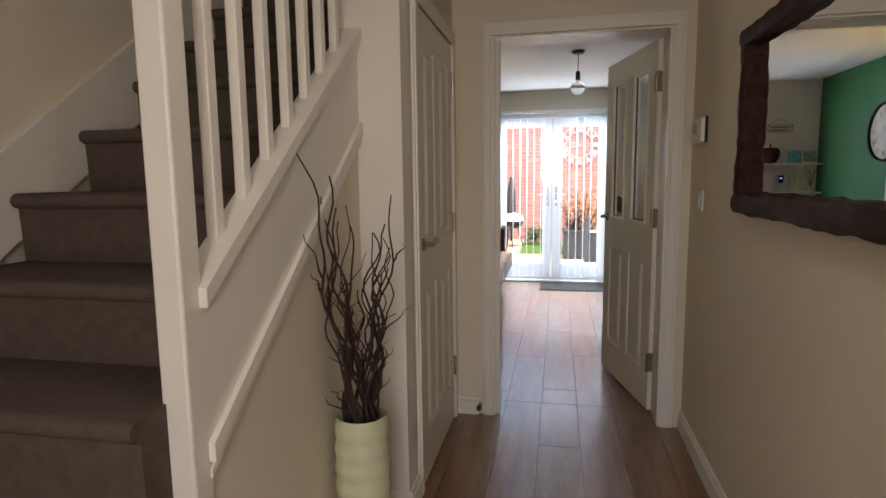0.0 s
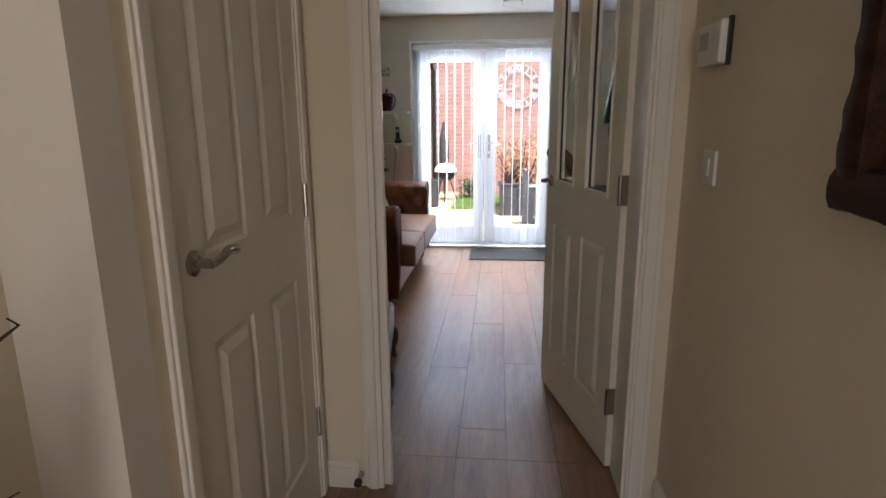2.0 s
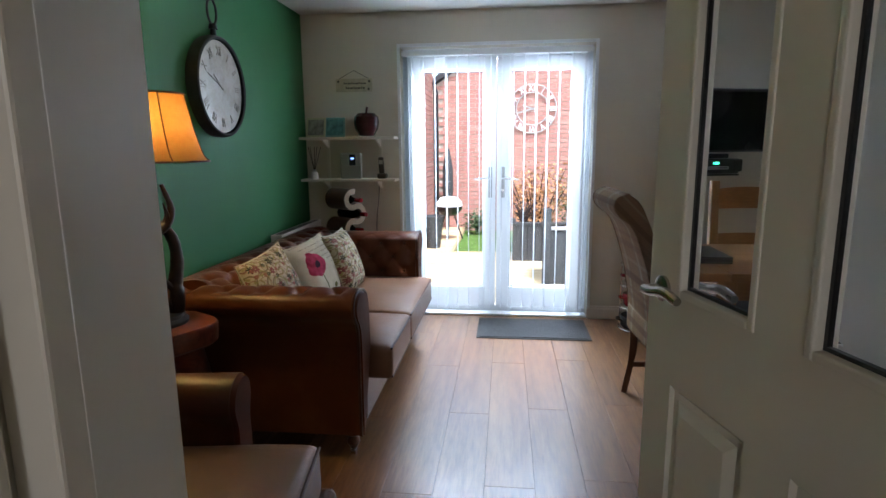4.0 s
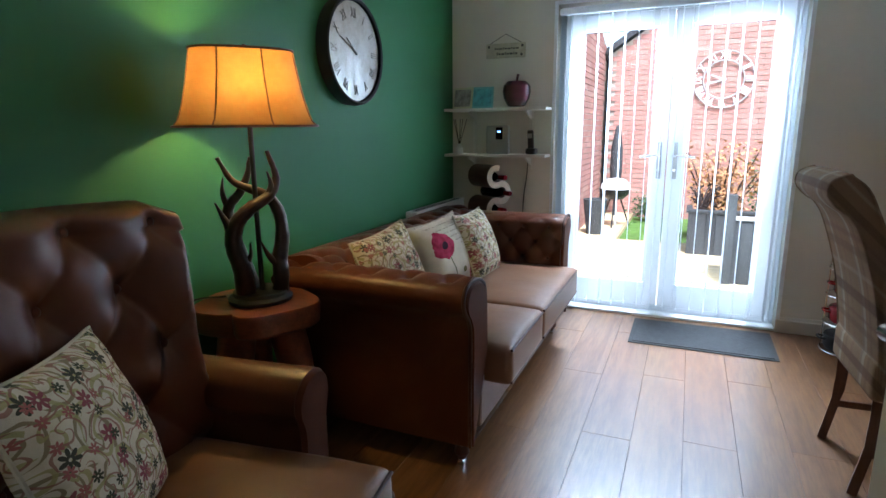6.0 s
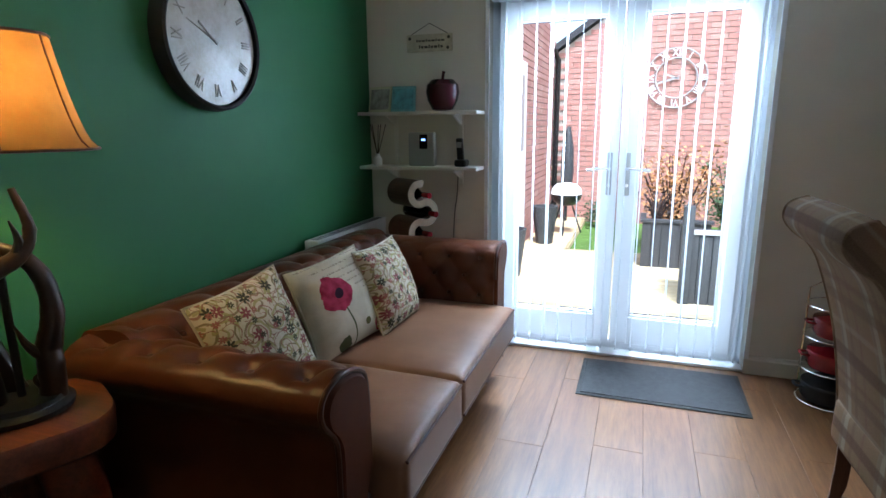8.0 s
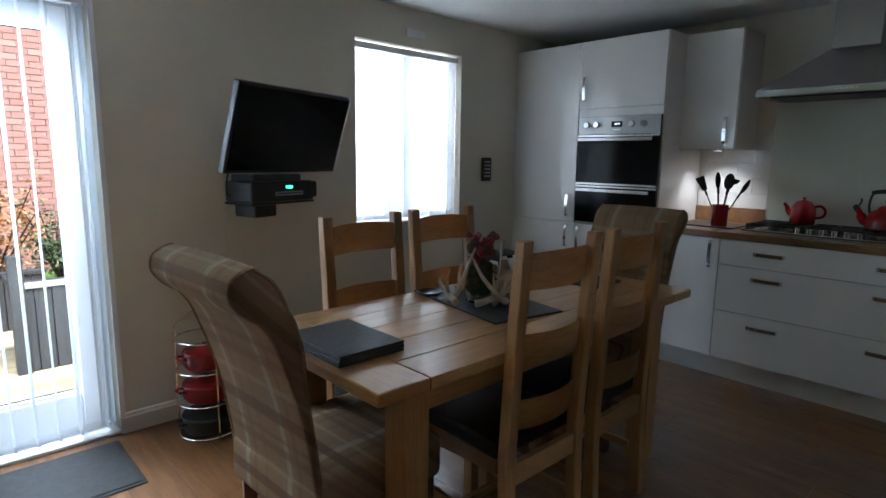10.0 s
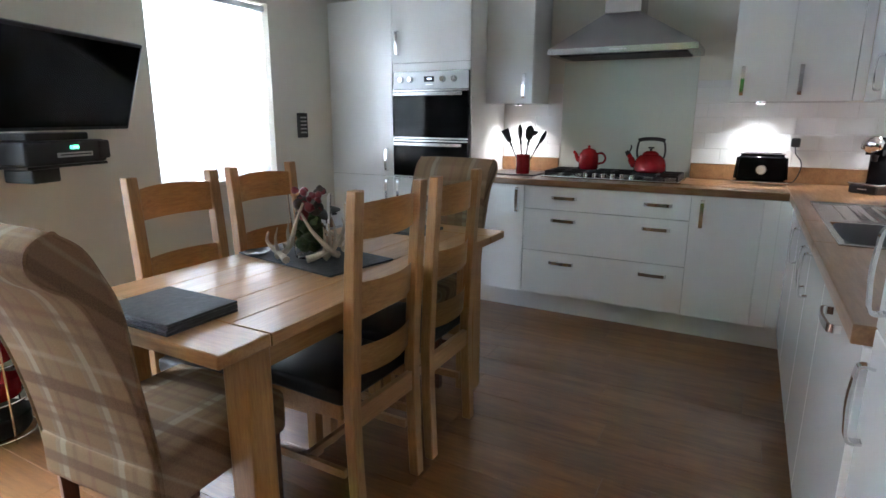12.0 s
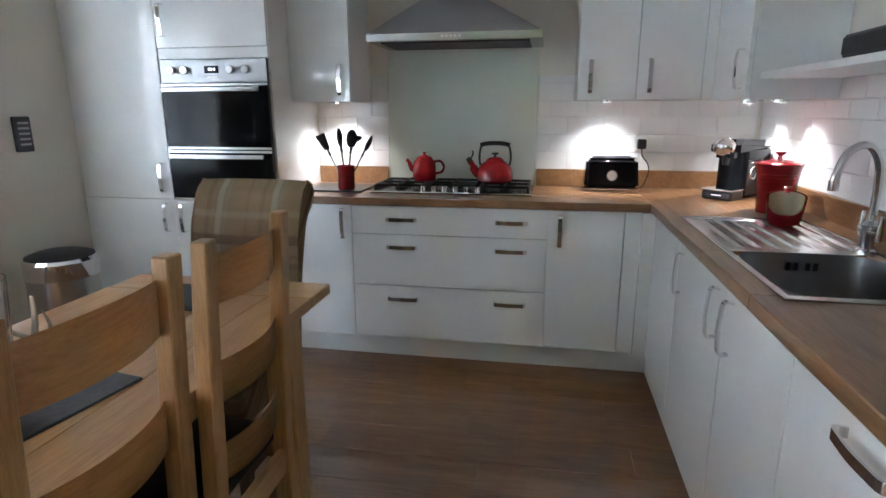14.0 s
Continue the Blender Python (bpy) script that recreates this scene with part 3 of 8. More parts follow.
# ---------------------------------------------------------------- french doors
fd = tagged(new("french_doors"), "white upvc french doors with clear double glazing", "french doors", "", "structure")
FY = 7.095
X0, X1, ZT = FD[0], FD[1], FD[3]
bm = boxes(((X0, FY, 0.0), (X0 + 0.055, FY + 0.07, ZT), 0.005), ((X1 - 0.055, FY, 0.0), (X1, FY + 0.07, ZT), 0.005),
           ((X0 + 0.055, FY, ZT - 0.06), (X1 - 0.055, FY + 0.07, ZT), 0.005), ((X0 + 0.055, FY, 0.0), (X1 - 0.055, FY + 0.07, 0.05), 0.005))
part("outer_frame", bm, M["upvc"], fd)
MID = 1.556
for a, b, ga, gb, nm in ((X0 + 0.058, MID - 0.003, 0.998, 1.468, "left_leaf"), (MID + 0.003, X1 - 0.058, 1.652, 2.112, "right_leaf")):
    lf = part(nm, boxes(((a, FY - 0.022, 0.053), (ga, FY + 0.045, ZT - 0.063), 0.006), ((gb, FY - 0.022, 0.053), (b, FY + 0.045, ZT - 0.063), 0.006),
                        ((ga, FY - 0.020, 0.053), (gb, FY + 0.045, 0.212), 0.006), ((ga, FY - 0.020, 1.832), (gb, FY + 0.045, ZT - 0.063), 0.006)), M["upvc"], fd)
    part("glazing_bead", boxes(((ga, FY - 0.015, 0.212), (ga + 0.014, FY + 0.02, 1.832), 0.003), ((gb - 0.014, FY - 0.015, 0.212), (gb, FY + 0.02, 1.832), 0.003),
                               ((ga + 0.014, FY - 0.015, 0.212), (gb - 0.014, FY + 0.02, 0.226), 0.003), ((ga + 0.014, FY - 0.015, 1.818), (gb - 0.014, FY + 0.02, 1.832), 0.003)), M["upvc"], lf)
    part("gasket", boxes(((ga + 0.014, FY + 0.004, 0.226), (gb - 0.014, FY + 0.01, 0.231)), ((ga + 0.014, FY + 0.004, 1.813), (gb - 0.014, FY + 0.01, 1.818))), M["black"], lf)
    pn = part("pane", boxes(((ga + 0.004, FY + 0.012, 0.216), (gb - 0.004, FY + 0.016, 1.828))), M["glass"], lf)
    pn.visible_shadow = False
    hx, tw = (1.512, -1) if nm == "left_leaf" else (1.606, 1)
    bm = boxes(((hx - 0.014, FY - 0.034, 0.90), (hx + 0.014, FY - 0.022, 1.13), 0.005))
    pl = part("handle_plate", bm, M["silver_plastic"], lf, "grey handle back plate")
    bm = bmesh.new()
    tube(bm, curve_pts([(hx, FY - 0.030, 1.045), (hx, FY - 0.066, 1.045), (hx + tw * 0.03, FY - 0.072, 1.048), (hx + tw * 0.115, FY - 0.068, 1.036)], 5), 0.0085, 10)
    rod(bm, (hx, FY - 0.036, 0.955), (hx, FY - 0.030, 0.955), 0.009)
    part("lever", bm, M["chrome"], lf, "polished lever", True)
structure("threshold_french", boxes(((X0, YW - 0.004, 0.0), (X1, FY - 0.002, 0.016), 0.004)), M["upvc"], "white door threshold", "threshold")
structure("reveal_trim", boxes(((X0 - 0.022, YW - 0.012, 0), (X0, YW + 0.002, ZT + 0.022), 0.002), ((X1, YW - 0.012, 0), (X1 + 0.022, YW + 0.002, ZT + 0.022), 0.002), ((X0, YW - 0.012, ZT), (X1, YW + 0.002, ZT + 0.022), 0.002)), M["upvc"], "white edge trim round the french door opening", "trim")


def vane_material():
    m, t, b = node_mat("white woven blind fabric", 0.8)
    v = coords(t, "Object", (1, 1, 1))
    t.links.new(ramp(t, noise_tex(t, v, 90, 3), [(0.3, (0.76, 0.77, 0.78)), (0.7, (0.84, 0.85, 0.86))]), b.inputs["Base Color"])
    tr = t.nodes.new("ShaderNodeBsdfTranslucent")
    tr.inputs[0].default_value = (0.90, 0.93, 0.96, 1)
    mx = t.nodes.new("ShaderNodeMixShader")
    mx.inputs[0].default_value = 0.65
    out = t.nodes["Material Output"]
    t.links.new(b.outputs[0], mx.inputs[1])
    t.links.new(tr.outputs[0], mx.inputs[2])
    t.links.new(mx.outputs[0], out.inputs[0])
    return m


M["vane"] = vane_material()


def vertical_blind(name, label, x0, x1, y, z0, z1, angles, vane_w=0.089):
    bl = thing(name, label, "vertical blind", pose(0, 0, 0))
    part("headrail", boxes(((x0, y - 0.02, z1), (x1, y + 0.02, z1 + 0.036), 0.004)), M["upvc"], bl, "white aluminium headrail")
    bm = bmesh.new()
    def f(u, v):
        return (vane_w * (u - 0.5), 0.004 * (1 - (2 * u - 1) ** 2), z0 + (z1 - z0) * v)
    vs, fs = sheet(bm, 4, 1, f)
    bmesh.ops.solidify(bm, geom=bm.faces[:], thickness=0.0009)
    box(bm, (-0.04, -0.0025, z0), (0.04, 0.0045, z0 + 0.028))
    me = done(bm, "vane")
    me.materials.append(M["vane"])
    xs = []
    for x, ang in angles:
        o = new("vane", me)
        o.parent = bl
        o.matrix_basis = pose(x, y, 0, 0, 0, ang)
        xs.append(x)
    bm = bmesh.new()
    tube(bm, [(x, y - 0.03 - 0.006 * (k % 2), z0 + 0.018 - 0.010 * (k % 2)) for k, x in enumerate([xs[0] + (xs[-1] - xs[0]) * j / 40 for j in range(41)])], 0.0012, 5)
    part("bottom_chain", bm, M["upvc"], bl)
    return bl


rnd = random.Random(5)
stack = [(X0 + 0.02 + 0.011 * k, 90 + rnd.uniform(-5, 5)) for k in range(3)]
run = [(X0 + 0.085 + 0.0815 * k, 92 + rnd.uniform(-4, 4)) for k in range(15)]
vertical_blind("blind_french_doors", "open white vertical blind with slats turned edge-on at the french doors", X0 + 0.005, X1 - 0.005, 7.026, 0.045, 1.925,
               [a for a in stack + run if a[0] < X1 - 0.06] + [(X1 - 0.045 + 0.022 * k, 90 + rnd.uniform(-5, 5)) for k in range(2)])

# ---------------------------------------------------------------- kitchen window
wn = tagged(new("window_1"), "white upvc kitchen window with a deep sill", "window", "", "structure")
a, b, z0, z1 = WN
part("window_frame", boxes(((a, 7.13, z0), (a + 0.06, 7.19, z1), 0.005), ((b - 0.06, 7.13, z0), (b, 7.19, z1), 0.005), ((a + 0.06, 7.13, z0), (b - 0.06, 7.19, z0 + 0.06), 0.005), ((a + 0.06, 7.13, z1 - 0.06), (b - 0.06, 7.19, z1), 0.005), ((a + 0.06, 7.135, 1.30), (b - 0.06, 7.185, 1.35), 0.005)), M["upvc"], wn)
for q0, q1 in ((z0 + 0.06, 1.30), (1.35, z1 - 0.06)):
    pn = part("pane", boxes(((a + 0.06, 7.155, q0), (b - 0.06, 7.16, q1))), M["glass"], wn)
    pn.visible_shadow = False
part("window_sill", boxes(((a - 0.03, YW - 0.035, z0 - 0.022), (b + 0.03, 7.13, z0 + 0.002), 0.005)), M["trim"], wn)
vertical_blind("blind_window", "closed white vertical blind glowing with daylight in the kitchen window", a + 0.005, b - 0.005, 7.035, z0 + 0.012, z1 - 0.05,
               [(a + 0.045 + 0.0785 * k, 9 + rnd.uniform(-2, 2)) for k in range(11)])

# ---------------------------------------------------------------- lamps in the ceiling
pendant = thing("pendant_light", "black cord pendant with a clear globe bulb, switched off", "pendant light", pose(1.775, 4.97, HC))
o = bmesh.new()
part("ceiling_rose", lathe(o, [(0, 0), (0.05, 0), (0.05, -0.012), (0.042, -0.024), (0, -0.026)], 24), M["black"], pendant, "", True)
bm = bmesh.new()
rod(bm, (0, 0, -0.02), (0, 0, -0.16), 0.003)
part("cord", bm, M["black"], pendant)
bm = lathe(bmesh.new(), [(0, -0.15), (0.012, -0.155), (0.019, -0.17), (0.019, -0.225), (0, -0.226)], 20)
part("lamp_holder", bm, M["black"], pendant, "", True)
bm = lathe(bmesh.new(), [(0.013, -0.222), (0.016, -0.235)] + [(0.058 * math.sin(math.pi * (0.12 + 0.88 * k / 14)), -0.235 - 0.052 * (1 - math.cos(math.pi * (0.12 + 0.88 * k / 14)))) for k in range(14)] + [(0, -0.3385)], 24)
part("globe_bulb", bm, M["glass"], pendant, "clear glass globe bulb", True)


# ---------------------------------------------------------------- kitchen
KX, KY = 5.06, 3.94           # door fronts of the two runs
ZP, ZB, ZT2 = 0.15, 0.868, 2.10


def bow_handle(bm, a, b, out, w=0.010):
    """A flat bowed bar handle from a to b, standing off along out."""
    a, b, out = Vector(a), Vector(b), Vector(out)
    pts = curve_pts([a, a + out * 0.9, a + (b - a) * 0.25 + out * 1.12, a + (b - a) * 0.5 + out * 1.2, a + (b - a) * 0.75 + out * 1.12, b + out * 0.9, b], 4)
    side = (b - a).normalized().cross(out.normalized()) * w
    prev = None
    for i, p in enumerate(pts):
        d = (pts[min(i + 1, len(pts) - 1)] - pts[max(i - 1, 0)]).normalized()
        n = d.cross(side.normalized()) * 0.003
        ring = [bm.verts.new(p + q) for q in (side + n, side - n, -side - n, -side + n)]
        if prev:
            for k in range(4):
                bm.faces.new((prev[k], prev[(k + 1) % 4], ring[(k + 1) % 4], ring[k]))
        else:
            bm.faces.new(ring[::-1])
        prev = ring
    bm.faces.new(prev)
    bmesh.ops.recalc_face_normals(bm, faces=bm.faces)
    return bm


def unit(name, label, lo, hi, face, fronts, group="", category="kitchen cabinet"):
    """A cabinet: a carcass box and fronts. face is 'x' (front towards -x) or 'y' (front towards +y).
    fronts: (a0, a1, z0, z1, handle or None); a handle is (a, z, 'v' or 'h')."""
    cab = thing(name, label, category, pose(0, 0, 0), group)
    top = 0.70 if face == 'y' and hi[2] < 1 and lo[0] < 4.15 and hi[0] > 3.70 else hi[2]   # hollow under the sink
    part("body", boxes((lo, (hi[0], hi[1], top))), M["carcass"], cab)
    for a0, a1, z0, z1, h in fronts:
        g = 0.0015
        if face == 'x':
            f = lo[0]
            bm = boxes(((f - 0.020, a0 + g, z0 + g), (f - 0.001, a1 - g, z1 - g), 0.0022))
        else:
            f = hi[1]
            bm = boxes(((a0 + g, f + 0.001, z0 + g), (a1 - g, f + 0.020, z1 - g), 0.0022))
        fr = part("cabinet_door" if z1 - z0 > 0.34 else "drawer_front", bm, M["gloss"], cab)
        for ha, hz, kind in (h or []):
            L = 0.075
            if face == 'x':
                p, q = ((f - 0.019, ha, hz - L), (f - 0.019, ha, hz + L)) if kind == 'v' else ((f - 0.019, ha - L, hz), (f - 0.019, ha + L, hz))
                out = (-0.027, 0, 0)
            else:
                p, q = ((ha, f + 0.019, hz - L), (ha, f + 0.019, hz + L)) if kind == 'v' else ((ha - L, f + 0.019, hz), (ha + L, f + 0.019, hz))
                out = (0, 0.027, 0)
            part("handle", bow_handle(bmesh.new(), p, q, out), M["chrome"], fr, "chrome bow handle", True)
    return cab


F = KX + 0.02
WB = XK - 0.003
unit("larder_cabinet", "tall white gloss larder cabinet beside the oven", (F, 6.425, 0.15), (WB, YW - 0.003, ZT2), 'x', [(6.425, YW - 0.005, ZP, 0.872, [(6.475, 0.77, 'v')]), (6.425, YW - 0.005, 0.872, ZT2, [(6.475, 0.99, 'v')])])
ov = unit("oven_cabinet", "tall white gloss cabinet housing a double oven", (F, 5.81, 0.15), (WB, 6.425, ZT2), 'x', [(5.81, 6.425, ZP, 0.865, [(6.375, 0.77, 'v')]), (5.81, 6.425, 1.655, ZT2, [(6.375, 1.79, 'v')])])
part("filler_strip", boxes(((F - 0.016, 5.812, 1.601), (F - 0.002, 6.423, 1.653), 0.002)), M["gloss"], ov)
unit("base_cabinet", "white gloss base cabinet with one door beside the hob drawers", (F, 5.41, ZP), (WB, 5.81, ZB), 'x', [(5.41, 5.81, ZP, ZB, [(5.455, 0.77, 'v')])])
unit("drawer_cabinet", "wide white gloss three-drawer pan cabinet under the hob", (F, 4.405, ZP), (WB, 5.41, ZB), 'x',
     [(4.405, 5.41, 0.718, ZB, [(5.14, 0.80, 'h'), (4.58, 0.80, 'h')]), (4.405, 5.41, 0.442, 0.718, [(5.14, 0.655, 'h'), (4.58, 0.655, 'h')]), (4.405, 5.41, ZP, 0.442, [(5.14, 0.375, 'h'), (4.58, 0.375, 'h')])])
unit("base_cabinet", "white gloss base cabinet at the inner corner", (F, 3.96, ZP), (WB, 4.405, ZB), 'x', [(4.045, 4.405, ZP, ZB, [(4.345, 0.765, 'v')]), (3.962, 4.043, ZP, ZB, None)])
B = YF + 0.003
FYK = KY - 0.052
unit("base_cabinet", "white gloss corner base cabinet under the drainer", (3.93, B, ZP), (F, FYK, ZB), 'y', [(3.93, 4.52, ZP, ZB, [(4.46, 0.745, 'v')]), (4.52, 5.04, ZP, ZB, None)])
unit("base_cabinet", "white gloss sink base cabinet with paired bow handles", (3.48, B, ZP), (3.93, FYK, ZB), 'y', [(3.48, 3.93, ZP, ZB, [(3.87, 0.755, 'v')])])
bc = bpy.data.objects["base_cabinet.002"]
part("handle", bow_handle(bmesh.new(), (4.0, KY - 0.033, 0.68), (4.0, KY - 0.033, 0.83), (0, 0.027, 0)), M["chrome"], bc, "chrome bow handle", True)
unit("dishwasher_cabinet", "white gloss integrated appliance door with a bow handle", (2.845, B, ZP), (3.48, FYK, ZB), 'y', [(2.847, 3.48, ZP, ZB, [(3.18, 0.815, 'h')])])
unit("fridge_cabinet", "tall white gloss integrated fridge freezer with bow handles", (2.25, B, ZP), (2.842, FYK - 0.012, ZT2), 'y', [(2.25, 2.842, ZP, 0.91, [(2.788, 0.775, 'v')]), (2.25, 2.842, 0.91, ZT2, [(2.784, 1.03, 'v')])])
tagged(mesh_thing("plinth", boxes(((F + 0.085, KY - 0.065, 0), (F + 0.100, YW - 0.003, ZP - 0.002), 0.002), ((2.25, KY - 0.080, 0), (F + 0.085, KY - 0.065, ZP - 0.002), 0.002)), M["gloss"], "white gloss plinth boards under the kitchen cabinets", "plinth"), "", "", "", "structure")

mesh_thing("corner_post", boxes(((F - 0.05, KY - 0.054, ZP), (F + 0.02, 3.966, ZB))), M["gloss"], "white gloss corner post between the cabinet runs", "corner post")

# worktop in two lengths, and its upstand
wt = thing("worktop", "walnut-coloured wood kitchen worktop with upstand", "worktop", pose(0, 0, 0))
SX0, SX1, SY0, SY1 = 3.70, 4.15, 3.46, 3.845          # sink bowl opening
part("back_run", boxes(((KX - 0.018, 3.931, ZB + 0.002), (WB, 5.808, 0.91), 0.004)), M["worktop"], wt)
part("side_run", boxes(((2.845, B, ZB + 0.002), (SX0, 3.930, 0.91), 0.003), ((SX1, B, ZB + 0.002), (WB, 3.930, 0.91), 0.003), ((SX0, B, ZB + 0.002), (SX1, SY0, 0.91)), ((SX0, SY1, ZB + 0.002), (SX1, 3.930, 0.91), 0.003)), M["worktop_x"], wt)
for lo_, hi_ in (((WB - 0.020, B + 0.02, 0.911), (WB, 4.478, 1.008)), ((WB - 0.020, 5.37, 0.911), (WB, 5.808, 1.008)), ((2.845, B, 0.911), (WB, B + 0.018, 1.008))):
    part("upstand", boxes((lo_, hi_, 0.003)), M["worktop_x"], wt)

# wall cabinets
unit("wall_cabinet", "white gloss wall cabinet beside the cooker hood", (5.32, 5.47, 1.388), (WB, 5.808, ZT2), 'x', [(5.47, 5.808, 1.388, ZT2, [(5.525, 1.50, 'v')])])
unit("wall_cabinet", "white gloss double wall cabinet above the toaster", (5.32, 3.70, 1.388), (WB, 4.284, ZT2), 'x', [(4.003, 4.284, 1.388, ZT2, [(4.225, 1.50, 'v')]), (3.70, 4.003, 1.388, ZT2, [(3.945, 1.50, 'v')])])
unit("wall_cabinet", "white gloss corner wall cabinet above the coffee machine", (4.832, B, 1.378), (5.32, 3.63, ZT2), 'y', [(4.832, 5.30, 1.378, ZT2, [(4.89, 1.50, 'v')])])
part("corner_filler", boxes(((5.302, 3.652, 1.389), (5.345, 3.699, ZT2 - 0.001), 0.002)), M["gloss"], bpy.data.objects["wall_cabinet.001"])
bpy.data.objects["wall_cabinet.002"].children[0].data.materials[0] = M["gloss"]
bpy.data.objects["wall_cabinet"].children[0].data.materials[0] = M["gloss"]
bpy.data.objects["wall_cabinet.001"].children[0].data.materials[0] = M["gloss"]
for nm in ("larder_cabinet", "oven_cabinet", "fridge_cabinet"):
    bpy.data.objects[nm].children[0].data.materials[0] = M["gloss"]
mesh_thing("wall_shelf", boxes(((2.70, B, 1.458), (4.828, 3.60, 1.482), 0.003)), M["carcass"], "white floating shelf on the tiled wall", "shelf")
sb = thing("shelf_radio", "small black table radio on the floating shelf", "radio", pose(4.10, 3.49, 1.482))
part("case", boxes(((-0.14, -0.07, 0), (0.14, 0.09, 0.070), 0.01)), M["black"], sb)
part("speaker_grille", boxes(((-0.13, 0.091, 0.012), (0.13, 0.095, 0.060), 0.003)), M["iron"], sb)

# double oven
oven = thing("double_oven", "built-in stainless steel double oven with black glass doors", "oven", pose(F - 0.020, 6.118, 0))
w = 0.297
part("oven_body", boxes(((0.0, -w, 0.868), (0.018, w, 1.598), 0.002)), M["black"], oven)
cp = part("control_panel", boxes(((-0.006, -w, 1.482), (0.0, w, 1.598), 0.003)), M["steel_panel"], oven, "brushed steel control panel")
part("clock_display", boxes(((-0.008, -0.035, 1.528), (-0.005, 0.045, 1.565), 0.002)), M["black_gloss"], cp)
for dy in (-0.012, 0.004, 0.016):
    part("digit", boxes(((-0.0088, dy - 0.003, 1.542), (-0.0079, dy + 0.003, 1.554))), emitter("clock digit", (0.75, 0.85, 1.0), 1.5), cp)
for dy in (0.225, 0.150, -0.105, -0.190):
    bm = bmesh.new()
    rod(bm, (-0.006, dy, 1.545), (-0.030, dy, 1.545), 0.021, 0.018, 20)
    part("knob", bm, M["steel"], cp, "", True)
part("brand_bar", boxes(((-0.0075, -0.025, 1.508), (-0.0055, 0.03, 1.514))), M["cream_plastic"], cp)
for z0, z1 in ((1.145, 1.478), (0.872, 1.138)):
    dr = part("oven_door", boxes(((-0.012, -w, z0), (0.0, w, z1), 0.003)), M["black_gloss"], oven, "black glass oven door")
    part("trim", boxes(((-0.0135, -w, z1 - 0.012), (-0.0115, w, z1))), M["steel"], dr)
    part("trim", boxes(((-0.0135, -w, z0), (-0.0115, w, z0 + 0.012))), M["steel"], dr)
    part("window", boxes(((-0.0128, -0.21, z0 + 0.05), (-0.0119, 0.21, z1 - 0.085), 0.002)), M["black_gloss"], dr)
    bm = boxes(((-0.058, -0.27, z1 - 0.042), (-0.044, 0.27, z1 - 0.018), 0.004), ((-0.046, -0.25, z1 - 0.036), (-0.010, -0.235, z1 - 0.024)), ((-0.046, 0.235, z1 - 0.036), (-0.010, 0.25, z1 - 0.024)))
    part("door_handle", bm, M["steel"], dr, "brushed steel bar handle")

# cooker hood
hood = thing("cooker_hood", "stainless steel chimney cooker hood over the hob", "cooker hood", pose(0, 0, 0))
bm = bmesh.new()
x0, x1, y0, y1, c0, c1 = 5.215, WB, 4.465, 5.345, 4.83, 5.05
base = [(x0, y0, 1.715), (x1, y0, 1.715), (x1, y1, 1.715), (x0, y1, 1.715)]
top = [(5.42, c0, 1.935), (x1, c0, 1.935), (x1, c1, 1.935), (5.42, c1, 1.935)]
va, vb = [bm.verts.new(p) for p in base], [bm.verts.new(p) for p in top]
for k in range(4):
    bm.faces.new((va[k], va[(k + 1) % 4], vb[(k + 1) % 4], vb[k]))
bm.faces.new(va[::-1])
bm.faces.new(vb)
part("canopy", bm, M["steel"], hood)
lip = part("lip", boxes(((x0 - 0.002, y0 - 0.002, 1.678), (x1, y1 + 0.002, 1.716), 0.002)), M["steel"], hood)
part("filter", boxes(((x0 + 0.05, y0 + 0.06, 1.672), (x1 - 0.06, y1 - 0.06, 1.679), 0.002)), M["iron"], hood)
for k in range(5):
    part("button", boxes(((x0 - 0.005, 4.86 + 0.022 * k, 1.692), (x0 - 0.001, 4.872 + 0.022 * k, 1.702), 0.001)), M["chrome"], lip)
part("chimney", boxes(((5.42, c0, 1.935), (x1, c1, HC - 0.002), 0.002)), M["steel"], hood)
mesh_thing("splashback", boxes(((WB - 0.007, 4.486, 0.912), (WB, 5.36, 1.672), 0.001)), M["splash"], "pale grey-green glass splashback behind the hob", "splashback")

# gas hob
hob = thing("gas_hob", "five-burner black and steel gas hob with cast iron grates", "hob", pose(5.36, 4.92, 0.911))
part("hob_tray", boxes(((-0.165, -0.43, 0), (0.235, 0.43, 0.012), 0.005)), M["steel"], hob)
for gy in (-0.285, 0.0, 0.285):
    wv = 0.125
    grate = part("pan_support", boxes(((-0.13 if gy else -0.06, gy - 0.005, 0.034), (0.21, gy + 0.005, 0.046), 0.002)), M["iron"], hob, "black cast iron pan support")
    for yy in (gy - wv, gy + wv):
        part("grate_bar", boxes(((-0.13 if gy else -0.06, yy - 0.006, 0.012), (0.21, yy + 0.006, 0.042), 0.002)), M["iron"], grate)
    for xx in (-0.10 if gy else -0.04, 0.05, 0.19):
        part("grate_bar", boxes(((xx - 0.006, gy - wv, 0.030), (xx + 0.006, gy + wv, 0.044), 0.002)), M["iron"], grate)
for bx, by, r in ((0.12, -0.285, 0.045), (-0.04, -0.285, 0.030), (0.12, 0.285, 0.036), (-0.04, 0.285, 0.036), (0.10, 0.0, 0.055)):
    part("burner", lathe(bmesh.new(), [(0, 0.012), (r, 0.012), (r, 0.022), (r * 0.8, 0.025), (r * 0.75, 0.031), (0, 0.032)], 20, (bx, by, 0)), M["iron"], hob, "", True)
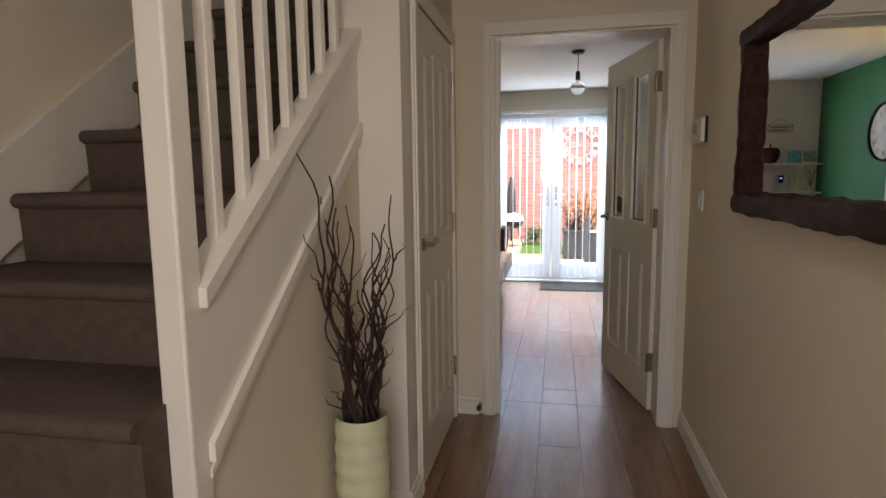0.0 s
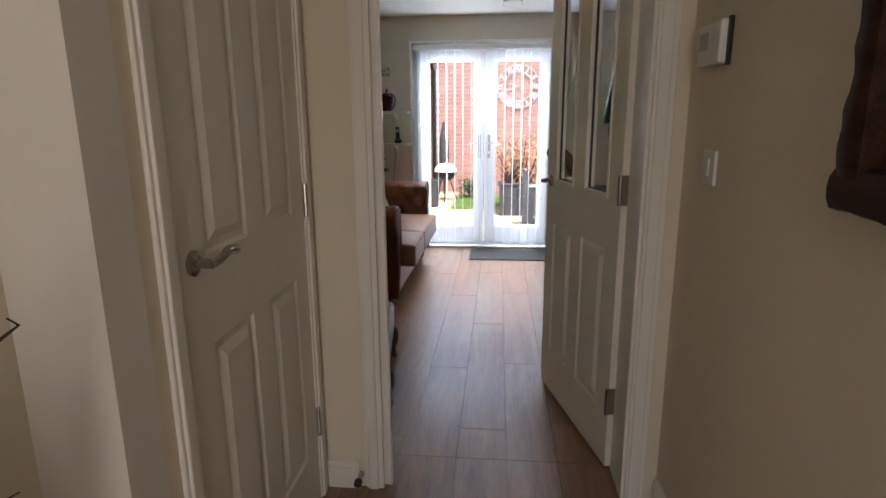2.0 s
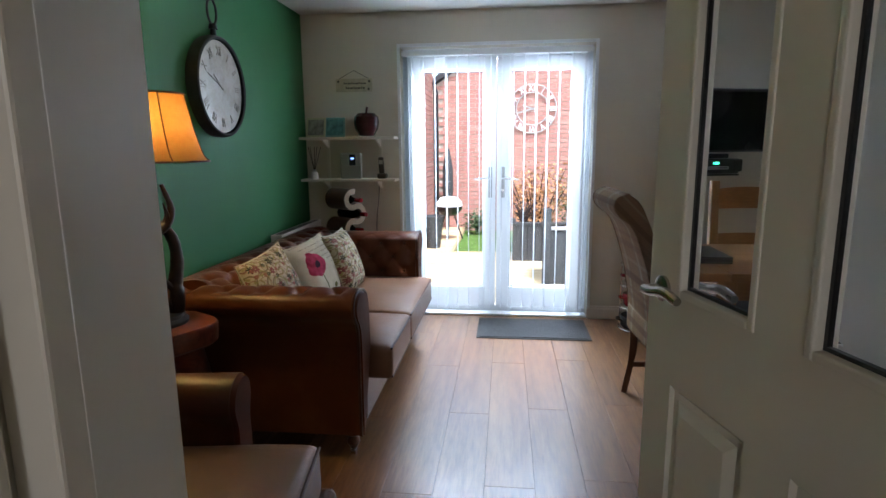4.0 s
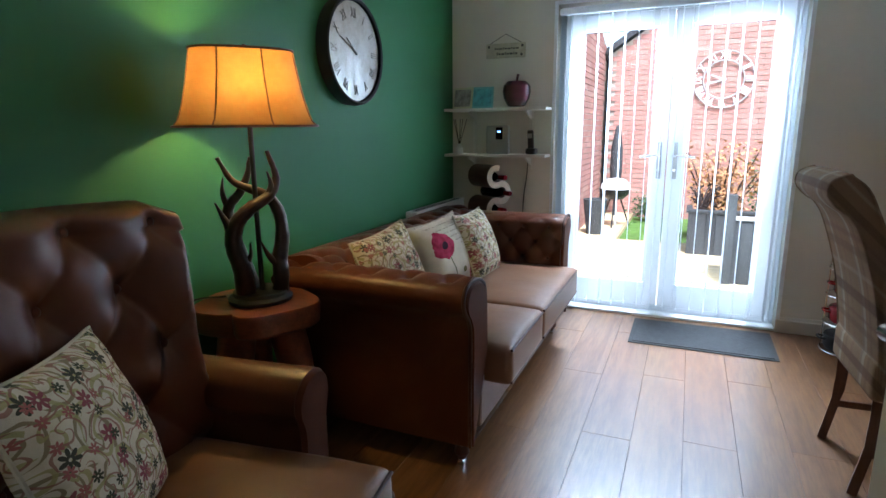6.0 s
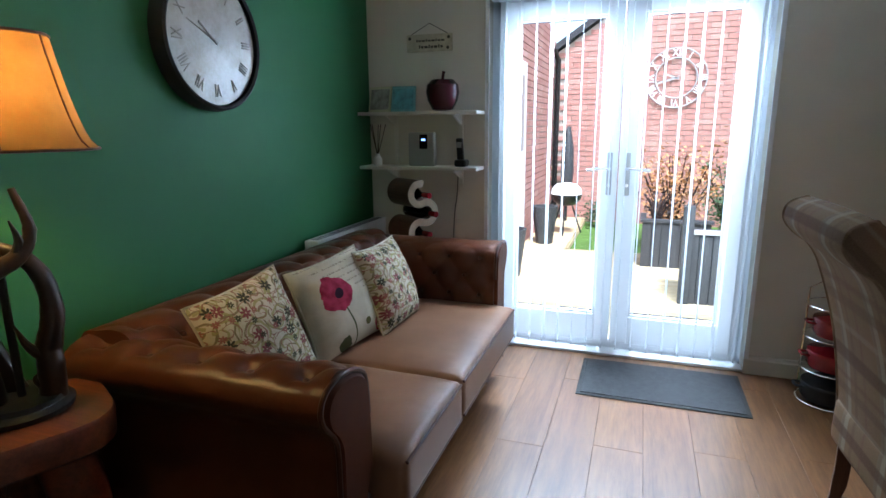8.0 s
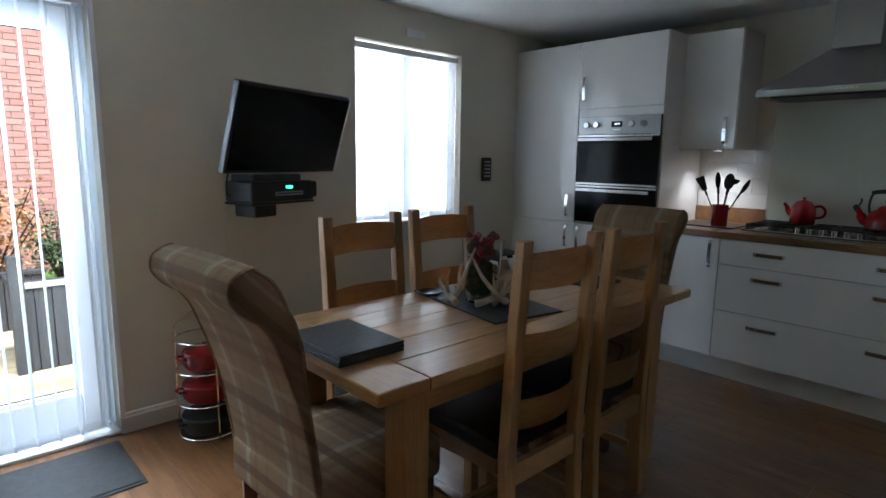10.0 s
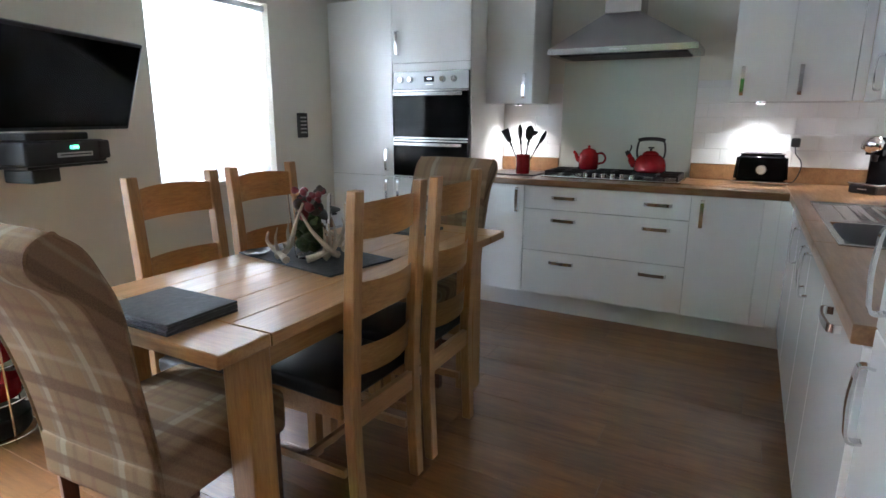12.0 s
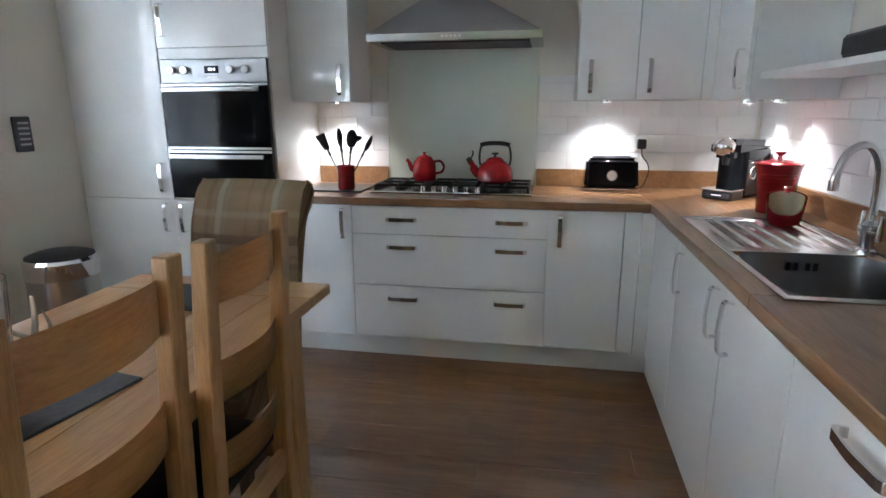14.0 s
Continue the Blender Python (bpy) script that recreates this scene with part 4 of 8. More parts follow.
for k in range(6):
    part("knob", lathe(bmesh.new(), [(0, 0.012), (0.017, 0.012), (0.016, 0.036), (0.012, 0.038), (0, 0.038)], 18, (-0.125, -0.145 + 0.058 * k, 0)), M["chrome"], hob, "silver control knob", True)

# kettle and teapot
kt = thing("kettle", "red enamel whistling kettle with black handle on the hob", "kettle", pose(5.42, 4.70, 0.957))
part("body", lathe(bmesh.new(), [(0, 0), (0.092, 0), (0.100, 0.010), (0.098, 0.045), (0.088, 0.080), (0.066, 0.104), (0.050, 0.112), (0, 0.113)], 36), M["red"], kt, "", True)
lid = part("lid", lathe(bmesh.new(), [(0.050, 0.112), (0.048, 0.120), (0.030, 0.132), (0, 0.136)], 28), M["red"], kt, "", True)
part("lid_knob", lathe(bmesh.new(), [(0, 0.134), (0.008, 0.136), (0.008, 0.146), (0.020, 0.150), (0.018, 0.158), (0, 0.160)], 20), M["black"], lid, "", True)
bm = bmesh.new()
tube(bm, curve_pts([(0, 0.075, 0.035), (0, 0.108, 0.055), (0, 0.122, 0.085), (0, 0.140, 0.112)], 5), [0.026] * 5 + [0.022] * 5 + [0.015] * 5 + [0.013], 14)
part("spout", bm, M["red"], kt, "", True)
bm = bmesh.new()
rod(bm, (0, 0.136, 0.106), (0, 0.152, 0.128), 0.017, 0.012)
tube(bm, curve_pts([(0, 0.132, 0.125), (0, 0.122, 0.150), (0, 0.124, 0.168)], 4), 0.005, 6)
part("whistle", bm, M["black"], kt, "black whistle cap")
bm = bmesh.new()
for s in (-1, 1):
    part("handle_arm", tube(bmesh.new(), curve_pts([(0, s * 0.080, 0.090), (0, s * 0.086, 0.130), (0, s * 0.080, 0.180), (0, s * 0.068, 0.200)], 4), 0.006, 8), M["iron"], kt, "", True)
bm = bmesh.new()
tube(bm, curve_pts([(0, -0.080, 0.198), (0, -0.05, 0.206), (0, 0, 0.209), (0, 0.05, 0.206), (0, 0.080, 0.198)], 4), 0.012, 10)
part("grip", bm, M["black"], kt, "black handle grip", True)

tp = thing("teapot", "red stoneware teapot with a loop handle on the hob", "teapot", pose(5.44, 5.10, 0.957) @ Matrix.Diagonal((1.05, 1.05, 1.22, 1)))
part("body", lathe(bmesh.new(), [(0, 0), (0.058, 0), (0.062, 0.008), (0.062, 0.06), (0.058, 0.082), (0.044, 0.098), (0, 0.100)], 32), M["red"], tp, "", True)
ld = part("lid", lathe(bmesh.new(), [(0.044, 0.098), (0.040, 0.106), (0.012, 0.114), (0.006, 0.118), (0.011, 0.126), (0, 0.130)], 24), M["red"], tp, "", True)
bm = bmesh.new()
tube(bm, curve_pts([(0, 0.055, 0.045), (0, 0.075, 0.060), (0, 0.084, 0.080), (0, 0.098, 0.094)], 4), [0.016] * 4 + [0.012] * 4 + [0.009] * 5, 12)
part("spout", bm, M["red"], tp, "", True)
bm = bmesh.new()
tube(bm, curve_pts([(0, -0.054, 0.085), (0, -0.085, 0.088), (0, -0.106, 0.066), (0, -0.096, 0.040), (0, -0.058, 0.030)], 5), 0.0065, 8)
part("loop_handle", bm, M["red_dark"], tp, "", True)

# utensil crock on a slate board
mesh_thing("slate_board", boxes(((5.20, 5.40, 0.911), (5.50, 5.74, 0.919), 0.002)), M["black"], "black glass board on the worktop", "board")
cr = thing("utensil_crock", "red stoneware crock holding black utensils", "utensil crock", pose(5.27, 5.505, 0.919))
bm = lathe(bmesh.new(), [(0, 0), (0.044, 0), (0.046, 0.006), (0.048, 0.125), (0.050, 0.130), (0.044, 0.130), (0.042, 0.02), (0, 0.018)], 28)
part("pot", bm, M["red_dark"], cr, "deep red glazed pot", True)
def utensil_head(kind):
    """A black nylon head about 9 cm long along z, its broad face towards -x."""
    bm = bmesh.new()
    if kind == 'ladle':
        sheet(bm, 20, 8, lambda u, v: (-0.034 * math.sin(v * math.pi / 2) * math.cos(2 * math.pi * u) - 0.012, 0.034 * math.sin(v * math.pi / 2) * math.sin(2 * math.pi * u), 0.045 - 0.030 * math.cos(v * math.pi / 2)))
        bmesh.ops.remove_doubles(bm, verts=bm.verts, dist=1e-5)
        bmesh.ops.solidify(bm, geom=bm.faces[:], thickness=0.003)
    elif kind == 'turner':
        add_mesh(bm, boxes(((-0.0025, -0.027, 0.0), (0.0025, 0.027, 0.092), 0.002)))
        for v in bm.verts:
            v.co.y *= 0.55 + 5.0 * v.co.z
            v.co.x -= 3.0 * v.co.z ** 2
    else:
        o = bmesh.new()
        bmesh.ops.create_uvsphere(o, u_segments=16, v_segments=10, radius=1)
        for v in o.verts:
            v.co.x = 0.006 * v.co.x - 0.010 * (1 - v.co.y ** 2) * (1 - v.co.z ** 2)
            v.co.y *= 0.030
            v.co.z = 0.046 + 0.050 * v.co.z
        add_mesh(bm, o)
    rod(bm, (0, 0, -0.035), (0, 0, 0.012), 0.0065, 0.0050, 8)
    return bm


for dy, dx, ln, kind, spin in ((0.105, -0.01, 0.215, 'turner', 20), (0.050, 0.05, 0.235, 'spoon', -35), (0.010, -0.03, 0.235, 'spoon', 10), (-0.030, 0.04, 0.245, 'ladle', 60), (-0.045, -0.02, 0.230, 'spoon', 30), (-0.110, 0.02, 0.205, 'spoon', 75)):
    a = Vector((dx * 0.2, dy * 0.2, 0.05))
    b = Vector((dx * 1.05, dy * 0.92, ln))
    bm = bmesh.new()
    rod(bm, a, b, 0.0042, 0.0042, 8)
    u = part("utensil", bm, M["steel"], cr, "steel-stemmed black kitchen utensil")
    bm = utensil_head(kind)
    bmesh.ops.transform(bm, matrix=Matrix.Translation(b) @ (b - a).to_track_quat('Z', 'Y').to_matrix().to_4x4() @ Matrix.Rotation(radians(spin), 4, 'Z'), verts=bm.verts)
    part("utensil_head", bm, M["black"], u, "", True)

# toaster
ts = thing("toaster", "glossy black two-slot toaster with a round dial", "toaster", pose(5.52, 4.075, 0.911))
bm = bmesh.new()
o = bmesh.new()
bmesh.ops.create_cube(o, size=1)
bmesh.ops.transform(o, matrix=Matrix.LocRotScale((0, 0, 0.095), None, (0.17, 0.29, 0.165)), verts=o.verts)
for v in o.verts:
    if v.co.z > 0.1:
        v.co.x *= 0.80
        v.co.y *= 0.92
bmesh.ops.bevel(o, geom=o.edges[:], offset=0.02, segments=3, affect='EDGES')
part("toaster_body", add_mesh(bm, o), M["black_gloss"], ts, "", True)
part("base_rim", boxes(((-0.092, -0.152, 0.006), (0.092, 0.152, 0.020), 0.006)), M["chrome"], ts)
part("top_rim", boxes(((-0.05, -0.12, 0.176), (0.05, 0.12, 0.182), 0.002)), M["chrome"], ts)
for sx_ in (-0.035, 0.012):
    part("slot", boxes(((sx_, -0.10, 0.181), (sx_ + 0.023, 0.10, 0.184))), M["iron"], ts)
bm = bmesh.new()
rod(bm, (-0.076, 0, 0.088), (-0.092, 0, 0.088), 0.031, 0.029, 28)
dl = part("dial", bm, M["chrome"], ts, "chrome control dial", True)
bm = bmesh.new()
rod(bm, (-0.092, 0, 0.088), (-0.094, 0, 0.088), 0.024, 0.024, 24)
part("dial_face", bm, M["cream_plastic"], dl)
sk = thing("socket", "white double wall socket with a black plug and flex", "socket", pose(XK - 0.014, 3.865, 1.158))
part("faceplate", boxes(((-0.008, -0.073, -0.043), (0, 0.073, 0.043), 0.003)), M["cream_plastic"], sk)
part("plug", boxes(((-0.045, 0.018, -0.03), (-0.009, 0.066, 0.024), 0.008)), M["black"], sk, "black plug")
bm = bmesh.new()
tube(bm, curve_pts([(-0.04, 0.042, -0.028), (-0.042, 0.035, -0.07), (-0.045, 0.005, -0.11), (-0.05, 0.0, -0.16), (-0.06, 0.03, -0.235), (-0.075, 0.09, -0.240)], 5), 0.0035, 6)
part("flex", bm, M["black"], sk, "", True)

# coffee machine
cm = thing("coffee_machine", "black pod coffee machine with a chrome front cap", "coffee machine", Matrix.Translation((5.36, 3.455, 0.911)) @ Matrix.Rotation(radians(-45), 4, 'Z') @ Matrix.Scale(1.12, 4))
part("tank", boxes(((-0.09, -0.06, 0), (0.13, 0.075, 0.222), 0.024, 4)), M["black_gloss"], cm, "", True)
bm = bmesh.new()
o = bmesh.new()
bmesh.ops.create_cube(o, size=1)
bmesh.ops.transform(o, matrix=Matrix.LocRotScale((-0.02, 0.0075, 0.220), None, (0.30, 0.132, 0.085)), verts=o.verts)
for v in o.verts:
    if v.co.x > 0:
        v.co.z -= 0.012 if v.co.z > 0.22 else -0.018
bmesh.ops.bevel(o, geom=o.edges[:], offset=0.026, segments=4, affect='EDGES')
part("head", add_mesh(bm, o), M["black_gloss"], cm, "", True)
part("drip_tray", boxes(((-0.185, -0.06, 0), (-0.08, 0.075, 0.042), 0.010, 2)), M["black"], cm)
part("drip_rim", boxes(((-0.188, -0.063, 0.041), (-0.088, 0.078, 0.049), 0.0035)), M["chrome"], cm)
part("spout", lathe(bmesh.new(), [(0, 0.150), (0.012, 0.150), (0.016, 0.185), (0, 0.185)], 16, (-0.135, 0.0075, 0)), M["black"], cm, "", True)
o = bmesh.new()
bmesh.ops.create_uvsphere(o, u_segments=24, v_segments=12, radius=1)
part("chrome_cap", add_mesh(bmesh.new(), o, Matrix.Translation((-0.158, 0.008, 0.228)) @ Matrix.Diagonal((0.030, 0.050, 0.040, 1))), M["chrome"], cm, "rounded chrome brewing cap", True)
part("side_panel", boxes(((-0.08, -0.066, 0.02), (0.02, -0.060, 0.170), 0.006)), M["black"], cm)
bm = bmesh.new()
tube(bm, [(-0.04 + 0.024 * math.cos(a), -0.068, 0.115 + 0.026 * math.sin(a)) for a in [2 * math.pi * k / 20 for k in range(20)]], 0.0042, 8, True)
part("ring", bm, M["chrome"], cm, "chrome ring", True)
part("badge", boxes(((-0.062, -0.0675, 0.158), (-0.020, -0.066, 0.163))), M["chrome"], cm)
part("tray_badge", boxes(((-0.1865, -0.018, 0.020), (-0.1845, 0.026, 0.025))), M["chrome"], cm)

# red canister with lid, salt pig
cn = thing("canister", "tall deep red stoneware storage jar with a lid", "storage jar", pose(4.90, 3.46, 0.911))
part("jar", lathe(bmesh.new(), [(0, 0), (0.066, 0), (0.069, 0.006), (0.073, 0.08), (0.082, 0.165), (0.089, 0.195), (0.091, 0.203), (0, 0.203)], 40), M["red_dark"], cn, "", True)
for z in (0.135, 0.150, 0.165):
    bm = bmesh.new()
    tube(bm, [((0.066 + 0.097 * z) * math.cos(a), (0.066 + 0.097 * z) * math.sin(a), z) for a in [2 * math.pi * k / 36 for k in range(36)]], 0.0022, 6, True)
    part("ridge", bm, M["red_dark"], cn, "", True)
ld = part("lid", lathe(bmesh.new(), [(0, 0.204), (0.094, 0.204), (0.096, 0.208), (0.092, 0.212), (0.062, 0.216), (0.03, 0.224), (0, 0.226)], 36), M["red_dark"], cn, "", True)
part("lid_knob", lathe(bmesh.new(), [(0, 0.224), (0.010, 0.225), (0.008, 0.240), (0.021, 0.252), (0.019, 0.257), (0, 0.258)], 20), M["red_dark"], ld, "", True)
sp = thing("salt_pig", "red stoneware salt pig with a cream inside", "salt pig", Matrix.Translation((4.625, 3.52, 0.925)) @ Matrix.Rotation(radians(160), 4, 'Z') @ Matrix.Rotation(radians(14), 4, 'Y'))
bm = bmesh.new()
n = 28
prof = [(0.054, 0.0), (0.059, 0.012), (0.063, 0.05), (0.066, 0.10)]
rings = []
for r, z in prof:
    rings.append([bm.verts.new((r * math.cos(2 * math.pi * k / n), r * math.sin(2 * math.pi * k / n), z - (0.055 * max(0, math.cos(2 * math.pi * k / n)) if z > 0.09 else 0))) for k in range(n)])
for a, b in zip(rings, rings[1:]):
    for k in range(n):
        bm.faces.new((a[k], a[(k + 1) % n], b[(k + 1) % n], b[k]))
bm.faces.new(rings[0][::-1])
bmesh.ops.solidify(bm, geom=bm.faces[:], thickness=-0.006)
part("pot", bm, M["red_dark"], sp, "", True)
bm = bmesh.new()
rings = [[bm.verts.new((r * math.cos(2 * math.pi * k / n), r * math.sin(2 * math.pi * k / n), z - (0.055 * max(0, math.cos(2 * math.pi * k / n)) if z > 0.09 else 0))) for k in range(n)] for r, z in ((0.049, 0.009), (0.0555, 0.045), (0.0585, 0.0985))]
for a, b in zip(rings, rings[1:]):
    for k in range(n):
        bm.faces.new((a[k], b[k], b[(k + 1) % n], a[(k + 1) % n]))
bm.faces.new(rings[0])
part("inside", bm, M["cream_glaze"], sp, "cream glazed inside", True)
part("knob", lathe(bmesh.new(), [(0, 0.098), (0.008, 0.10), (0.006, 0.112), (0.014, 0.120), (0, 0.124)], 16, (-0.045, 0, 0)), M["red_dark"], sp, "", True)

# sink and tap
sk2 = thing("sink", "stainless steel sink with a ribbed drainer", "sink", pose(0, 0, 0))
DX1, DY0, DY1 = 4.73, 3.42, 3.865
t = 0.9125
bm = boxes(((3.665, DY0, 0.9102), (SX0, DY1, t), 0.002), ((SX1, DY0, 0.9102), (4.20, DY1, t), 0.002), ((SX0, DY0, 0.9102), (SX1, SY0, t), 0.002), ((SX0, SY1, 0.9102), (SX1, DY1, t), 0.002),
           ((4.69, DY0, 0.9102), (DX1, DY1, t), 0.002), ((4.20, DY0, 0.9102), (4.69, DY0 + 0.03, t), 0.002), ((4.20, DY1 - 0.03, 0.9102), (4.69, DY1, t), 0.002))
tube(bm, [(3.664, DY0, t), (3.664, DY1, t), (DX1, DY1, t), (DX1, DY0, t)], 0.004, 8, True)
part("rim", bm, M["steel"], sk2)
bm = bmesh.new()
sheet(bm, 44, 84, lambda u, v: (4.195 + 0.50 * u, DY0 + 0.028 + (DY1 - DY0 - 0.056) * v, 0.9103 + 0.0055 * max(0, math.sin(2 * math.pi * 7 * v)) * min(1, 6 * u, 8 * (1 - u)) ))
part("drainer", bm, M["steel"], sk2, "", True)
bm = bmesh.new()
def bowl(u, v):
    a = 2 * math.pi * u
    c, s = math.cos(a), math.sin(a)
    q = (abs(c) ** 6 + abs(s) ** 6) ** (-1 / 6)
    k = 1.0 if v < 0.7 else (1 - ((v - 0.7) / 0.3) * 0.98)
    z = 0.911 - 0.15 * min(1, v / 0.7) - 0.012 * max(0, (v - 0.7) / 0.3)
    k *= 1 - 0.06 * min(1, v / 0.7)
    return ((SX0 + SX1) / 2 + (SX1 - SX0) / 2 * q * c * k, (SY0 + SY1) / 2 + (SY1 - SY0) / 2 * q * s * k, z)
sheet(bm, 48, 12, bowl)
bmesh.ops.remove_doubles(bm, verts=bm.verts, dist=1e-5)
# the bowl takes the darkened steel that stands for its unlit inside
part("bowl", bm, M["steel_shaded_bowl"], sk2, "", True)
for oy in (3.60, 3.622, 3.655, 3.677):
    part("overflow_slot", boxes(((4.1255, oy, 0.862), (4.130, oy + 0.012, 0.886))), M["black"], sk2)
tap = thing("tap", "chrome swan-neck mixer tap behind the sink", "tap", pose(4.19, 3.445, 0.9125))
part("tap_body", lathe(bmesh.new(), [(0, 0), (0.030, 0), (0.030, 0.008), (0.021, 0.014), (0.020, 0.075), (0.026, 0.085), (0.014, 0.10), (0, 0.10)], 24), M["chrome"], tap, "", True)
bm = bmesh.new()
tube(bm, curve_pts([(0, 0, 0.09), (0, 0.0, 0.20), (-0.01, 0.015, 0.28), (-0.03, 0.06, 0.325), (-0.055, 0.12, 0.305), (-0.062, 0.145, 0.24), (-0.062, 0.148, 0.20)], 7), 0.0115, 14)
rod(bm, (-0.062, 0.148, 0.225), (-0.062, 0.148, 0.195), 0.014, 0.014, 14)
part("spout", bm, M["chrome"], tap, "", True)
for s in (-1, 1):
    bm = bmesh.new()
    rod(bm, (0, 0, 0.062), (s * 0.05, 0, 0.066), 0.012, 0.012)
    rod(bm, (s * 0.05, 0, 0.045), (s * 0.052, 0, 0.12), 0.010, 0.006)
    part("tap_lever", bm, M["chrome"], tap, "", True)

# downlights under the wall cabinets
for x, y, z in ((5.48, 5.63, 1.388), (5.48, 4.12, 1.388), (4.98, 3.46, 1.378), (5.35, 3.47, 1.378)):
    dl = thing("cabinet_downlight", "round white under-cabinet downlight switched on", "downlight", pose(x, y, z), "lights under the wall cabinets")
    part("bezel", lathe(bmesh.new(), [(0.024, 0), (0.034, 0), (0.034, -0.008), (0.024, -0.010)], 24), M["chrome"], dl, "", True)
    part("lens", lathe(bmesh.new(), [(0, -0.006), (0.024, -0.006), (0.024, -0.001), (0, -0.001)], 20), emitter("downlight lens", (1.0, 0.95, 0.88), 5.0), dl)
    lamp("cabinet_downlight_lamp", 'SPOT', look((x, y, z - 0.014), (x + (0.04 if z > 1.38 else 0), y - (0 if z > 1.38 else 0.04), 0.91)), 4.4, (1.0, 0.97, 0.93), 0.02, angle=radians(116), blend=1.0)

# tiles on the kitchen walls: bricks of white glazed ceramic, laid in half bond
TW, TH = 0.198, 0.098
tile_cache = {}
def tile(parent, kind, a0, a1, z0, z1):
    key = (kind, round(a1 - a0, 3), round(z1 - z0, 3))
    if key not in tile_cache:
        bm = bmesh.new()
        w, h = key[1] / 2 - 0.001, key[2] / 2 - 0.001
        pts = lambda k, d: [(sx * (w - k), d, sz * (h - k)) for sx, sz in ((-1, -1), (1, -1), (1, 1), (-1, 1))]
        rings = [[bm.verts.new(p if kind == 'y' else (-p[1], p[0], p[2])) for p in pts(k, d)] for k, d in ((0, 0), (0, 0.005), (0.0018, 0.0068))]
        for q, r in zip(rings, rings[1:]):
            for k in range(4):
                bm.faces.new((q[k], q[(k + 1) % 4], r[(k + 1) % 4], r[k]))
        bm.faces.new(rings[-1])
        bmesh.ops.recalc_face_normals(bm, faces=bm.faces)
        me = done(bm, "tile")
        me.materials.append(M["tile"])
        tile_cache[key] = me
    o = new("tile", tile_cache[key])
    o.parent = parent
    o.location = ((a0 + a1) / 2, YF + 0.001, (z0 + z1) / 2) if kind == 'y' else (XK - 0.001, (a0 + a1) / 2, (z0 + z1) / 2)
def tiled(name, kind, a0, a1, z0, z1):
    th = 0.0035
    ob = structure(name, boxes(((a0, YF, z0), (a1, YF + th, z1)) if kind == 'y' else ((XK - th, a0, z0), (XK, a1, z1))), M["grout"], "white brick-bond wall tiles with pale grout", "wall tiles")
    row, z = 0, z0
    while z < z1 - 0.01:
        zz = min(z + TH, z1)
        a = a0 - (TW / 2 if row % 2 else 0)
        while a < a1 - 0.005:
            lo, hi = max(a, a0), min(a + TW, a1)
            if hi - lo > 0.012:
                tile(ob, kind, lo, hi, z, zz)
            a += TW
        z += TH
        row += 1


# ---------------------------------------------------------------- hall things
def ring_profile(w, h, r, n=6):
    return [(sx * (w - r) + r * math.cos(a0 + k * math.pi / 2 / n), sz * (h - r) + r * math.sin(a0 + k * math.pi / 2 / n))
            for sx, sz, a0 in ((1, 1, 0), (-1, 1, math.pi / 2), (-1, -1, math.pi), (1, -1, 1.5 * math.pi)) for k in range(n + 1)]


mirror = thing("wall_mirror", "rustic dark driftwood framed mirror on the hall wall", "mirror", pose(HR, 1.625, 1.416))
rnd = random.Random(3)
MW, MH = 0.635, 0.292      # half sizes of the outer frame
for nm, lo, hi, along in (("bottom_rail", (-MW, -MH), (MW, -MH + 0.072), 0), ("top_rail", (-MW, MH - 0.062), (MW, MH), 0), ("left_stile", (-MW, -MH + 0.06), (-MW + 0.09, MH - 0.06), 1), ("right_stile", (MW - 0.060, -MH + 0.05), (MW, MH - 0.05), 1)):
    bm = bmesh.new()
    nu = 40
    def plank_fn(u, v, lo=lo, hi=hi, along=along, nm=nm):
        ang = 2 * math.pi * v
        c, s = math.cos(ang), math.sin(ang)
        q = (abs(c) ** 4 + abs(s) ** 4) ** -0.25
        w = (hi[1] - lo[1]) / 2 if not along else (hi[0] - lo[0]) / 2
        mid = (hi[1] + lo[1]) / 2 if not along else (hi[0] + lo[0]) / 2
        span = (lo[0], hi[0]) if not along else (lo[1], hi[1])
        p = span[0] + (span[1] - span[0]) * u
        n1 = noise.noise((p * 9, len(nm) * 1.7, s * 0.8)) * 0.008 + noise.noise((p * 26, 3.1, c)) * 0.006
        a = mid + (w + n1) * q * s
        d = -0.026 + (0.026 + n1 * 0.6) * q * c * -1
        return (d, p, a) if not along else (d, a, p)
    vs, fs = sheet(bm, nu, 16, plank_fn)
    bmesh.ops.remove_doubles(bm, verts=bm.verts, dist=1e-5)
    bmesh.ops.holes_fill(bm, edges=bm.edges[:], sides=0)
    bmesh.ops.recalc_face_normals(bm, faces=bm.faces)
    part(nm, bm, M["rustic"], mirror, "", True)
part("mirror_glass", boxes(((-0.014, -MW + 0.04, -MH + 0.04), (-0.010, MW - 0.035, MH - 0.035))), M["mirror"], mirror, "clear mirror glass")

th = thing("thermostat", "white wall thermostat with a small grey display", "thermostat", pose(HR, 2.90, 1.44))
part("case", boxes(((-0.028, -0.075, -0.05), (0, 0.075, 0.05), 0.006)), M["cream_plastic"], th)
part("display", boxes(((-0.030, -0.005, -0.012), (-0.0275, 0.060, 0.030), 0.002)), M["silver_plastic"], th)
part("back_plate", boxes(((-0.012, -0.082, -0.055), (-0.001, -0.070, 0.055), 0.002)), M["black"], th)
sw = thing("light_switch", "white single light switch on the hall wall", "light switch", pose(HR, 2.88, 1.14))
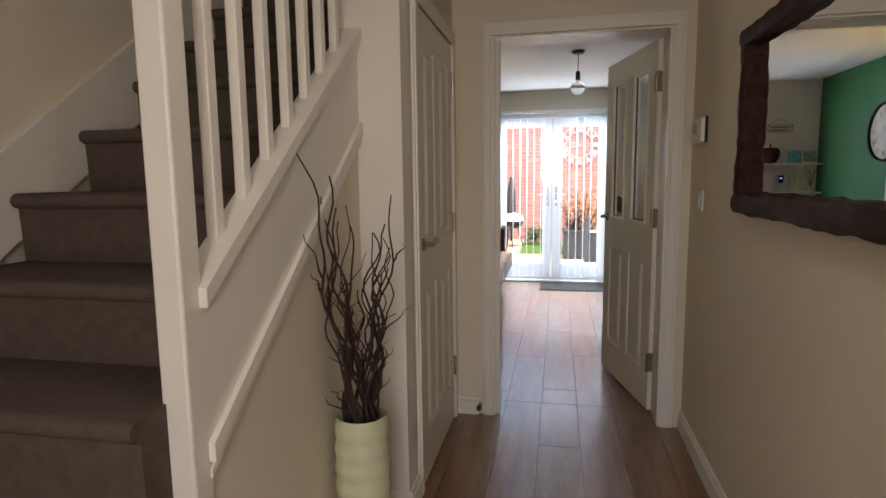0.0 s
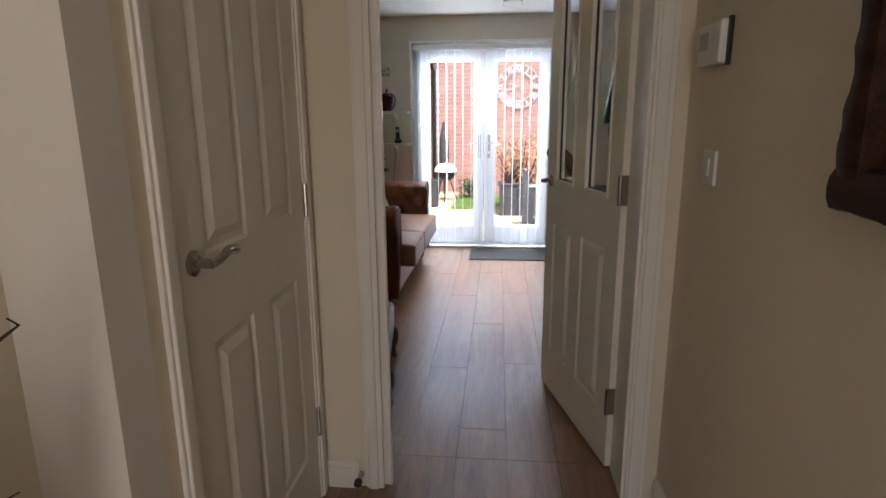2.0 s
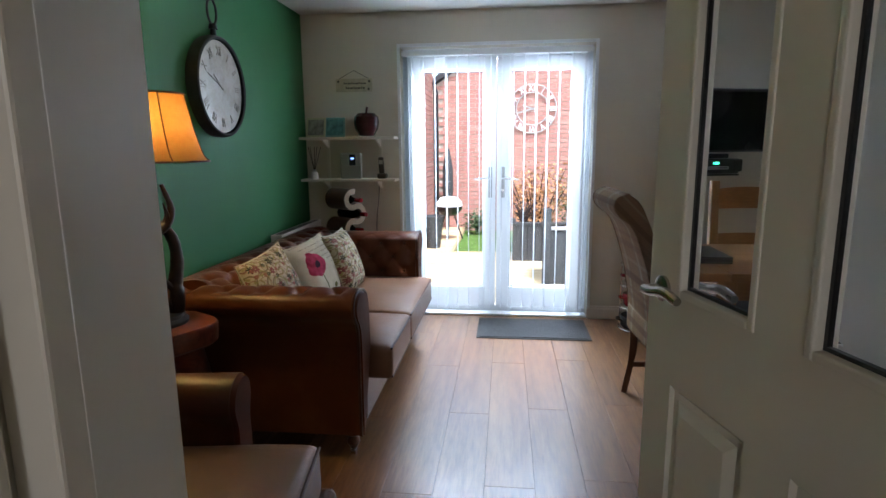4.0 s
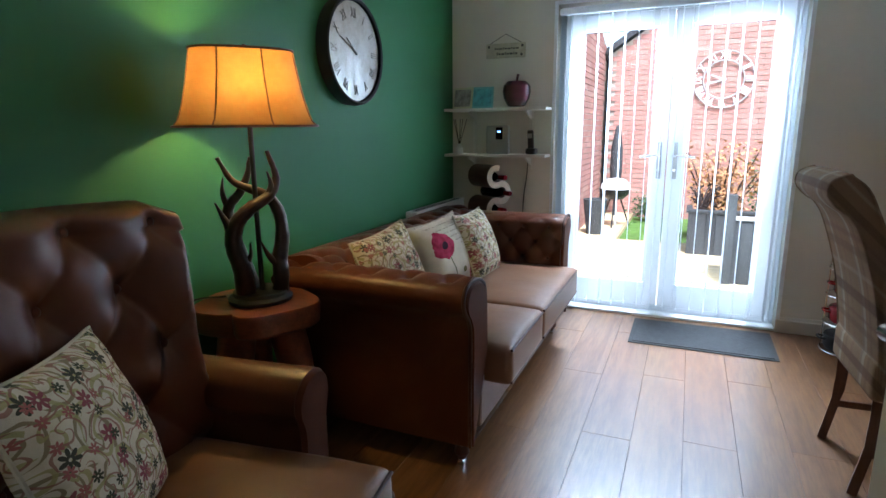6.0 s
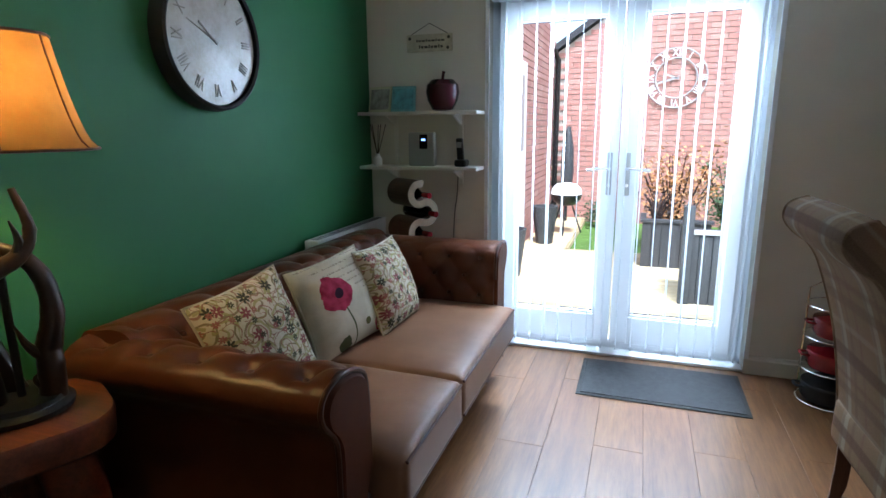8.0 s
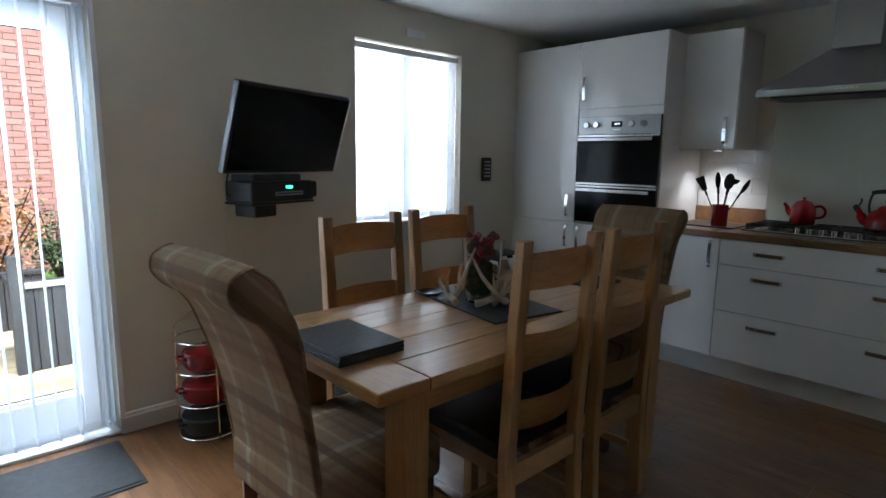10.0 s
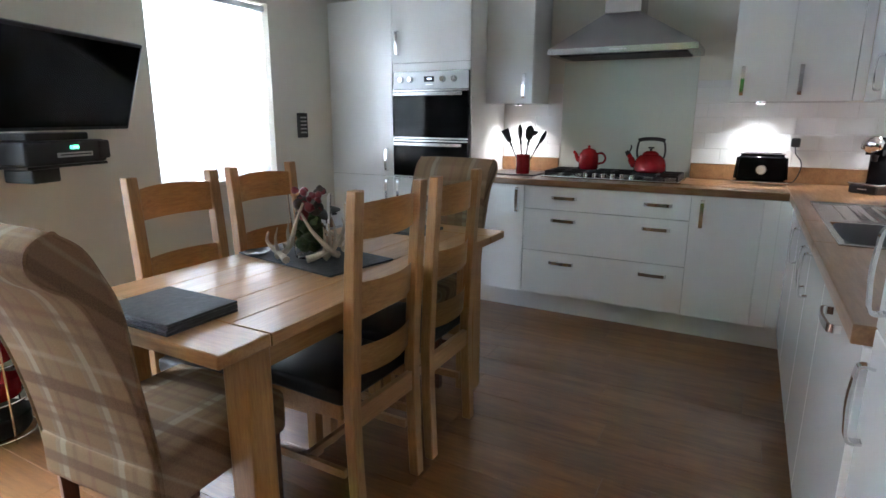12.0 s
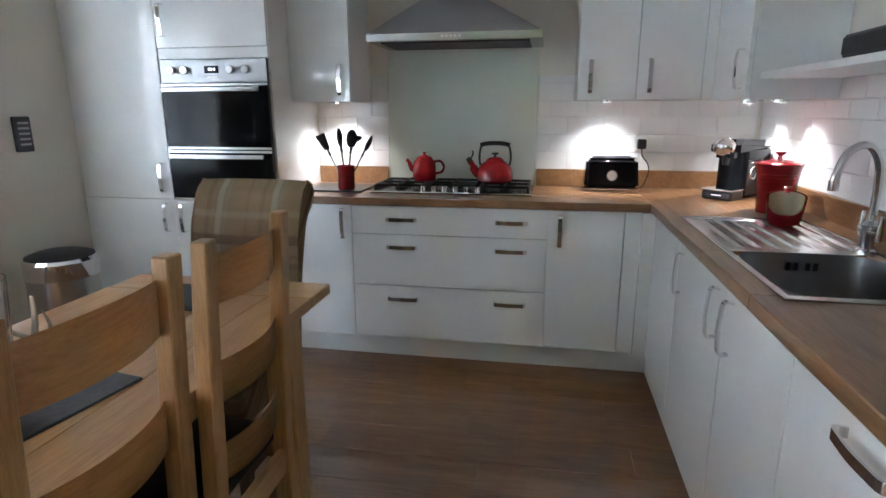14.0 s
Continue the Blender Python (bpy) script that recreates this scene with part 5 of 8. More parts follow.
part("faceplate", boxes(((-0.009, -0.043, -0.043), (0, 0.043, 0.043), 0.003)), M["cream_plastic"], sw)
part("rocker", boxes(((-0.013, -0.012, -0.022), (-0.008, 0.012, 0.022), 0.003)), M["cream_plastic"], sw)
ds = thing("door_stop", "small metal door stop on the skirting board", "door stop", pose(1.245, HY - 0.018, 0.06))
bm = bmesh.new()
rod(bm, (0, 0, 0), (0, -0.045, 0), 0.011, 0.007, 14)
part("stem", bm, M["nickel"], ds, "", True)
bm = bmesh.new()
rod(bm, (0, -0.045, 0), (0, -0.062, 0), 0.014, 0.013, 14)
part("tip", bm, M["rubber"], ds, "", True)

vase = thing("floor_vase", "tall pale green ribbed ceramic vase with curly willow", "vase", pose(1.058, 1.80, 0))
prof = [(0, 0), (0.070, 0.0), (0.078, 0.01)]
for k in range(1, 45):
    z = 0.53 * k / 44
    prof.append((0.080 + 0.003 * math.sin(z * 105) + 0.003 * math.sin(z * 6), 0.008 + z))
prof += [(0.076, 0.545), (0.070, 0.53), (0.070, 0.30), (0, 0.29)]
part("pot", lathe(bmesh.new(), prof, 44), M["vase"], vase, "", True)
rnd = random.Random(21)
for i in range(24):
    ang, lean = rnd.uniform(0, 2 * math.pi), rnd.uniform(0.02, 0.13)
    H = rnd.uniform(0.32, 0.68)
    if i < 3:
        ang, lean, H = (4.3, 4.6, 0.9)[i], (0.17, 0.13, 0.12)[i], (0.78, 0.72, 0.66)[i]
    pts, x, y, ph = [], 0.022 * math.cos(ang), 0.022 * math.sin(ang), rnd.uniform(0, 6)
    f1, f2 = rnd.uniform(5, 9), rnd.uniform(13, 20)
    n = 26
    for k in range(n + 1):
        s = k / n
        wob = 0.016 * math.sin(ph + f1 * s * 2.2) + 0.010 * math.sin(ph * 2 + f2 * s * 1.6) * s
        wob2 = 0.014 * math.cos(ph * 1.3 + f1 * s * 2.0) + 0.008 * math.sin(ph + f2 * s * 1.9) * s
        px, py = x + lean * math.cos(ang) * s ** 1.3 + wob, y + lean * math.sin(ang) * s ** 1.3 + wob2
        pts.append((max(px, -0.10), py, 0.32 + (H + 0.22) * s))
    bm = bmesh.new()
    r0 = rnd.uniform(0.0050, 0.0080)
    tube(bm, pts, [r0 * (1 - 0.72 * k / n) for k in range(n + 1)], 6)
    tw = part("willow_twig", bm, M["twig"], vase, "", True)
    for _ in range(2):
        j = rnd.randrange(8, n - 5)
        b0 = Vector(pts[j])
        d = Vector((rnd.uniform(-1, 1), rnd.uniform(-1, 1), rnd.uniform(0.6, 1.6))).normalized()
        L = rnd.uniform(0.06, 0.16)
        q = [b0 + d * L * t + Vector((0.010 * math.sin(9 * t + ph), 0.010 * math.cos(8 * t + ph), 0)) * t for t in (0, 0.2, 0.4, 0.6, 0.8, 1)]
        q = [(max(p.x, -0.102), p.y, p.z) for p in q]
        part("side_shoot", tube(bmesh.new(), q, [r0 * 0.5 * (1 - 0.7 * t) for t in (0, 0.2, 0.4, 0.6, 0.8, 1)], 5), M["twig"], tw, "", True)


# ---------------------------------------------------------------- upholstery
def tufting(P, Q, du, dv, depth, wide=0.040, crease=0.14):
    """Buttoned relief: buttons stand where P and Q are whole numbers of one parity; du and dv are metres per unit."""
    p0, q0 = math.floor(P), math.floor(Q)
    dip = 0.0
    for i in range(p0 - 1, p0 + 3):
        for j in range(q0 - 1, q0 + 3):
            if (i + j) % 2 == 0:
                d2 = (((P - i) * du) ** 2 + ((Q - j) * dv) ** 2) / wide ** 2
                if d2 < 9:
                    dip += 0.65 * math.exp(-d2) + 0.35 * math.exp(-d2 * 6)
    A, B = (P + Q) / 2, (P - Q) / 2
    fold = min(abs(A - round(A)), abs(B - round(B)))
    return 0.4 * depth - depth * dip - crease * depth * math.exp(-(fold / 0.07) ** 2)


def rolled(name, ctrl, L, place, material, parent, tuft=None, pitch=(0.16, 0.16), depth=0.03, nu=72, label="", plump=0.0, button=None, closed_ends=True, steps=15):
    """An upholstered roll: a smooth outline of (a, b) pairs pushed along its length L; tuft = (s0, s1) is the buttoned stretch of the outline's length."""
    pts = [(p.x, p.y) for p in curve_pts([(a, b, 0) for a, b in ctrl], steps)]
    acc = [0.0]
    for p, q in zip(pts, pts[1:]):
        acc.append(acc[-1] + math.hypot(q[0] - p[0], q[1] - p[1]))
    nrm = []
    for i in range(len(pts)):
        p, q = pts[max(0, i - 1)], pts[min(len(pts) - 1, i + 1)]
        d = math.hypot(q[0] - p[0], q[1] - p[1]) or 1
        nrm.append((-(q[1] - p[1]) / d, (q[0] - p[0]) / d))
    if sum(p[0] * q[1] - q[0] * p[1] for p, q in zip(pts, pts[1:] + pts[:1])) > 0:
        nrm = [(-a, -b) for a, b in nrm]
    bm = bmesh.new()
    grid, buttons = [], []
    nl = max(1, round(L / pitch[0]))
    for i in range(nu + 1):
        c = L * i / nu
        row = []
        for k, (a, b) in enumerate(pts):
            h = 0.0
            if tuft and tuft[0] <= acc[k] <= tuft[1]:
                p = c / L * nl
                q = (acc[k] - tuft[0]) / pitch[1]
                h = tufting(2 * p, 2 * q, L / nl / 2, pitch[1] / 2, depth, 0.044, 0.16)
                edge = min(1, (acc[k] - tuft[0]) / 0.12, (tuft[1] - acc[k]) / 0.03)
                h *= max(0, edge)
            h += plump * math.sin(math.pi * i / nu) ** 0.5 * 0.3
            row.append(bm.verts.new(place(a + nrm[k][0] * h, b + nrm[k][1] * h, c)))
        grid.append(row)
    for i in range(nu):
        for k in range(len(pts) - 1):
            bm.faces.new((grid[i][k], grid[i + 1][k], grid[i + 1][k + 1], grid[i][k + 1]))
    if closed_ends:
        bm.faces.new(grid[0])
        bm.faces.new(grid[-1][::-1])
    bmesh.ops.recalc_face_normals(bm, faces=bm.faces)
    ob = part(name, bm, material, parent, label, True, 75)
    if tuft and button:
        q = 0.0
        rows = 0
        while tuft[0] + rows * pitch[1] / 2 <= tuft[1] + 1e-6:
            s = tuft[0] + rows * pitch[1] / 2
            k = min(range(len(acc)), key=lambda j: abs(acc[j] - s))
            if 0.028 < s - tuft[0] and tuft[1] - s > 0.028:
                for j in range(nl + 1):
                    c = (j + (0.5 if rows % 2 else 0)) * L / nl
                    if 0.02 < c < L - 0.02:
                        o = bmesh.new()
                        bmesh.ops.create_uvsphere(o, u_segments=10, v_segments=6, radius=0.0105)
                        d0 = -0.60 * depth
                        P = place(pts[k][0] + nrm[k][0] * d0, pts[k][1] + nrm[k][1] * d0, c)
                        part("button", add_mesh(bmesh.new(), o, Matrix.Translation(P)), button, ob, "", True)
            rows += 1
    return ob


def puffy(bm, lo, hi, r, crown=0.02, n=14):
    """A seat cushion: rounded box with a crowned top."""
    o = bmesh.new()
    bmesh.ops.create_cube(o, size=1)
    size = [h - l for l, h in zip(lo, hi)]
    mid = [(h + l) / 2 for l, h in zip(lo, hi)]
    bmesh.ops.transform(o, matrix=Matrix.LocRotScale(mid, None, size), verts=o.verts)
    bmesh.ops.bevel(o, geom=o.edges[:], offset=r, segments=4, profile=0.6, affect='EDGES')
    bmesh.ops.subdivide_edges(o, edges=[e for e in o.edges if e.calc_length() > 0.1], cuts=n, use_grid_fill=True)
    for v in o.verts:
        u = (v.co.x - mid[0]) / size[0] * 2
        w = (v.co.y - mid[1]) / size[1] * 2
        k = max(0, 1 - u * u) * max(0, 1 - w * w)
        v.co.z += (crown if v.co.z > mid[2] else -crown * 0.2) * k ** 0.6 + 0.004 * noise.noise((v.co.x * 7, v.co.y * 7, 1.3))
    return add_mesh(bm, o)


sofa = thing("chesterfield_sofa", "two-seat brown leather chesterfield sofa with buttoned back and arms", "sofa", pose(0, 0, 0))
SX_B, SX_F, SYa, SYb = 0.27, 1.045, 4.905, 6.50
# arms: outline of (outward, up) with outward 0 at the outer face
arm = [(0.000, 0.11), (0.000, 0.30), (0.004, 0.52), (-0.012, 0.585), (-0.050, 0.630), (-0.062, 0.670), (-0.040, 0.704), (0.010, 0.718), (0.070, 0.714), (0.120, 0.694), (0.150, 0.660), (0.160, 0.56), (0.165, 0.44), (0.168, 0.30)]
arm = [(-a, b) for a, b in arm]
for nm, place in (("near_arm", lambda a, b, c: (SX_B + c, SYa - a, b)), ("far_arm", lambda a, b, c: (SX_B + c, SYb + 0.06 + a, b))):
    rolled(nm, arm, SX_F - SX_B - 0.0, place, M["leather"], sofa, (0.58 if nm == "near_arm" else 0.74, 1.24), (0.155, 0.19), 0.034, 90, button=M["leather_dark"])
    bm = bmesh.new()
    pl = [place(p.x, p.y, SX_F - SX_B + 0.004) for p in curve_pts([(a, b, 0) for a, b in arm[:-2]], 6)]
    tube(bm, pl, 0.007, 8)
    part("piping", bm, M["leather_dark"], sofa, "", True)
    for dx, rr in ((0.0, 0.0),):
        bm = bmesh.new()
        o = [place(p.x * 0.86 - 0.010, 0.12 + (p.y - 0.12) * 0.975, SX_F - SX_B + 0.016) for p in curve_pts([(a, b, 0) for a, b in arm[:-1]], 6)]
        o2 = [place(p.x * 0.96 - 0.003, 0.115 + (p.y - 0.115) * 0.995, SX_F - SX_B + 0.001) for p in curve_pts([(a, b, 0) for a, b in arm[:-1]], 6)]
        v1, v2 = [bm.verts.new(p) for p in o], [bm.verts.new(p) for p in o2]
        for k in range(len(v1) - 1):
            bm.faces.new((v1[k], v1[k + 1], v2[k + 1], v2[k]))
        bm.faces.new(v1)
        bmesh.ops.recalc_face_normals(bm, faces=bm.faces)
        part("arm_facing", bm, M["leather_facing"], sofa, "", True)
back = [(0.0, 0.11), (0.0, 0.40), (0.0, 0.58), (-0.035, 0.645), (-0.040, 0.695), (-0.01, 0.735), (0.05, 0.742), (0.12, 0.735), (0.19, 0.700), (0.225, 0.62), (0.245, 0.50), (0.26, 0.34)]
rolled("back", [(-a, b) for a, b in back], SYb - SYa + 0.0, lambda a, b, c: (SX_B - a, SYa + 0.03 + c, b), M["leather"], sofa, (0.66, 1.14), (0.155, 0.19), 0.036, 150, button=M["leather_dark"])
part("seat_base", boxes(((SX_B + 0.05, SYa + 0.14, 0.11), (SX_F - 0.005, SYb - 0.10, 0.30), 0.012)), M["leather_seat"], sofa, "tan leather front panel")
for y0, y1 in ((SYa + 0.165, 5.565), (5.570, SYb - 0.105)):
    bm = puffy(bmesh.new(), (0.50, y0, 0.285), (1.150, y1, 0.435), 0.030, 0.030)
    cu = part("seat_cushion", bm, M["leather_seat"], sofa, "pale tan leather seat cushion", True)
    bm = bmesh.new()
    for z in (0.424, 0.298):
        tube(bm, [(1.146, y0 + 0.012, z), (1.146, y1 - 0.012, z)], 0.0055, 8)
    part("piping", bm, M["leather_dark"], cu, "", True)
for x, y in ((1.00, 4.955), (1.00, 6.44), (0.34, 4.955), (0.34, 6.44)):
    lg = part("turned_foot", lathe(bmesh.new(), [(0, 0.112), (0.030, 0.112), (0.030, 0.095), (0.016, 0.085), (0.026, 0.070), (0.028, 0.055), (0.016, 0.035), (0.014, 0.030), (0, 0.030)], 20, (x, y, 0)), M["chair_leg"], sofa, "turned dark wood foot", True)
    bm = bmesh.new()
    rod(bm, (x - 0.010, y, 0.017), (x + 0.010, y, 0.017), 0.017, 0.017, 18)
    rod(bm, (x, y, 0.018), (x, y, 0.034), 0.006)
    part("castor", bm, M["chrome"], lg, "small metal castor", True)


def fabric_floral():
    """Cream tapestry: tufted red and dark green blooms among olive scrolling stems."""
    m, t, b = node_mat("woven floral cushion fabric", 0.9, 0, 0.15)
    v = coords(t, "Object", (1, 1, 0))
    def op(kind, a, c=None, d=None):
        n = t.nodes.new("ShaderNodeMath")
        n.operation = kind
        for s, q in zip(n.inputs, (a, c, d)):
            if isinstance(q, (int, float)):
                s.default_value = q
            elif q is not None:
                t.links.new(q, s)
        return n.outputs[0]
    def vec(kind, a, c):
        n = t.nodes.new("ShaderNodeVectorMath")
        n.operation = kind
        for s, q in zip(n.inputs, (a, c)):
            if isinstance(q, tuple):
                s.default_value = q
            else:
                t.links.new(q, s)
        return n.outputs[0]
    wn_ = N(t, "ShaderNodeTexNoise", Scale=19.0, Detail=1.0)
    t.links.new(v, wn_.inputs["Vector"])
    warped = vec('ADD', v, vec('MULTIPLY', vec('SUBTRACT', wn_.outputs["Color"], (0.5, 0.5, 0.5)), (0.036, 0.036, 0.0)))
    def blooms(scale, source):
        n = N(t, "ShaderNodeTexVoronoi", Scale=scale, Randomness=0.75)
        n.voronoi_dimensions = '2D'
        t.links.new(source, n.inputs["Vector"])
        d = t.nodes.new("ShaderNodeSeparateXYZ")
        t.links.new(vec('SUBTRACT', source, n.outputs["Position"]), d.inputs[0])
        col = t.nodes.new("ShaderNodeSeparateColor")
        t.links.new(n.outputs["Color"], col.inputs[0])
        ang = op('ARCTAN2', d.outputs[1], d.outputs[0])
        rad_ = op('SQRT', op('ADD', op('MULTIPLY', d.outputs[0], d.outputs[0]), op('MULTIPLY', d.outputs[1], d.outputs[1])))
        return ang, rad_, col.outputs[0], col.outputs[1]
    cream = ramp(t, noise_tex(t, v, 40, 3), [(0.3, (0.52, 0.46, 0.33)), (0.7, (0.63, 0.57, 0.43))])
    c = cream
    for sc, freq, col, wd in ((10.0, 210.0, (0.20, 0.155, 0.075), 0.80), (13.0, 170.0, (0.33, 0.30, 0.12), 0.72), (15.0, 260.0, (0.27, 0.12, 0.09), 0.90)):
        a, r, k, k2 = blooms(sc, warped)
        spiral = op('GREATER_THAN', op('SINE', op('ADD', op('MULTIPLY', r, freq), op('MULTIPLY', a, 2.0))), wd)
        c = mixc(t, op('MULTIPLY', spiral, 0.85), c, col)
    for sc, size, two in ((17.0, 0.019, ((0.24, 0.072, 0.080), (0.06, 0.06, 0.042))), (25.0, 0.011, ((0.06, 0.065, 0.04), (0.33, 0.12, 0.10)))):
        a, r, k, k2 = blooms(sc, v)
        lobe = op('ABSOLUTE', op('SINE', op('ADD', op('MULTIPLY', a, 3.5), op('MULTIPLY', k, 6.0))))
        edge = op('MULTIPLY', op('ADD', op('MULTIPLY', lobe, 0.7), 0.35), size)
        inside = op('MULTIPLY', op('LESS_THAN', r, edge), op('GREATER_THAN', k2, 0.42))
        eye_ = op('GREATER_THAN', r, size * 0.16)
        tone = mixc(t, op('GREATER_THAN', k, 0.5), two[0], two[1])
        c = mixc(t, op('MULTIPLY', inside, eye_), c, tone)
    t.links.new(c, b.inputs["Base Color"])
    bump(t, b, noise_tex(t, v, 480, 2), 0.5, 0.002)
    return m


def fabric_poppy():
    m, t, b = node_mat("cream cushion fabric with a poppy print", 0.9, 0, 0.15)
    v = coords(t, "Object", (1, 1, 1))
    sep = t.nodes.new("ShaderNodeSeparateXYZ")
    t.links.new(v, sep.inputs[0])
    def math_n(op, a, c=None):
        n = t.nodes.new("ShaderNodeMath")
        n.operation = op
        for s, q in zip(n.inputs, (a, c)):
            if q is None:
                continue
            if isinstance(q, (int, float)):
                s.default_value = q
            else:
                t.links.new(q, s)
        return n.outputs[0]
    def disc(cx, cy, r, wob=0.05, sc=14):
        n = noise_tex(t, v, sc, 3)
        d = math_n('SQRT', math_n('ADD', math_n('POWER', math_n('ABSOLUTE', math_n('SUBTRACT', sep.outputs[0], cx)), 2.0), math_n('POWER', math_n('ABSOLUTE', math_n('SUBTRACT', sep.outputs[1], cy)), 2.0)))
        d = math_n('ADD', d, math_n('MULTIPLY', math_n('SUBTRACT', n, 0.5), wob))
        return math_n('LESS_THAN', d, r)
    cream = ramp(t, noise_tex(t, v, 22, 4), [(0.3, (0.56, 0.50, 0.38)), (0.7, (0.66, 0.60, 0.47))])
    lines = math_n('MULTIPLY', math_n('GREATER_THAN', math_n('SINE', math_n('MULTIPLY', sep.outputs[1], 260.0)), 0.72), math_n('MULTIPLY', math_n('GREATER_THAN', noise_tex(t, coords(t, "Object", (60, 12, 1)), 3, 2), 0.48), math_n('GREATER_THAN', math_n('ADD', math_n('MULTIPLY', sep.outputs[0], 0.6), sep.outputs[1]), 0.085)))
    c = mixc(t, math_n('MULTIPLY', lines, 0.55), cream, (0.12, 0.10, 0.08))
    stem = math_n('LESS_THAN', math_n('ABSOLUTE', math_n('ADD', math_n('SUBTRACT', sep.outputs[0], -0.03), math_n('MULTIPLY', math_n('SINE', math_n('MULTIPLY', sep.outputs[1], 16.0)), 0.02))), 0.0035)
    stem = math_n('MULTIPLY', stem, math_n('LESS_THAN', sep.outputs[1], 0.03))
    c = mixc(t, stem, c, (0.09, 0.10, 0.04))
    c = mixc(t, disc(0.06, -0.10, 0.016, 0.02), c, (0.16, 0.14, 0.05))
    c = mixc(t, disc(-0.07, -0.14, 0.030, 0.07, 30), c, (0.10, 0.11, 0.05))
    c = mixc(t, disc(0.14, -0.13, 0.040, 0.05), c, (0.42, 0.05, 0.12))
    petal = ramp(t, noise_tex(t, v, 24, 4), [(0.3, (0.22, 0.012, 0.035)), (0.6, (0.46, 0.045, 0.105)), (0.8, (0.58, 0.12, 0.20))])
    c = mixc(t, disc(-0.045, 0.055, 0.072, 0.075), c, petal)
    c = mixc(t, disc(-0.035, 0.05, 0.018, 0.02), c, (0.05, 0.02, 0.04))
    t.links.new(c, b.inputs["Base Color"])
    bump(t, b, noise_tex(t, v, 480, 2), 0.5, 0.002)
    return m


M["floral"], M["poppy"] = fabric_floral(), fabric_poppy()


def scatter_cushion(m, material, label, w=0.42, thick=0.075):
    th = thing("scatter_cushion", label, "cushion", m)
    bm = bmesh.new()
    n = 26
    for s in (1, -1):
        def f(u, v, s=s):
            x, y = 2 * u - 1, 2 * v - 1
            pin = 1 - 0.075 * (1 - abs(x) ** 2) * abs(y) ** 3 * 1.0
            pin2 = 1 - 0.075 * (1 - abs(y) ** 2) * abs(x) ** 3
            z = thick * max(0, (1 - abs(x) ** 2.6) * (1 - abs(y) ** 2.6)) ** 0.55
            z += 0.006 * noise.noise((x * 3 + s, y * 3, 2.0)) * min(1, z * 40)
            return (x * w / 2 * pin2, y * w / 2 * pin, s * z)
        sheet(bm, n, n, f)
    bmesh.ops.remove_doubles(bm, verts=bm.verts, dist=1e-5)
    bmesh.ops.recalc_face_normals(bm, faces=bm.faces)
    part("cover", bm, material, th, "", True)
    bm = bmesh.new()
    edge = []
    for k in range(80):
        q = k / 20
        side, f = int(q), q - int(q)
        x, y = ((2 * f - 1, -1), (1, 2 * f - 1), (1 - 2 * f, 1), (-1, 1 - 2 * f))[side]
        edge.append((x * w / 2 * (1 - 0.075 * (1 - y * y) * abs(x) ** 3), y * w / 2 * (1 - 0.075 * (1 - x * x) * abs(y) ** 3), 0))
    part("piping", tube(bm, edge, 0.0045, 6, True), M["sign"], th, "", True)
    return th


def lean(x, y, z, yaw, tilt, spin=0):
    """A cushion pose: stands on an edge facing yaw (degrees from +x), leaning back by tilt."""
    return Matrix.Translation((x, y, z)) @ Matrix.Rotation(radians(yaw), 4, 'Z') @ Matrix.Rotation(radians(90 - tilt), 4, 'Y') @ Matrix.Rotation(radians(90 + spin), 4, 'Z')


scatter_cushion(lean(0.56, 5.265, 0.628, -10, 20, 8), M["floral"], "square floral tapestry cushion on the sofa", 0.37)
scatter_cushion(lean(0.595, 5.715, 0.605, -16, 18, 7), M["poppy"], "cream cushion with a red poppy print on the sofa", 0.375)
scatter_cushion(lean(0.685, 5.985, 0.621, -1, 21, 0), M["floral"], "floral tapestry cushion leaning in the sofa corner", 0.365)

# ---------------------------------------------------------------- armchair (faces its own +x)
ac = thing("armchair", "brown leather wing armchair with a buttoned back", "armchair", Matrix.Translation((0.87, 3.92, 0)) @ Matrix.Rotation(radians(8), 4, 'Z'))
W2 = 0.40
bm = bmesh.new()
nu, nv = 120, 120
def chair_back(u, v, front=True):
    y = (2 * u - 1)
    halfw = 0.352 + 0.05 * v ** 2 - 0.055 * math.sin(math.pi * min(1, v * 1.15)) ** 2 + 0.02 * (v > 0.9)
    z = 0.40 + 0.645 * v
    z -= 0.035 * max(0, abs(y) - 0.8) / 0.2 * v ** 6
    z += 0.018 * math.cos(math.pi * y / 2) * v
    x = -0.30 - 0.12 * v - 0.01 * v * v
    wing = 0.10 * abs(y) ** 3.5 * (0.4 + 0.6 * math.sin(math.pi * min(1, 0.15 + v * 0.85)))
    p, q = y * 3.75, v * 4.6 + 0.77
    h = tufting(p, q, 0.10, 0.14, 0.046, 0.062, 0.12) + 0.003 * noise.noise((p * 2, q * 2, 4.0))
    edge = min(1, (1 - abs(y)) / 0.10, (1 - v) / 0.06)
    roundoff = 0.075 * (1 - math.sqrt(max(0, 1 - (1 - max(0, min(1, edge))) ** 2)))
    return (x + wing + 0.055 + h * max(0, edge) - roundoff, y * halfw, z)
def chair_rear(u, v):
    y = (2 * u - 1)
    a = chair_back(u, v)
    e = min(1, (1 - abs(y)) / 0.2, (1 - v) / 0.1, 1)
    return (-0.30 - 0.12 * v - 0.01 * v * v + 0.10 * abs(y) ** 3.5 * 0.8 - 0.06 * max(0, e) ** 0.5 - 0.02, a[1], a[2])
sheet(bm, nu, nv, chair_back)
sheet(bm, 30, 30, chair_rear)
part("back", bm, M["leather"], ac, "", True, 80)
bm = bmesh.new()
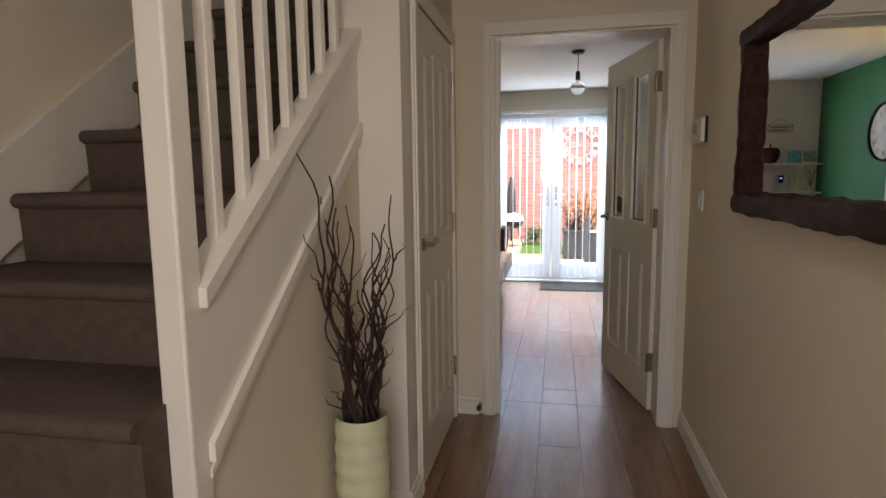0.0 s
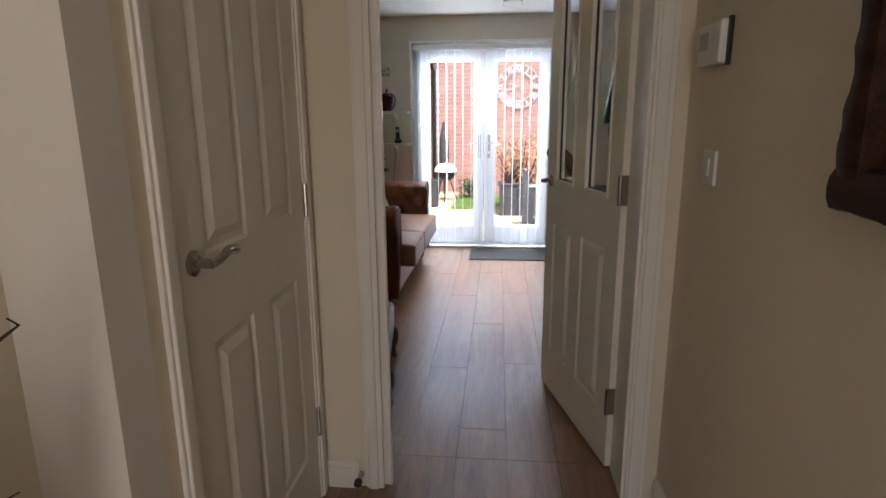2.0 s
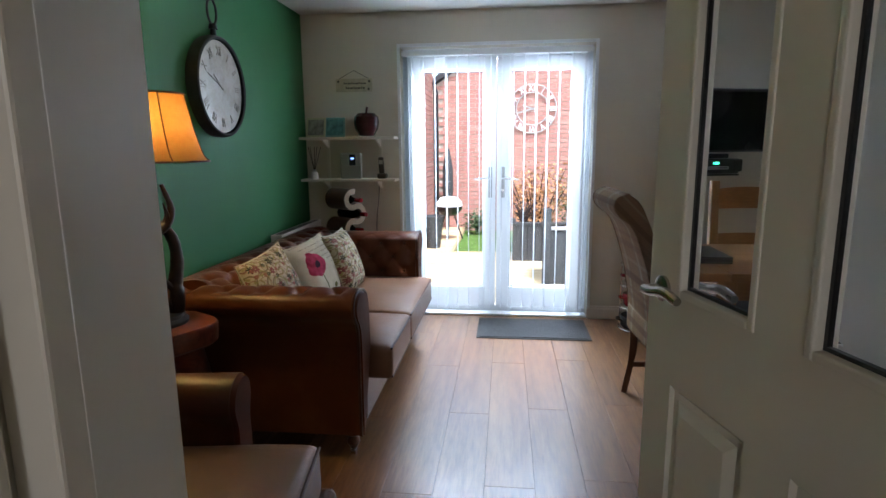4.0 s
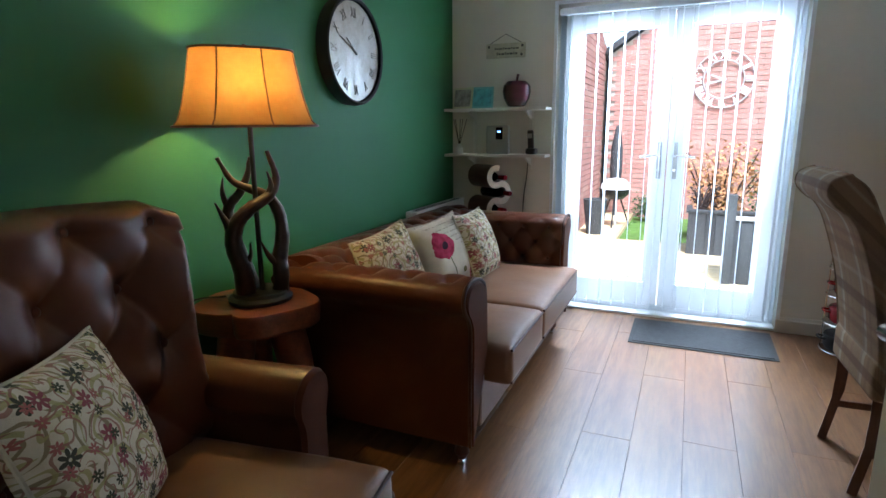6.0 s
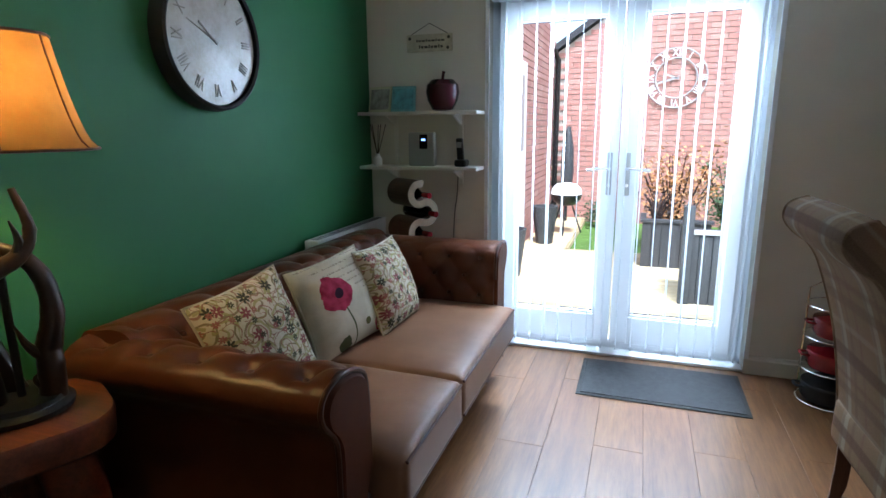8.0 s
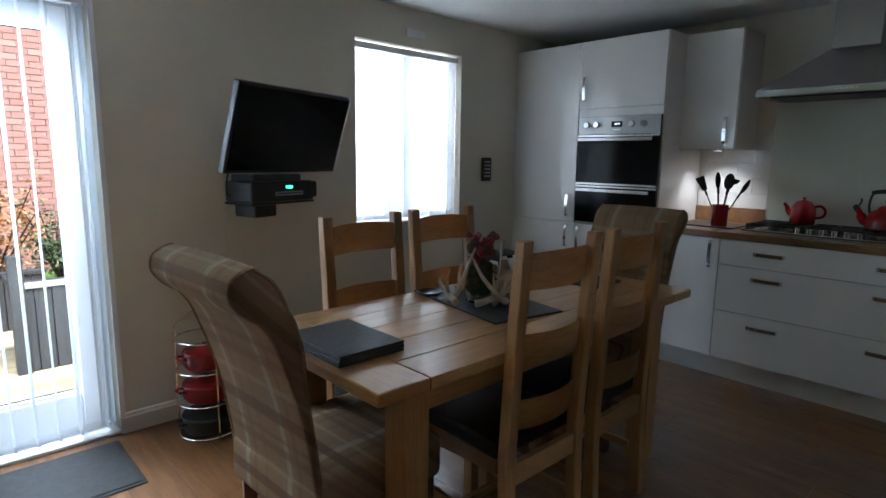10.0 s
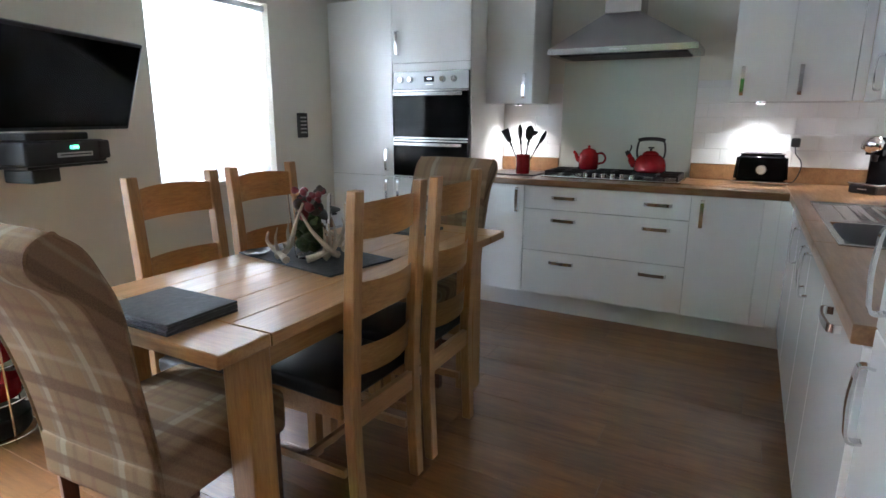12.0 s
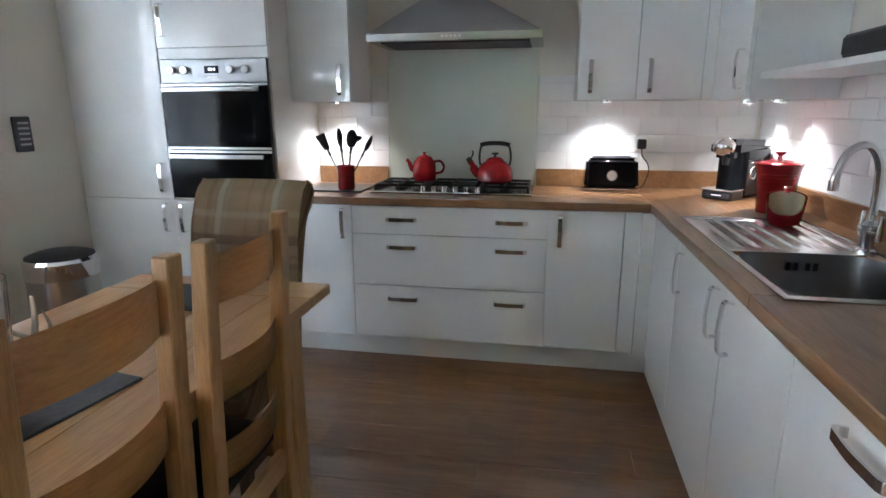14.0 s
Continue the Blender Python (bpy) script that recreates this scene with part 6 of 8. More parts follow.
ring = [chair_back(k / 40, 1.0) for k in range(41)]
ring2 = [chair_rear(k / 40, 1.0) for k in range(41)]
v1, v2 = [bm.verts.new(p) for p in ring], [bm.verts.new(p) for p in ring2]
for k in range(40):
    bm.faces.new((v1[k], v1[k + 1], v2[k + 1], v2[k]))
for u in (0.0, 1.0):
    s1, s2 = [bm.verts.new(chair_back(u, k / 30)) for k in range(31)], [bm.verts.new(chair_rear(u, k / 30)) for k in range(31)]
    for k in range(30):
        bm.faces.new((s1[k], s1[k + 1], s2[k + 1], s2[k]))
bmesh.ops.recalc_face_normals(bm, faces=bm.faces)
part("back_edge", bm, M["leather"], ac, "", True)
for i in range(-3, 4):
    for j in range(1, 6):
        if (i + j) % 2 == 0:
            p = chair_back((i / 3.75 + 1) / 2, (j - 0.77) / 4.6)
            o = bmesh.new()
            bmesh.ops.create_uvsphere(o, u_segments=10, v_segments=6, radius=0.012)
            part("button", add_mesh(bmesh.new(), o, Matrix.Translation((p[0] + 0.002, p[1], p[2])) @ Matrix.Diagonal((0.5, 1, 1, 1))), M["leather"], ac, "", True)
arm2 = [(0.0, 0.16), (0.0, 0.40), (0.0, 0.50), (-0.020, 0.555), (-0.012, 0.605), (0.030, 0.632), (0.085, 0.628), (0.125, 0.600), (0.135, 0.555), (0.115, 0.50), (0.115, 0.40), (0.115, 0.28)]
for s in (1, -1):
    place = (lambda a, b, c, s=s: (-0.40 + c, s * (0.405 + a), b))
    rolled("arm", [(-a, b) for a, b in arm2], 0.44, place, M["leather"], ac, None, nu=24)
    bm = bmesh.new()
    o = [place(-p.x * 0.9 - 0.006, 0.17 + (p.y - 0.17) * 0.98, 0.454) for p in curve_pts([(a, b, 0) for a, b in arm2], 6)]
    o2 = [place(-p.x, p.y, 0.438) for p in curve_pts([(a, b, 0) for a, b in arm2], 6)]
    v1, v2 = [bm.verts.new(p) for p in o], [bm.verts.new(p) for p in o2]
    for k in range(len(v1) - 1):
        bm.faces.new((v1[k], v1[k + 1], v2[k + 1], v2[k]))
    bm.faces.new(v1)
    bmesh.ops.recalc_face_normals(bm, faces=bm.faces)
    part("arm_facing", bm, M["leather_facing"], ac, "", True)
part("seat_base", boxes(((-0.34, -0.39, 0.16), (0.25, 0.39, 0.32), 0.02), ((0.24, -0.30, 0.16), (0.325, 0.30, 0.315), 0.03, 3)), M["leather"], ac)
bm = puffy(bmesh.new(), (-0.28, -0.285, 0.30), (0.285, 0.285, 0.455), 0.035, 0.03)
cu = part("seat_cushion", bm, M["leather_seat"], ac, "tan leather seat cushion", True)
bm = bmesh.new()
for z in (0.444, 0.312):
    tube(bm, [(0.281, -0.27, z), (0.281, 0.27, z)], 0.0055, 8)
part("piping", bm, M["leather_dark"], cu, "", True)
for x, y in ((0.285, 0.27), (0.285, -0.27), (-0.32, 0.33), (-0.32, -0.33)):
    bm = bmesh.new()
    d = 1 if x > 0 else -1
    tube(bm, curve_pts([(x, y, 0.17), (x + 0.03 * d, y, 0.12), (x + 0.02 * d, y, 0.06), (x + 0.03 * d, y, 0.012), (x + 0.05 * d, y, 0.004)], 4), [0.036] * 4 + [0.03] * 4 + [0.02] * 4 + [0.018] * 5, 10)
    part("cabriole_leg", bm, M["chair_leg"], ac, "dark wood cabriole leg", True)
scatter_cushion(Matrix.Translation((0.87, 3.92, 0)) @ Matrix.Rotation(radians(8), 4, 'Z') @ lean(-0.172, -0.09, 0.650, 25, 20, -3.6), M["floral"], "large floral tapestry cushion on the armchair", 0.38, 0.07)

# ---------------------------------------------------------------- side table and antler lamp
TX, TY, TZ = 0.352, 4.665, 0.645
st = thing("side_table", "red-brown live-edge hardwood slab side table", "side table", pose(TX, TY, 0))
bm = bmesh.new()
n = 64
def slab_r(a):
    return 0.196 + 0.014 * math.sin(2 * a + 0.8) + 0.010 * math.sin(5 * a) - 0.022 * math.exp(-((a - 4.9) / 0.10) ** 2)
for z0, z1, k0, k1 in ((0.565, 0.575, 0.93, 0.98), (0.575, 0.635, 0.98, 1.0), (0.635, 0.645, 1.0, 0.975)):
    for i in range(n):
        a, b = 2 * math.pi * i / n, 2 * math.pi * (i + 1) / n
        bm.faces.new([bm.verts.new((k * slab_r(q) * math.cos(q), k * slab_r(q) * math.sin(q), z)) for q, z, k in ((a, z0, k0), (b, z0, k0), (b, z1, k1), (a, z1, k1))])
for z, k in ((0.645, 0.975), (0.565, 0.93)):
    bm.faces.new([bm.verts.new((k * slab_r(2 * math.pi * i / n) * math.cos(2 * math.pi * i / n), k * slab_r(2 * math.pi * i / n) * math.sin(2 * math.pi * i / n), z)) for i in range(n)])
bmesh.ops.remove_doubles(bm, verts=bm.verts, dist=1e-5)
bmesh.ops.recalc_face_normals(bm, faces=bm.faces)
part("slab_top", bm, M["stool"], st, "", True)
for ang in (0.4, 2.5, 4.6):
    bm = bmesh.new()
    c, s = math.cos(ang), math.sin(ang)
    tube(bm, curve_pts([(0.09 * c, 0.09 * s, 0.57), (0.12 * c, 0.12 * s, 0.40), (0.10 * c, 0.10 * s, 0.22), (0.14 * c, 0.14 * s, 0.0)], 6), 0.062, 14)
    part("log_leg", bm, M["stool"], st, "", True)

lampo = thing("table_lamp", "antler table lamp with a glowing amber parchment shade", "table lamp", pose(TX + 0.0, TY + 0.02, TZ))
part("base", lathe(bmesh.new(), [(0, 0), (0.106, 0), (0.108, 0.012), (0.100, 0.020), (0.093, 0.022), (0.090, 0.034), (0, 0.036)], 40), M["iron"], lampo, "round black base", True)
bm = bmesh.new()
rod(bm, (0.01, 0, 0.03), (0.01, 0, 0.66), 0.0085, 0.0085, 12)
part("stem", bm, M["iron"], lampo, "black metal stem", True)
def antler(parent, main, r0, tines):
    bm = bmesh.new()
    p = curve_pts(main, 7)
    nn = len(p) - 1
    tube(bm, p, [r0 * (1 - 0.78 * (k / nn) ** 1.4) + 0.0025 * noise.noise((k * 0.7, r0 * 90, 1)) for k in range(nn + 1)], 10)
    ob = part("antler", bm, M["bronze"], parent, "dark bronze antler", True)
    for tn, r in tines:
        q = curve_pts(tn, 6)
        m2 = len(q) - 1
        part("tine", tube(bmesh.new(), q, [r * (1 - 0.85 * (k / m2) ** 1.2) for k in range(m2 + 1)], 9), M["bronze"], ob, "", True)
E1 = Vector((0.66, -0.75, 0)).normalized()   # across the lamp as the room sees it
def lp(a, b, z):
    v = Vector((0.66, 0.75, 0)).normalized()
    d = Vector((-0.75, 0.66, 0))
    return tuple(v * a * 0.88 + d * b + Vector((0, 0, z)))
antler(lampo, [lp(-0.055, -0.02, 0.02), lp(-0.062, -0.03, 0.12), lp(-0.085, -0.03, 0.20), lp(-0.075, -0.035, 0.27), lp(-0.02, -0.05, 0.325), lp(0.055, -0.04, 0.365), lp(0.085, -0.03, 0.42), lp(0.060, -0.02, 0.51)], 0.034,
       [([lp(-0.080, -0.03, 0.24), lp(-0.110, -0.04, 0.29), lp(-0.140, -0.05, 0.35)], 0.017), ([lp(0.05, -0.04, 0.36), lp(0.062, -0.045, 0.40), lp(0.050, -0.05, 0.445)], 0.014), ([lp(-0.045, -0.03, 0.14), lp(-0.03, -0.045, 0.17), lp(-0.028, -0.05, 0.21)], 0.012)])
antler(lampo, [lp(0.075, -0.01, 0.02), lp(0.082, -0.02, 0.10), lp(0.082, -0.01, 0.14), lp(0.100, 0.0, 0.22), lp(0.092, 0.0, 0.30), lp(0.055, 0.0, 0.355), lp(-0.01, 0.01, 0.385), lp(-0.07, 0.02, 0.415), lp(-0.115, 0.02, 0.49)], 0.030,
       [([lp(0.075, -0.02, 0.12), lp(0.04, -0.02, 0.155), lp(0.015, -0.01, 0.205)], 0.015), ([lp(0.06, -0.02, 0.05), lp(0.045, -0.03, 0.075), lp(0.05, -0.035, 0.09)], 0.010)])
antler(lampo, [lp(-0.01, 0.05, 0.02), lp(-0.05, 0.05, 0.14), lp(-0.085, 0.045, 0.25), lp(-0.088, 0.04, 0.32), lp(-0.045, 0.03, 0.37), lp(-0.012, 0.02, 0.43), lp(0.0, 0.01, 0.49)], 0.026,
       [([lp(-0.088, 0.04, 0.32), lp(-0.105, 0.035, 0.37), lp(-0.100, 0.03, 0.425)], 0.013)])


def shade_material():
    m, t, b = node_mat("amber parchment lampshade", 0.7)
    v = coords(t)
    c = ramp(t, noise_tex(t, v, 11, 5, 0.6), [(0.3, (0.60, 0.36, 0.12)), (0.7, (0.72, 0.49, 0.20))])
    t.links.new(c, b.inputs["Base Color"])
    tr = t.nodes.new("ShaderNodeBsdfTranslucent")
    t.links.new(mixc(t, 1.0, c, (0.215, 0.16, 0.105), 'MULTIPLY'), tr.inputs[0])
    mx = t.nodes.new("ShaderNodeMixShader")
    mx.inputs[0].default_value = 0.72
    t.links.new(b.outputs[0], mx.inputs[1])
    t.links.new(tr.outputs[0], mx.inputs[2])
    t.links.new(mx.outputs[0], t.nodes["Material Output"].inputs[0])
    return m


M["shade"] = shade_material()
bm = bmesh.new()
def shade_fn(u, v):
    a = 2 * math.pi * u
    r = 0.226 - 0.062 * v ** 0.55 - 0.005 * v
    c, s = math.cos(a), math.sin(a)
    q = (abs(c) ** 2.6 + abs(s) ** 2.6) ** (-1 / 2.6)
    p = lp(r * q * c / 0.88, 0.62 * r * q * s, 0.590 + 0.236 * v + 0.012 * (1 - c * c) * 0)
    return p
sheet(bm, 64, 14, shade_fn)
bmesh.ops.remove_doubles(bm, verts=bm.verts, dist=1e-5)
shd = part("shade", bm, M["shade"], lampo, "flared amber parchment shade", True)
for v in (0.0, 1.0):
    part("shade_rim", tube(bmesh.new(), [shade_fn(k / 64, v) for k in range(64)], 0.0035, 6, True), M["chair_leg"], shd, "", True)
for k in range(8):
    part("seam", tube(bmesh.new(), [shade_fn((k + 0.36) / 8, j / 12) for j in range(13)], 0.0024, 5), M["chair_leg"], shd, "", True)
o = bmesh.new()
bmesh.ops.create_uvsphere(o, u_segments=16, v_segments=10, radius=0.03)
part("bulb", add_mesh(bmesh.new(), o, Matrix.Translation((0.01, 0, 0.71))), emitter("warm bulb", (1.0, 0.76, 0.42), 6.0), lampo, "warm lit bulb", True)
rod(bm := bmesh.new(), (0.01, 0, 0.82), (0.01, 0, 0.845), 0.008, 0.006)
part("finial", bm, M["bronze"], lampo)
lamp("table_lamp_light", 'POINT', pose(TX + 0.01, TY + 0.02, TZ + 0.715), 16.2, (1.0, 0.64, 0.18), 0.035)
bm = bmesh.new()
tube(bm, curve_pts([(TX - 0.11, TY - 0.03, TZ + 0.012), (TX - 0.18, TY - 0.10, TZ + 0.010), (TX - 0.215, TY - 0.17, TZ - 0.02), (TX - 0.225, TY - 0.19, TZ - 0.12), (TX - 0.23, TY - 0.19, 0.3), (TX - 0.22, TY - 0.17, 0.01)], 6), 0.0035, 6)
mesh_thing("lamp_cable", bm, M["black"], "black lamp cable trailing off the side table", "cable", smooth=True)

# ---------------------------------------------------------------- wall clock, radiator, shelves
ck = thing("wall_clock", "large black-rimmed pocket-watch wall clock on the green wall", "wall clock", pose(XG, 5.645, 1.588))
R = 0.248
part("rim", add_mesh(bmesh.new(), lathe(bmesh.new(), [(R - 0.022, 0.0), (R, 0.0), (R + 0.004, 0.03), (R, 0.060), (R - 0.008, 0.066), (R - 0.018, 0.060)], 56), Matrix.Rotation(radians(90), 4, 'Y')), M["iron"], ck, "black metal rim", True)
def clock_face():
    m, t, b = node_mat("aged ivory clock face", 0.5)
    v = coords(t)
    t.links.new(ramp(t, noise_tex(t, v, 10, 5, 0.7), [(0.3, (0.38, 0.33, 0.25)), (0.6, (0.52, 0.49, 0.43))]), b.inputs["Base Color"])
    b.inputs["Coat Weight"].default_value, b.inputs["Coat Roughness"].default_value = 0.7, 0.02
    return m
fc = part("face", add_mesh(bmesh.new(), lathe(bmesh.new(), [(0, 0.046), (R - 0.02, 0.046), (R - 0.02, 0.001), (0, 0.001)], 48), Matrix.Rotation(radians(90), 4, 'Y')), clock_face(), ck, "aged ivory dial")


def text_mesh(text, size, extrude=0.001):
    cu = bpy.data.curves.new("txt", 'FONT')
    cu.body, cu.size, cu.align_x, cu.align_y, cu.extrude = text, size, 'CENTER', 'CENTER', extrude
    ob = bpy.data.objects.new("txt", cu)
    scene.collection.objects.link(ob)
    me = bpy.data.meshes.new_from_object(ob.evaluated_get(bpy.context.evaluated_depsgraph_get()))
    bpy.data.objects.remove(ob)
    bm = bmesh.new()
    bm.from_mesh(me)
    bpy.data.meshes.remove(me)
    return bm


ROMAN = ("XII", "I", "II", "III", "IIII", "V", "VI", "VII", "VIII", "IX", "X", "XI")
face_m = Matrix(((0, 0, 1, 0), (1, 0, 0, 0), (0, 1, 0, 0), (0, 0, 0, 1)))
for k, txt in enumerate(ROMAN):
    a = radians(-30 * k)
    bm = add_mesh(bmesh.new(), text_mesh(txt, 0.052), Matrix.Translation((0.048, 0, 0)) @ face_m @ Matrix.Rotation(a, 4, 'Z') @ Matrix.Translation((0, 0.174, 0)) @ Matrix.Diagonal((0.75, 1.25, 1, 1)))
    part("numeral", bm, M["faded"], fc, "")
for a, L, w in ((radians(52), 0.09, 0.003), (radians(66), 0.14, 0.002)):
    bm = add_mesh(bmesh.new(), boxes(((-w, -0.02, 0), (w, L, 0.002))), Matrix.Translation((0.050, 0, 0)) @ face_m @ Matrix.Rotation(a, 4, 'Z'))
    part("clock_hand", bm, M["faded"], fc)
bm = bmesh.new()
rod(bm, (0.028, 0, R), (0.028, 0, R + 0.05), 0.016, 0.012)
rod(bm, (0.028, 0, R + 0.035), (0.028, 0, R + 0.06), 0.022, 0.018, 16)
part("crown", bm, M["iron"], ck, "", True)
part("bow_ring", tube(bmesh.new(), [(0.028, 0.045 * math.sin(2 * math.pi * k / 32), R + 0.118 + 0.062 * math.cos(2 * math.pi * k / 32)) for k in range(32)], 0.006, 8, True), M["iron"], ck, "", True)

rad = thing("radiator", "white panel radiator under the shelves on the green wall", "radiator", pose(XG, 6.18, 0.16))
part("panel", boxes(((0.035, 0, 0.02), (0.047, 0.78, 0.57), 0.004), ((0.085, 0, 0.02), (0.097, 0.78, 0.57), 0.004)), M["radiator"], rad)
part("top_grille", boxes(((0.030, 0.0, 0.572), (0.102, 0.78, 0.580), 0.002)), M["radiator"], rad)
for k in range(30):
    part("grille_slot", boxes(((0.045, 0.03 + 0.0245 * k, 0.5795), (0.088, 0.040 + 0.0245 * k, 0.5812))), M["iron"], rad)
part("side_cover", boxes(((0.030, -0.006, 0.03), (0.102, 0.0, 0.58), 0.002)), M["radiator"], rad)
part("bleed_valve", boxes(((0.055, -0.012, 0.53), (0.077, -0.006, 0.55), 0.003)), M["nickel"], rad)
bm = bmesh.new()
for y in (0.1, 0.68):
    box(bm, (0.0, y, 0.1), (0.035, y + 0.03, 0.5))
rod(bm, (0.06, 0.02, -0.155), (0.06, 0.02, 0.03), 0.008)
part("bracket", bm, M["radiator"], rad)

for z, nm in ((1.352, "upper"), (1.050, "lower")):
    sh = thing("wall_shelf", "white wall shelf on metal brackets beside the french doors", "shelf", pose(0, 0, z), "shelves beside the french doors")
    part("board", boxes(((XG + 0.004, YW - 0.165, -0.014), (0.835, YW - 0.001, 0.004), 0.002)), M["trim"], sh)
    for x in (0.30, 0.70):
        bm = bmesh.new()
        extrude_profile(bm, [(YW - 0.001, -0.014), (YW - 0.14, -0.014), (YW - 0.14, -0.022), (YW - 0.012, -0.070), (YW - 0.001, -0.070)], 'x', x - 0.006, x + 0.006)
        part("bracket", bm, M["trim"], sh)
for x in (0.30, 0.70):
    mesh_thing("shelf_upright", boxes(((x - 0.012, YW - 0.011, 0.95), (x + 0.012, YW - 0.001, 1.34), 0.001)), M["trim"], "white slotted shelf upright on the wall", "shelf upright")

ap = thing("ceramic_apple", "glossy plum ceramic apple on the wall shelf", "ornament", pose(0.62, YW - 0.09, 1.356) @ Matrix.Diagonal((1.03, 0.95, 1.28, 1)))
part("body", lathe(bmesh.new(), [(0, 0.010), (0.03, 0.0), (0.055, 0.006), (0.082, 0.045), (0.090, 0.080), (0.084, 0.110), (0.060, 0.130), (0.030, 0.126), (0, 0.116)], 36), M["plum"], ap, "", True)
part("stalk", tube(bmesh.new(), curve_pts([(0, 0, 0.112), (0.002, 0, 0.140), (0.008, 0, 0.165)], 4), [0.008] * 8 + [0.010], 8), M["plum"], ap, "", True)
for x0, x1, ang, col, lab in ((0.165, 0.315, -14, (0.42, 0.50, 0.47), "small glass photo frame with a pale landscape print"), (0.315, 0.455, 4, (0.16, 0.42, 0.46), "small glass photo frame with a turquoise print")):
    pf = thing("photo_frame", lab, "photo frame", Matrix.Translation(((x0 + x1) / 2, YW - 0.10, 1.356)) @ Matrix.Rotation(radians(ang), 4, 'Z') @ Matrix.Rotation(radians(-9), 4, 'X') @ Matrix.Diagonal((1.06, 1, 1.2, 1)), "frames on the shelf")
    h = (x1 - x0) / 2
    part("glass_plate", boxes(((-h, -0.004, 0), (h, 0.004, 0.118), 0.002)), M["vase"] if ang < 0 else plain("turquoise print", col, 0.3, var=0.25, scale=20), pf)
    part("print", boxes(((-h + 0.012, -0.0052, 0.012), (h - 0.012, -0.0038, 0.106))), plain("landscape print" if ang < 0 else "sea print", (0.33, 0.34, 0.30) if ang < 0 else (0.12, 0.36, 0.42), 0.25, var=0.6, scale=24), pf)
rt = thing("router", "silver grey internet hub standing on the lower shelf", "router", pose(0.495, YW - 0.085, 1.054) @ Matrix.Diagonal((1.08, 1, 1.14, 1)))
part("case", boxes(((-0.072, -0.025, 0), (0.072, 0.025, 0.165), 0.008)), M["silver_plastic"], rt)
part("front_panel", boxes(((-0.045, -0.0275, 0.0), (0.072, -0.0245, 0.085), 0.002)), M["silver_plastic"], rt)
part("dark_window", boxes(((-0.008, -0.028, 0.085), (0.036, -0.0245, 0.155), 0.002)), M["black_gloss"], rt)
part("status_light", boxes(((0.004, -0.0285, 0.125), (0.024, -0.0279, 0.134))), emitter("blue status light", (0.25, 0.45, 1.0), 2.0), rt)
ph = thing("cordless_phone", "black cordless telephone in its charging cradle", "telephone", pose(0.725, YW - 0.085, 1.054))
part("cradle", boxes(((-0.032, -0.04, 0), (0.036, 0.04, 0.040), 0.012)), M["black"], ph)
bm = boxes(((-0.020, -0.012, 0.02), (0.020, 0.012, 0.160), 0.008))
bmesh.ops.transform(bm, matrix=Matrix.Rotation(radians(12), 4, 'X'), verts=bm.verts)
hs = part("handset", bm, M["black"], ph, "", True)
part("screen", boxes(((-0.014, -0.045, 0.105), (0.014, -0.043, 0.135))), M["silver_plastic"], hs)
df = thing("reed_diffuser", "glass reed diffuser with dark reeds on the shelf", "diffuser", pose(0.215, YW - 0.09, 1.054))
part("bottle", lathe(bmesh.new(), [(0, 0), (0.026, 0), (0.026, 0.04), (0.012, 0.055), (0.012, 0.068), (0, 0.068)], 20), M["cream_plastic"], df, "", True)
for dx, dy in ((-0.045, 0.01), (-0.02, -0.02), (0.0, 0.02), (0.03, -0.01), (0.05, 0.015)):
    rod(bm := bmesh.new(), (0, 0, 0.05), (dx, dy, 0.235), 0.0022)
    part("reed", bm, M["twig"], df)
sg = thing("hanging_sign", "weathered ivory wooden wall sign hung on a cord", "wall sign", pose(0.516, YW - 0.009, 1.735))
part("board", boxes(((-0.135, -0.006, -0.053), (0.135, 0.006, 0.040), 0.003)), M["sign"], sg)
part("cord", tube(bmesh.new(), [(-0.115, -0.002, 0.036), (0, 0.002, 0.098), (0.115, -0.002, 0.036)], 0.002, 6), M["twig"], sg)
for z, x0, x1, hh in ((0.005, -0.075, 0.080, 0.010), (-0.028, -0.060, 0.070, 0.013)):
    x = x0
    k = 0
    while x < x1:
        w = 0.008 + 0.006 * ((k * 7) % 3)
        part("lettering_bar", boxes(((x, -0.0072, z - hh * 0.5), (x + w, -0.0058, z + hh * (0.5 if k % 3 else 0.9)))), M["ink"], sg)
        x += w + 0.005
        k += 1
for x, z in ((-0.115, 0.02), (0.115, 0.02), (0.11, -0.035)):
    o = bmesh.new()
    bmesh.ops.create_uvsphere(o, u_segments=8, v_segments=5, radius=0.010)
    part("painted_flower", add_mesh(bmesh.new(), o, Matrix.Translation((x, -0.0055, z)) @ Matrix.Diagonal((1, 0.15, 1, 1))), M["ink"], sg)

# wine rack: a carved serpentine of dark wood with a pale cut face, bottles lying in its bays
wr = thing("wine_rack", "carved serpentine wooden wine rack holding bottles behind the sofa", "wine rack", Matrix.Translation((0.555, 6.74, 0)) @ Matrix.Rotation(radians(-34), 4, 'Z'))
WINE_BAYS = [((0.022 if k % 2 else -0.022), 0.075 + 0.105 * k) for k in range(9)]   # bottle centres, left and right in turn
_reach = math.hypot(0.044, 0.105) / 2


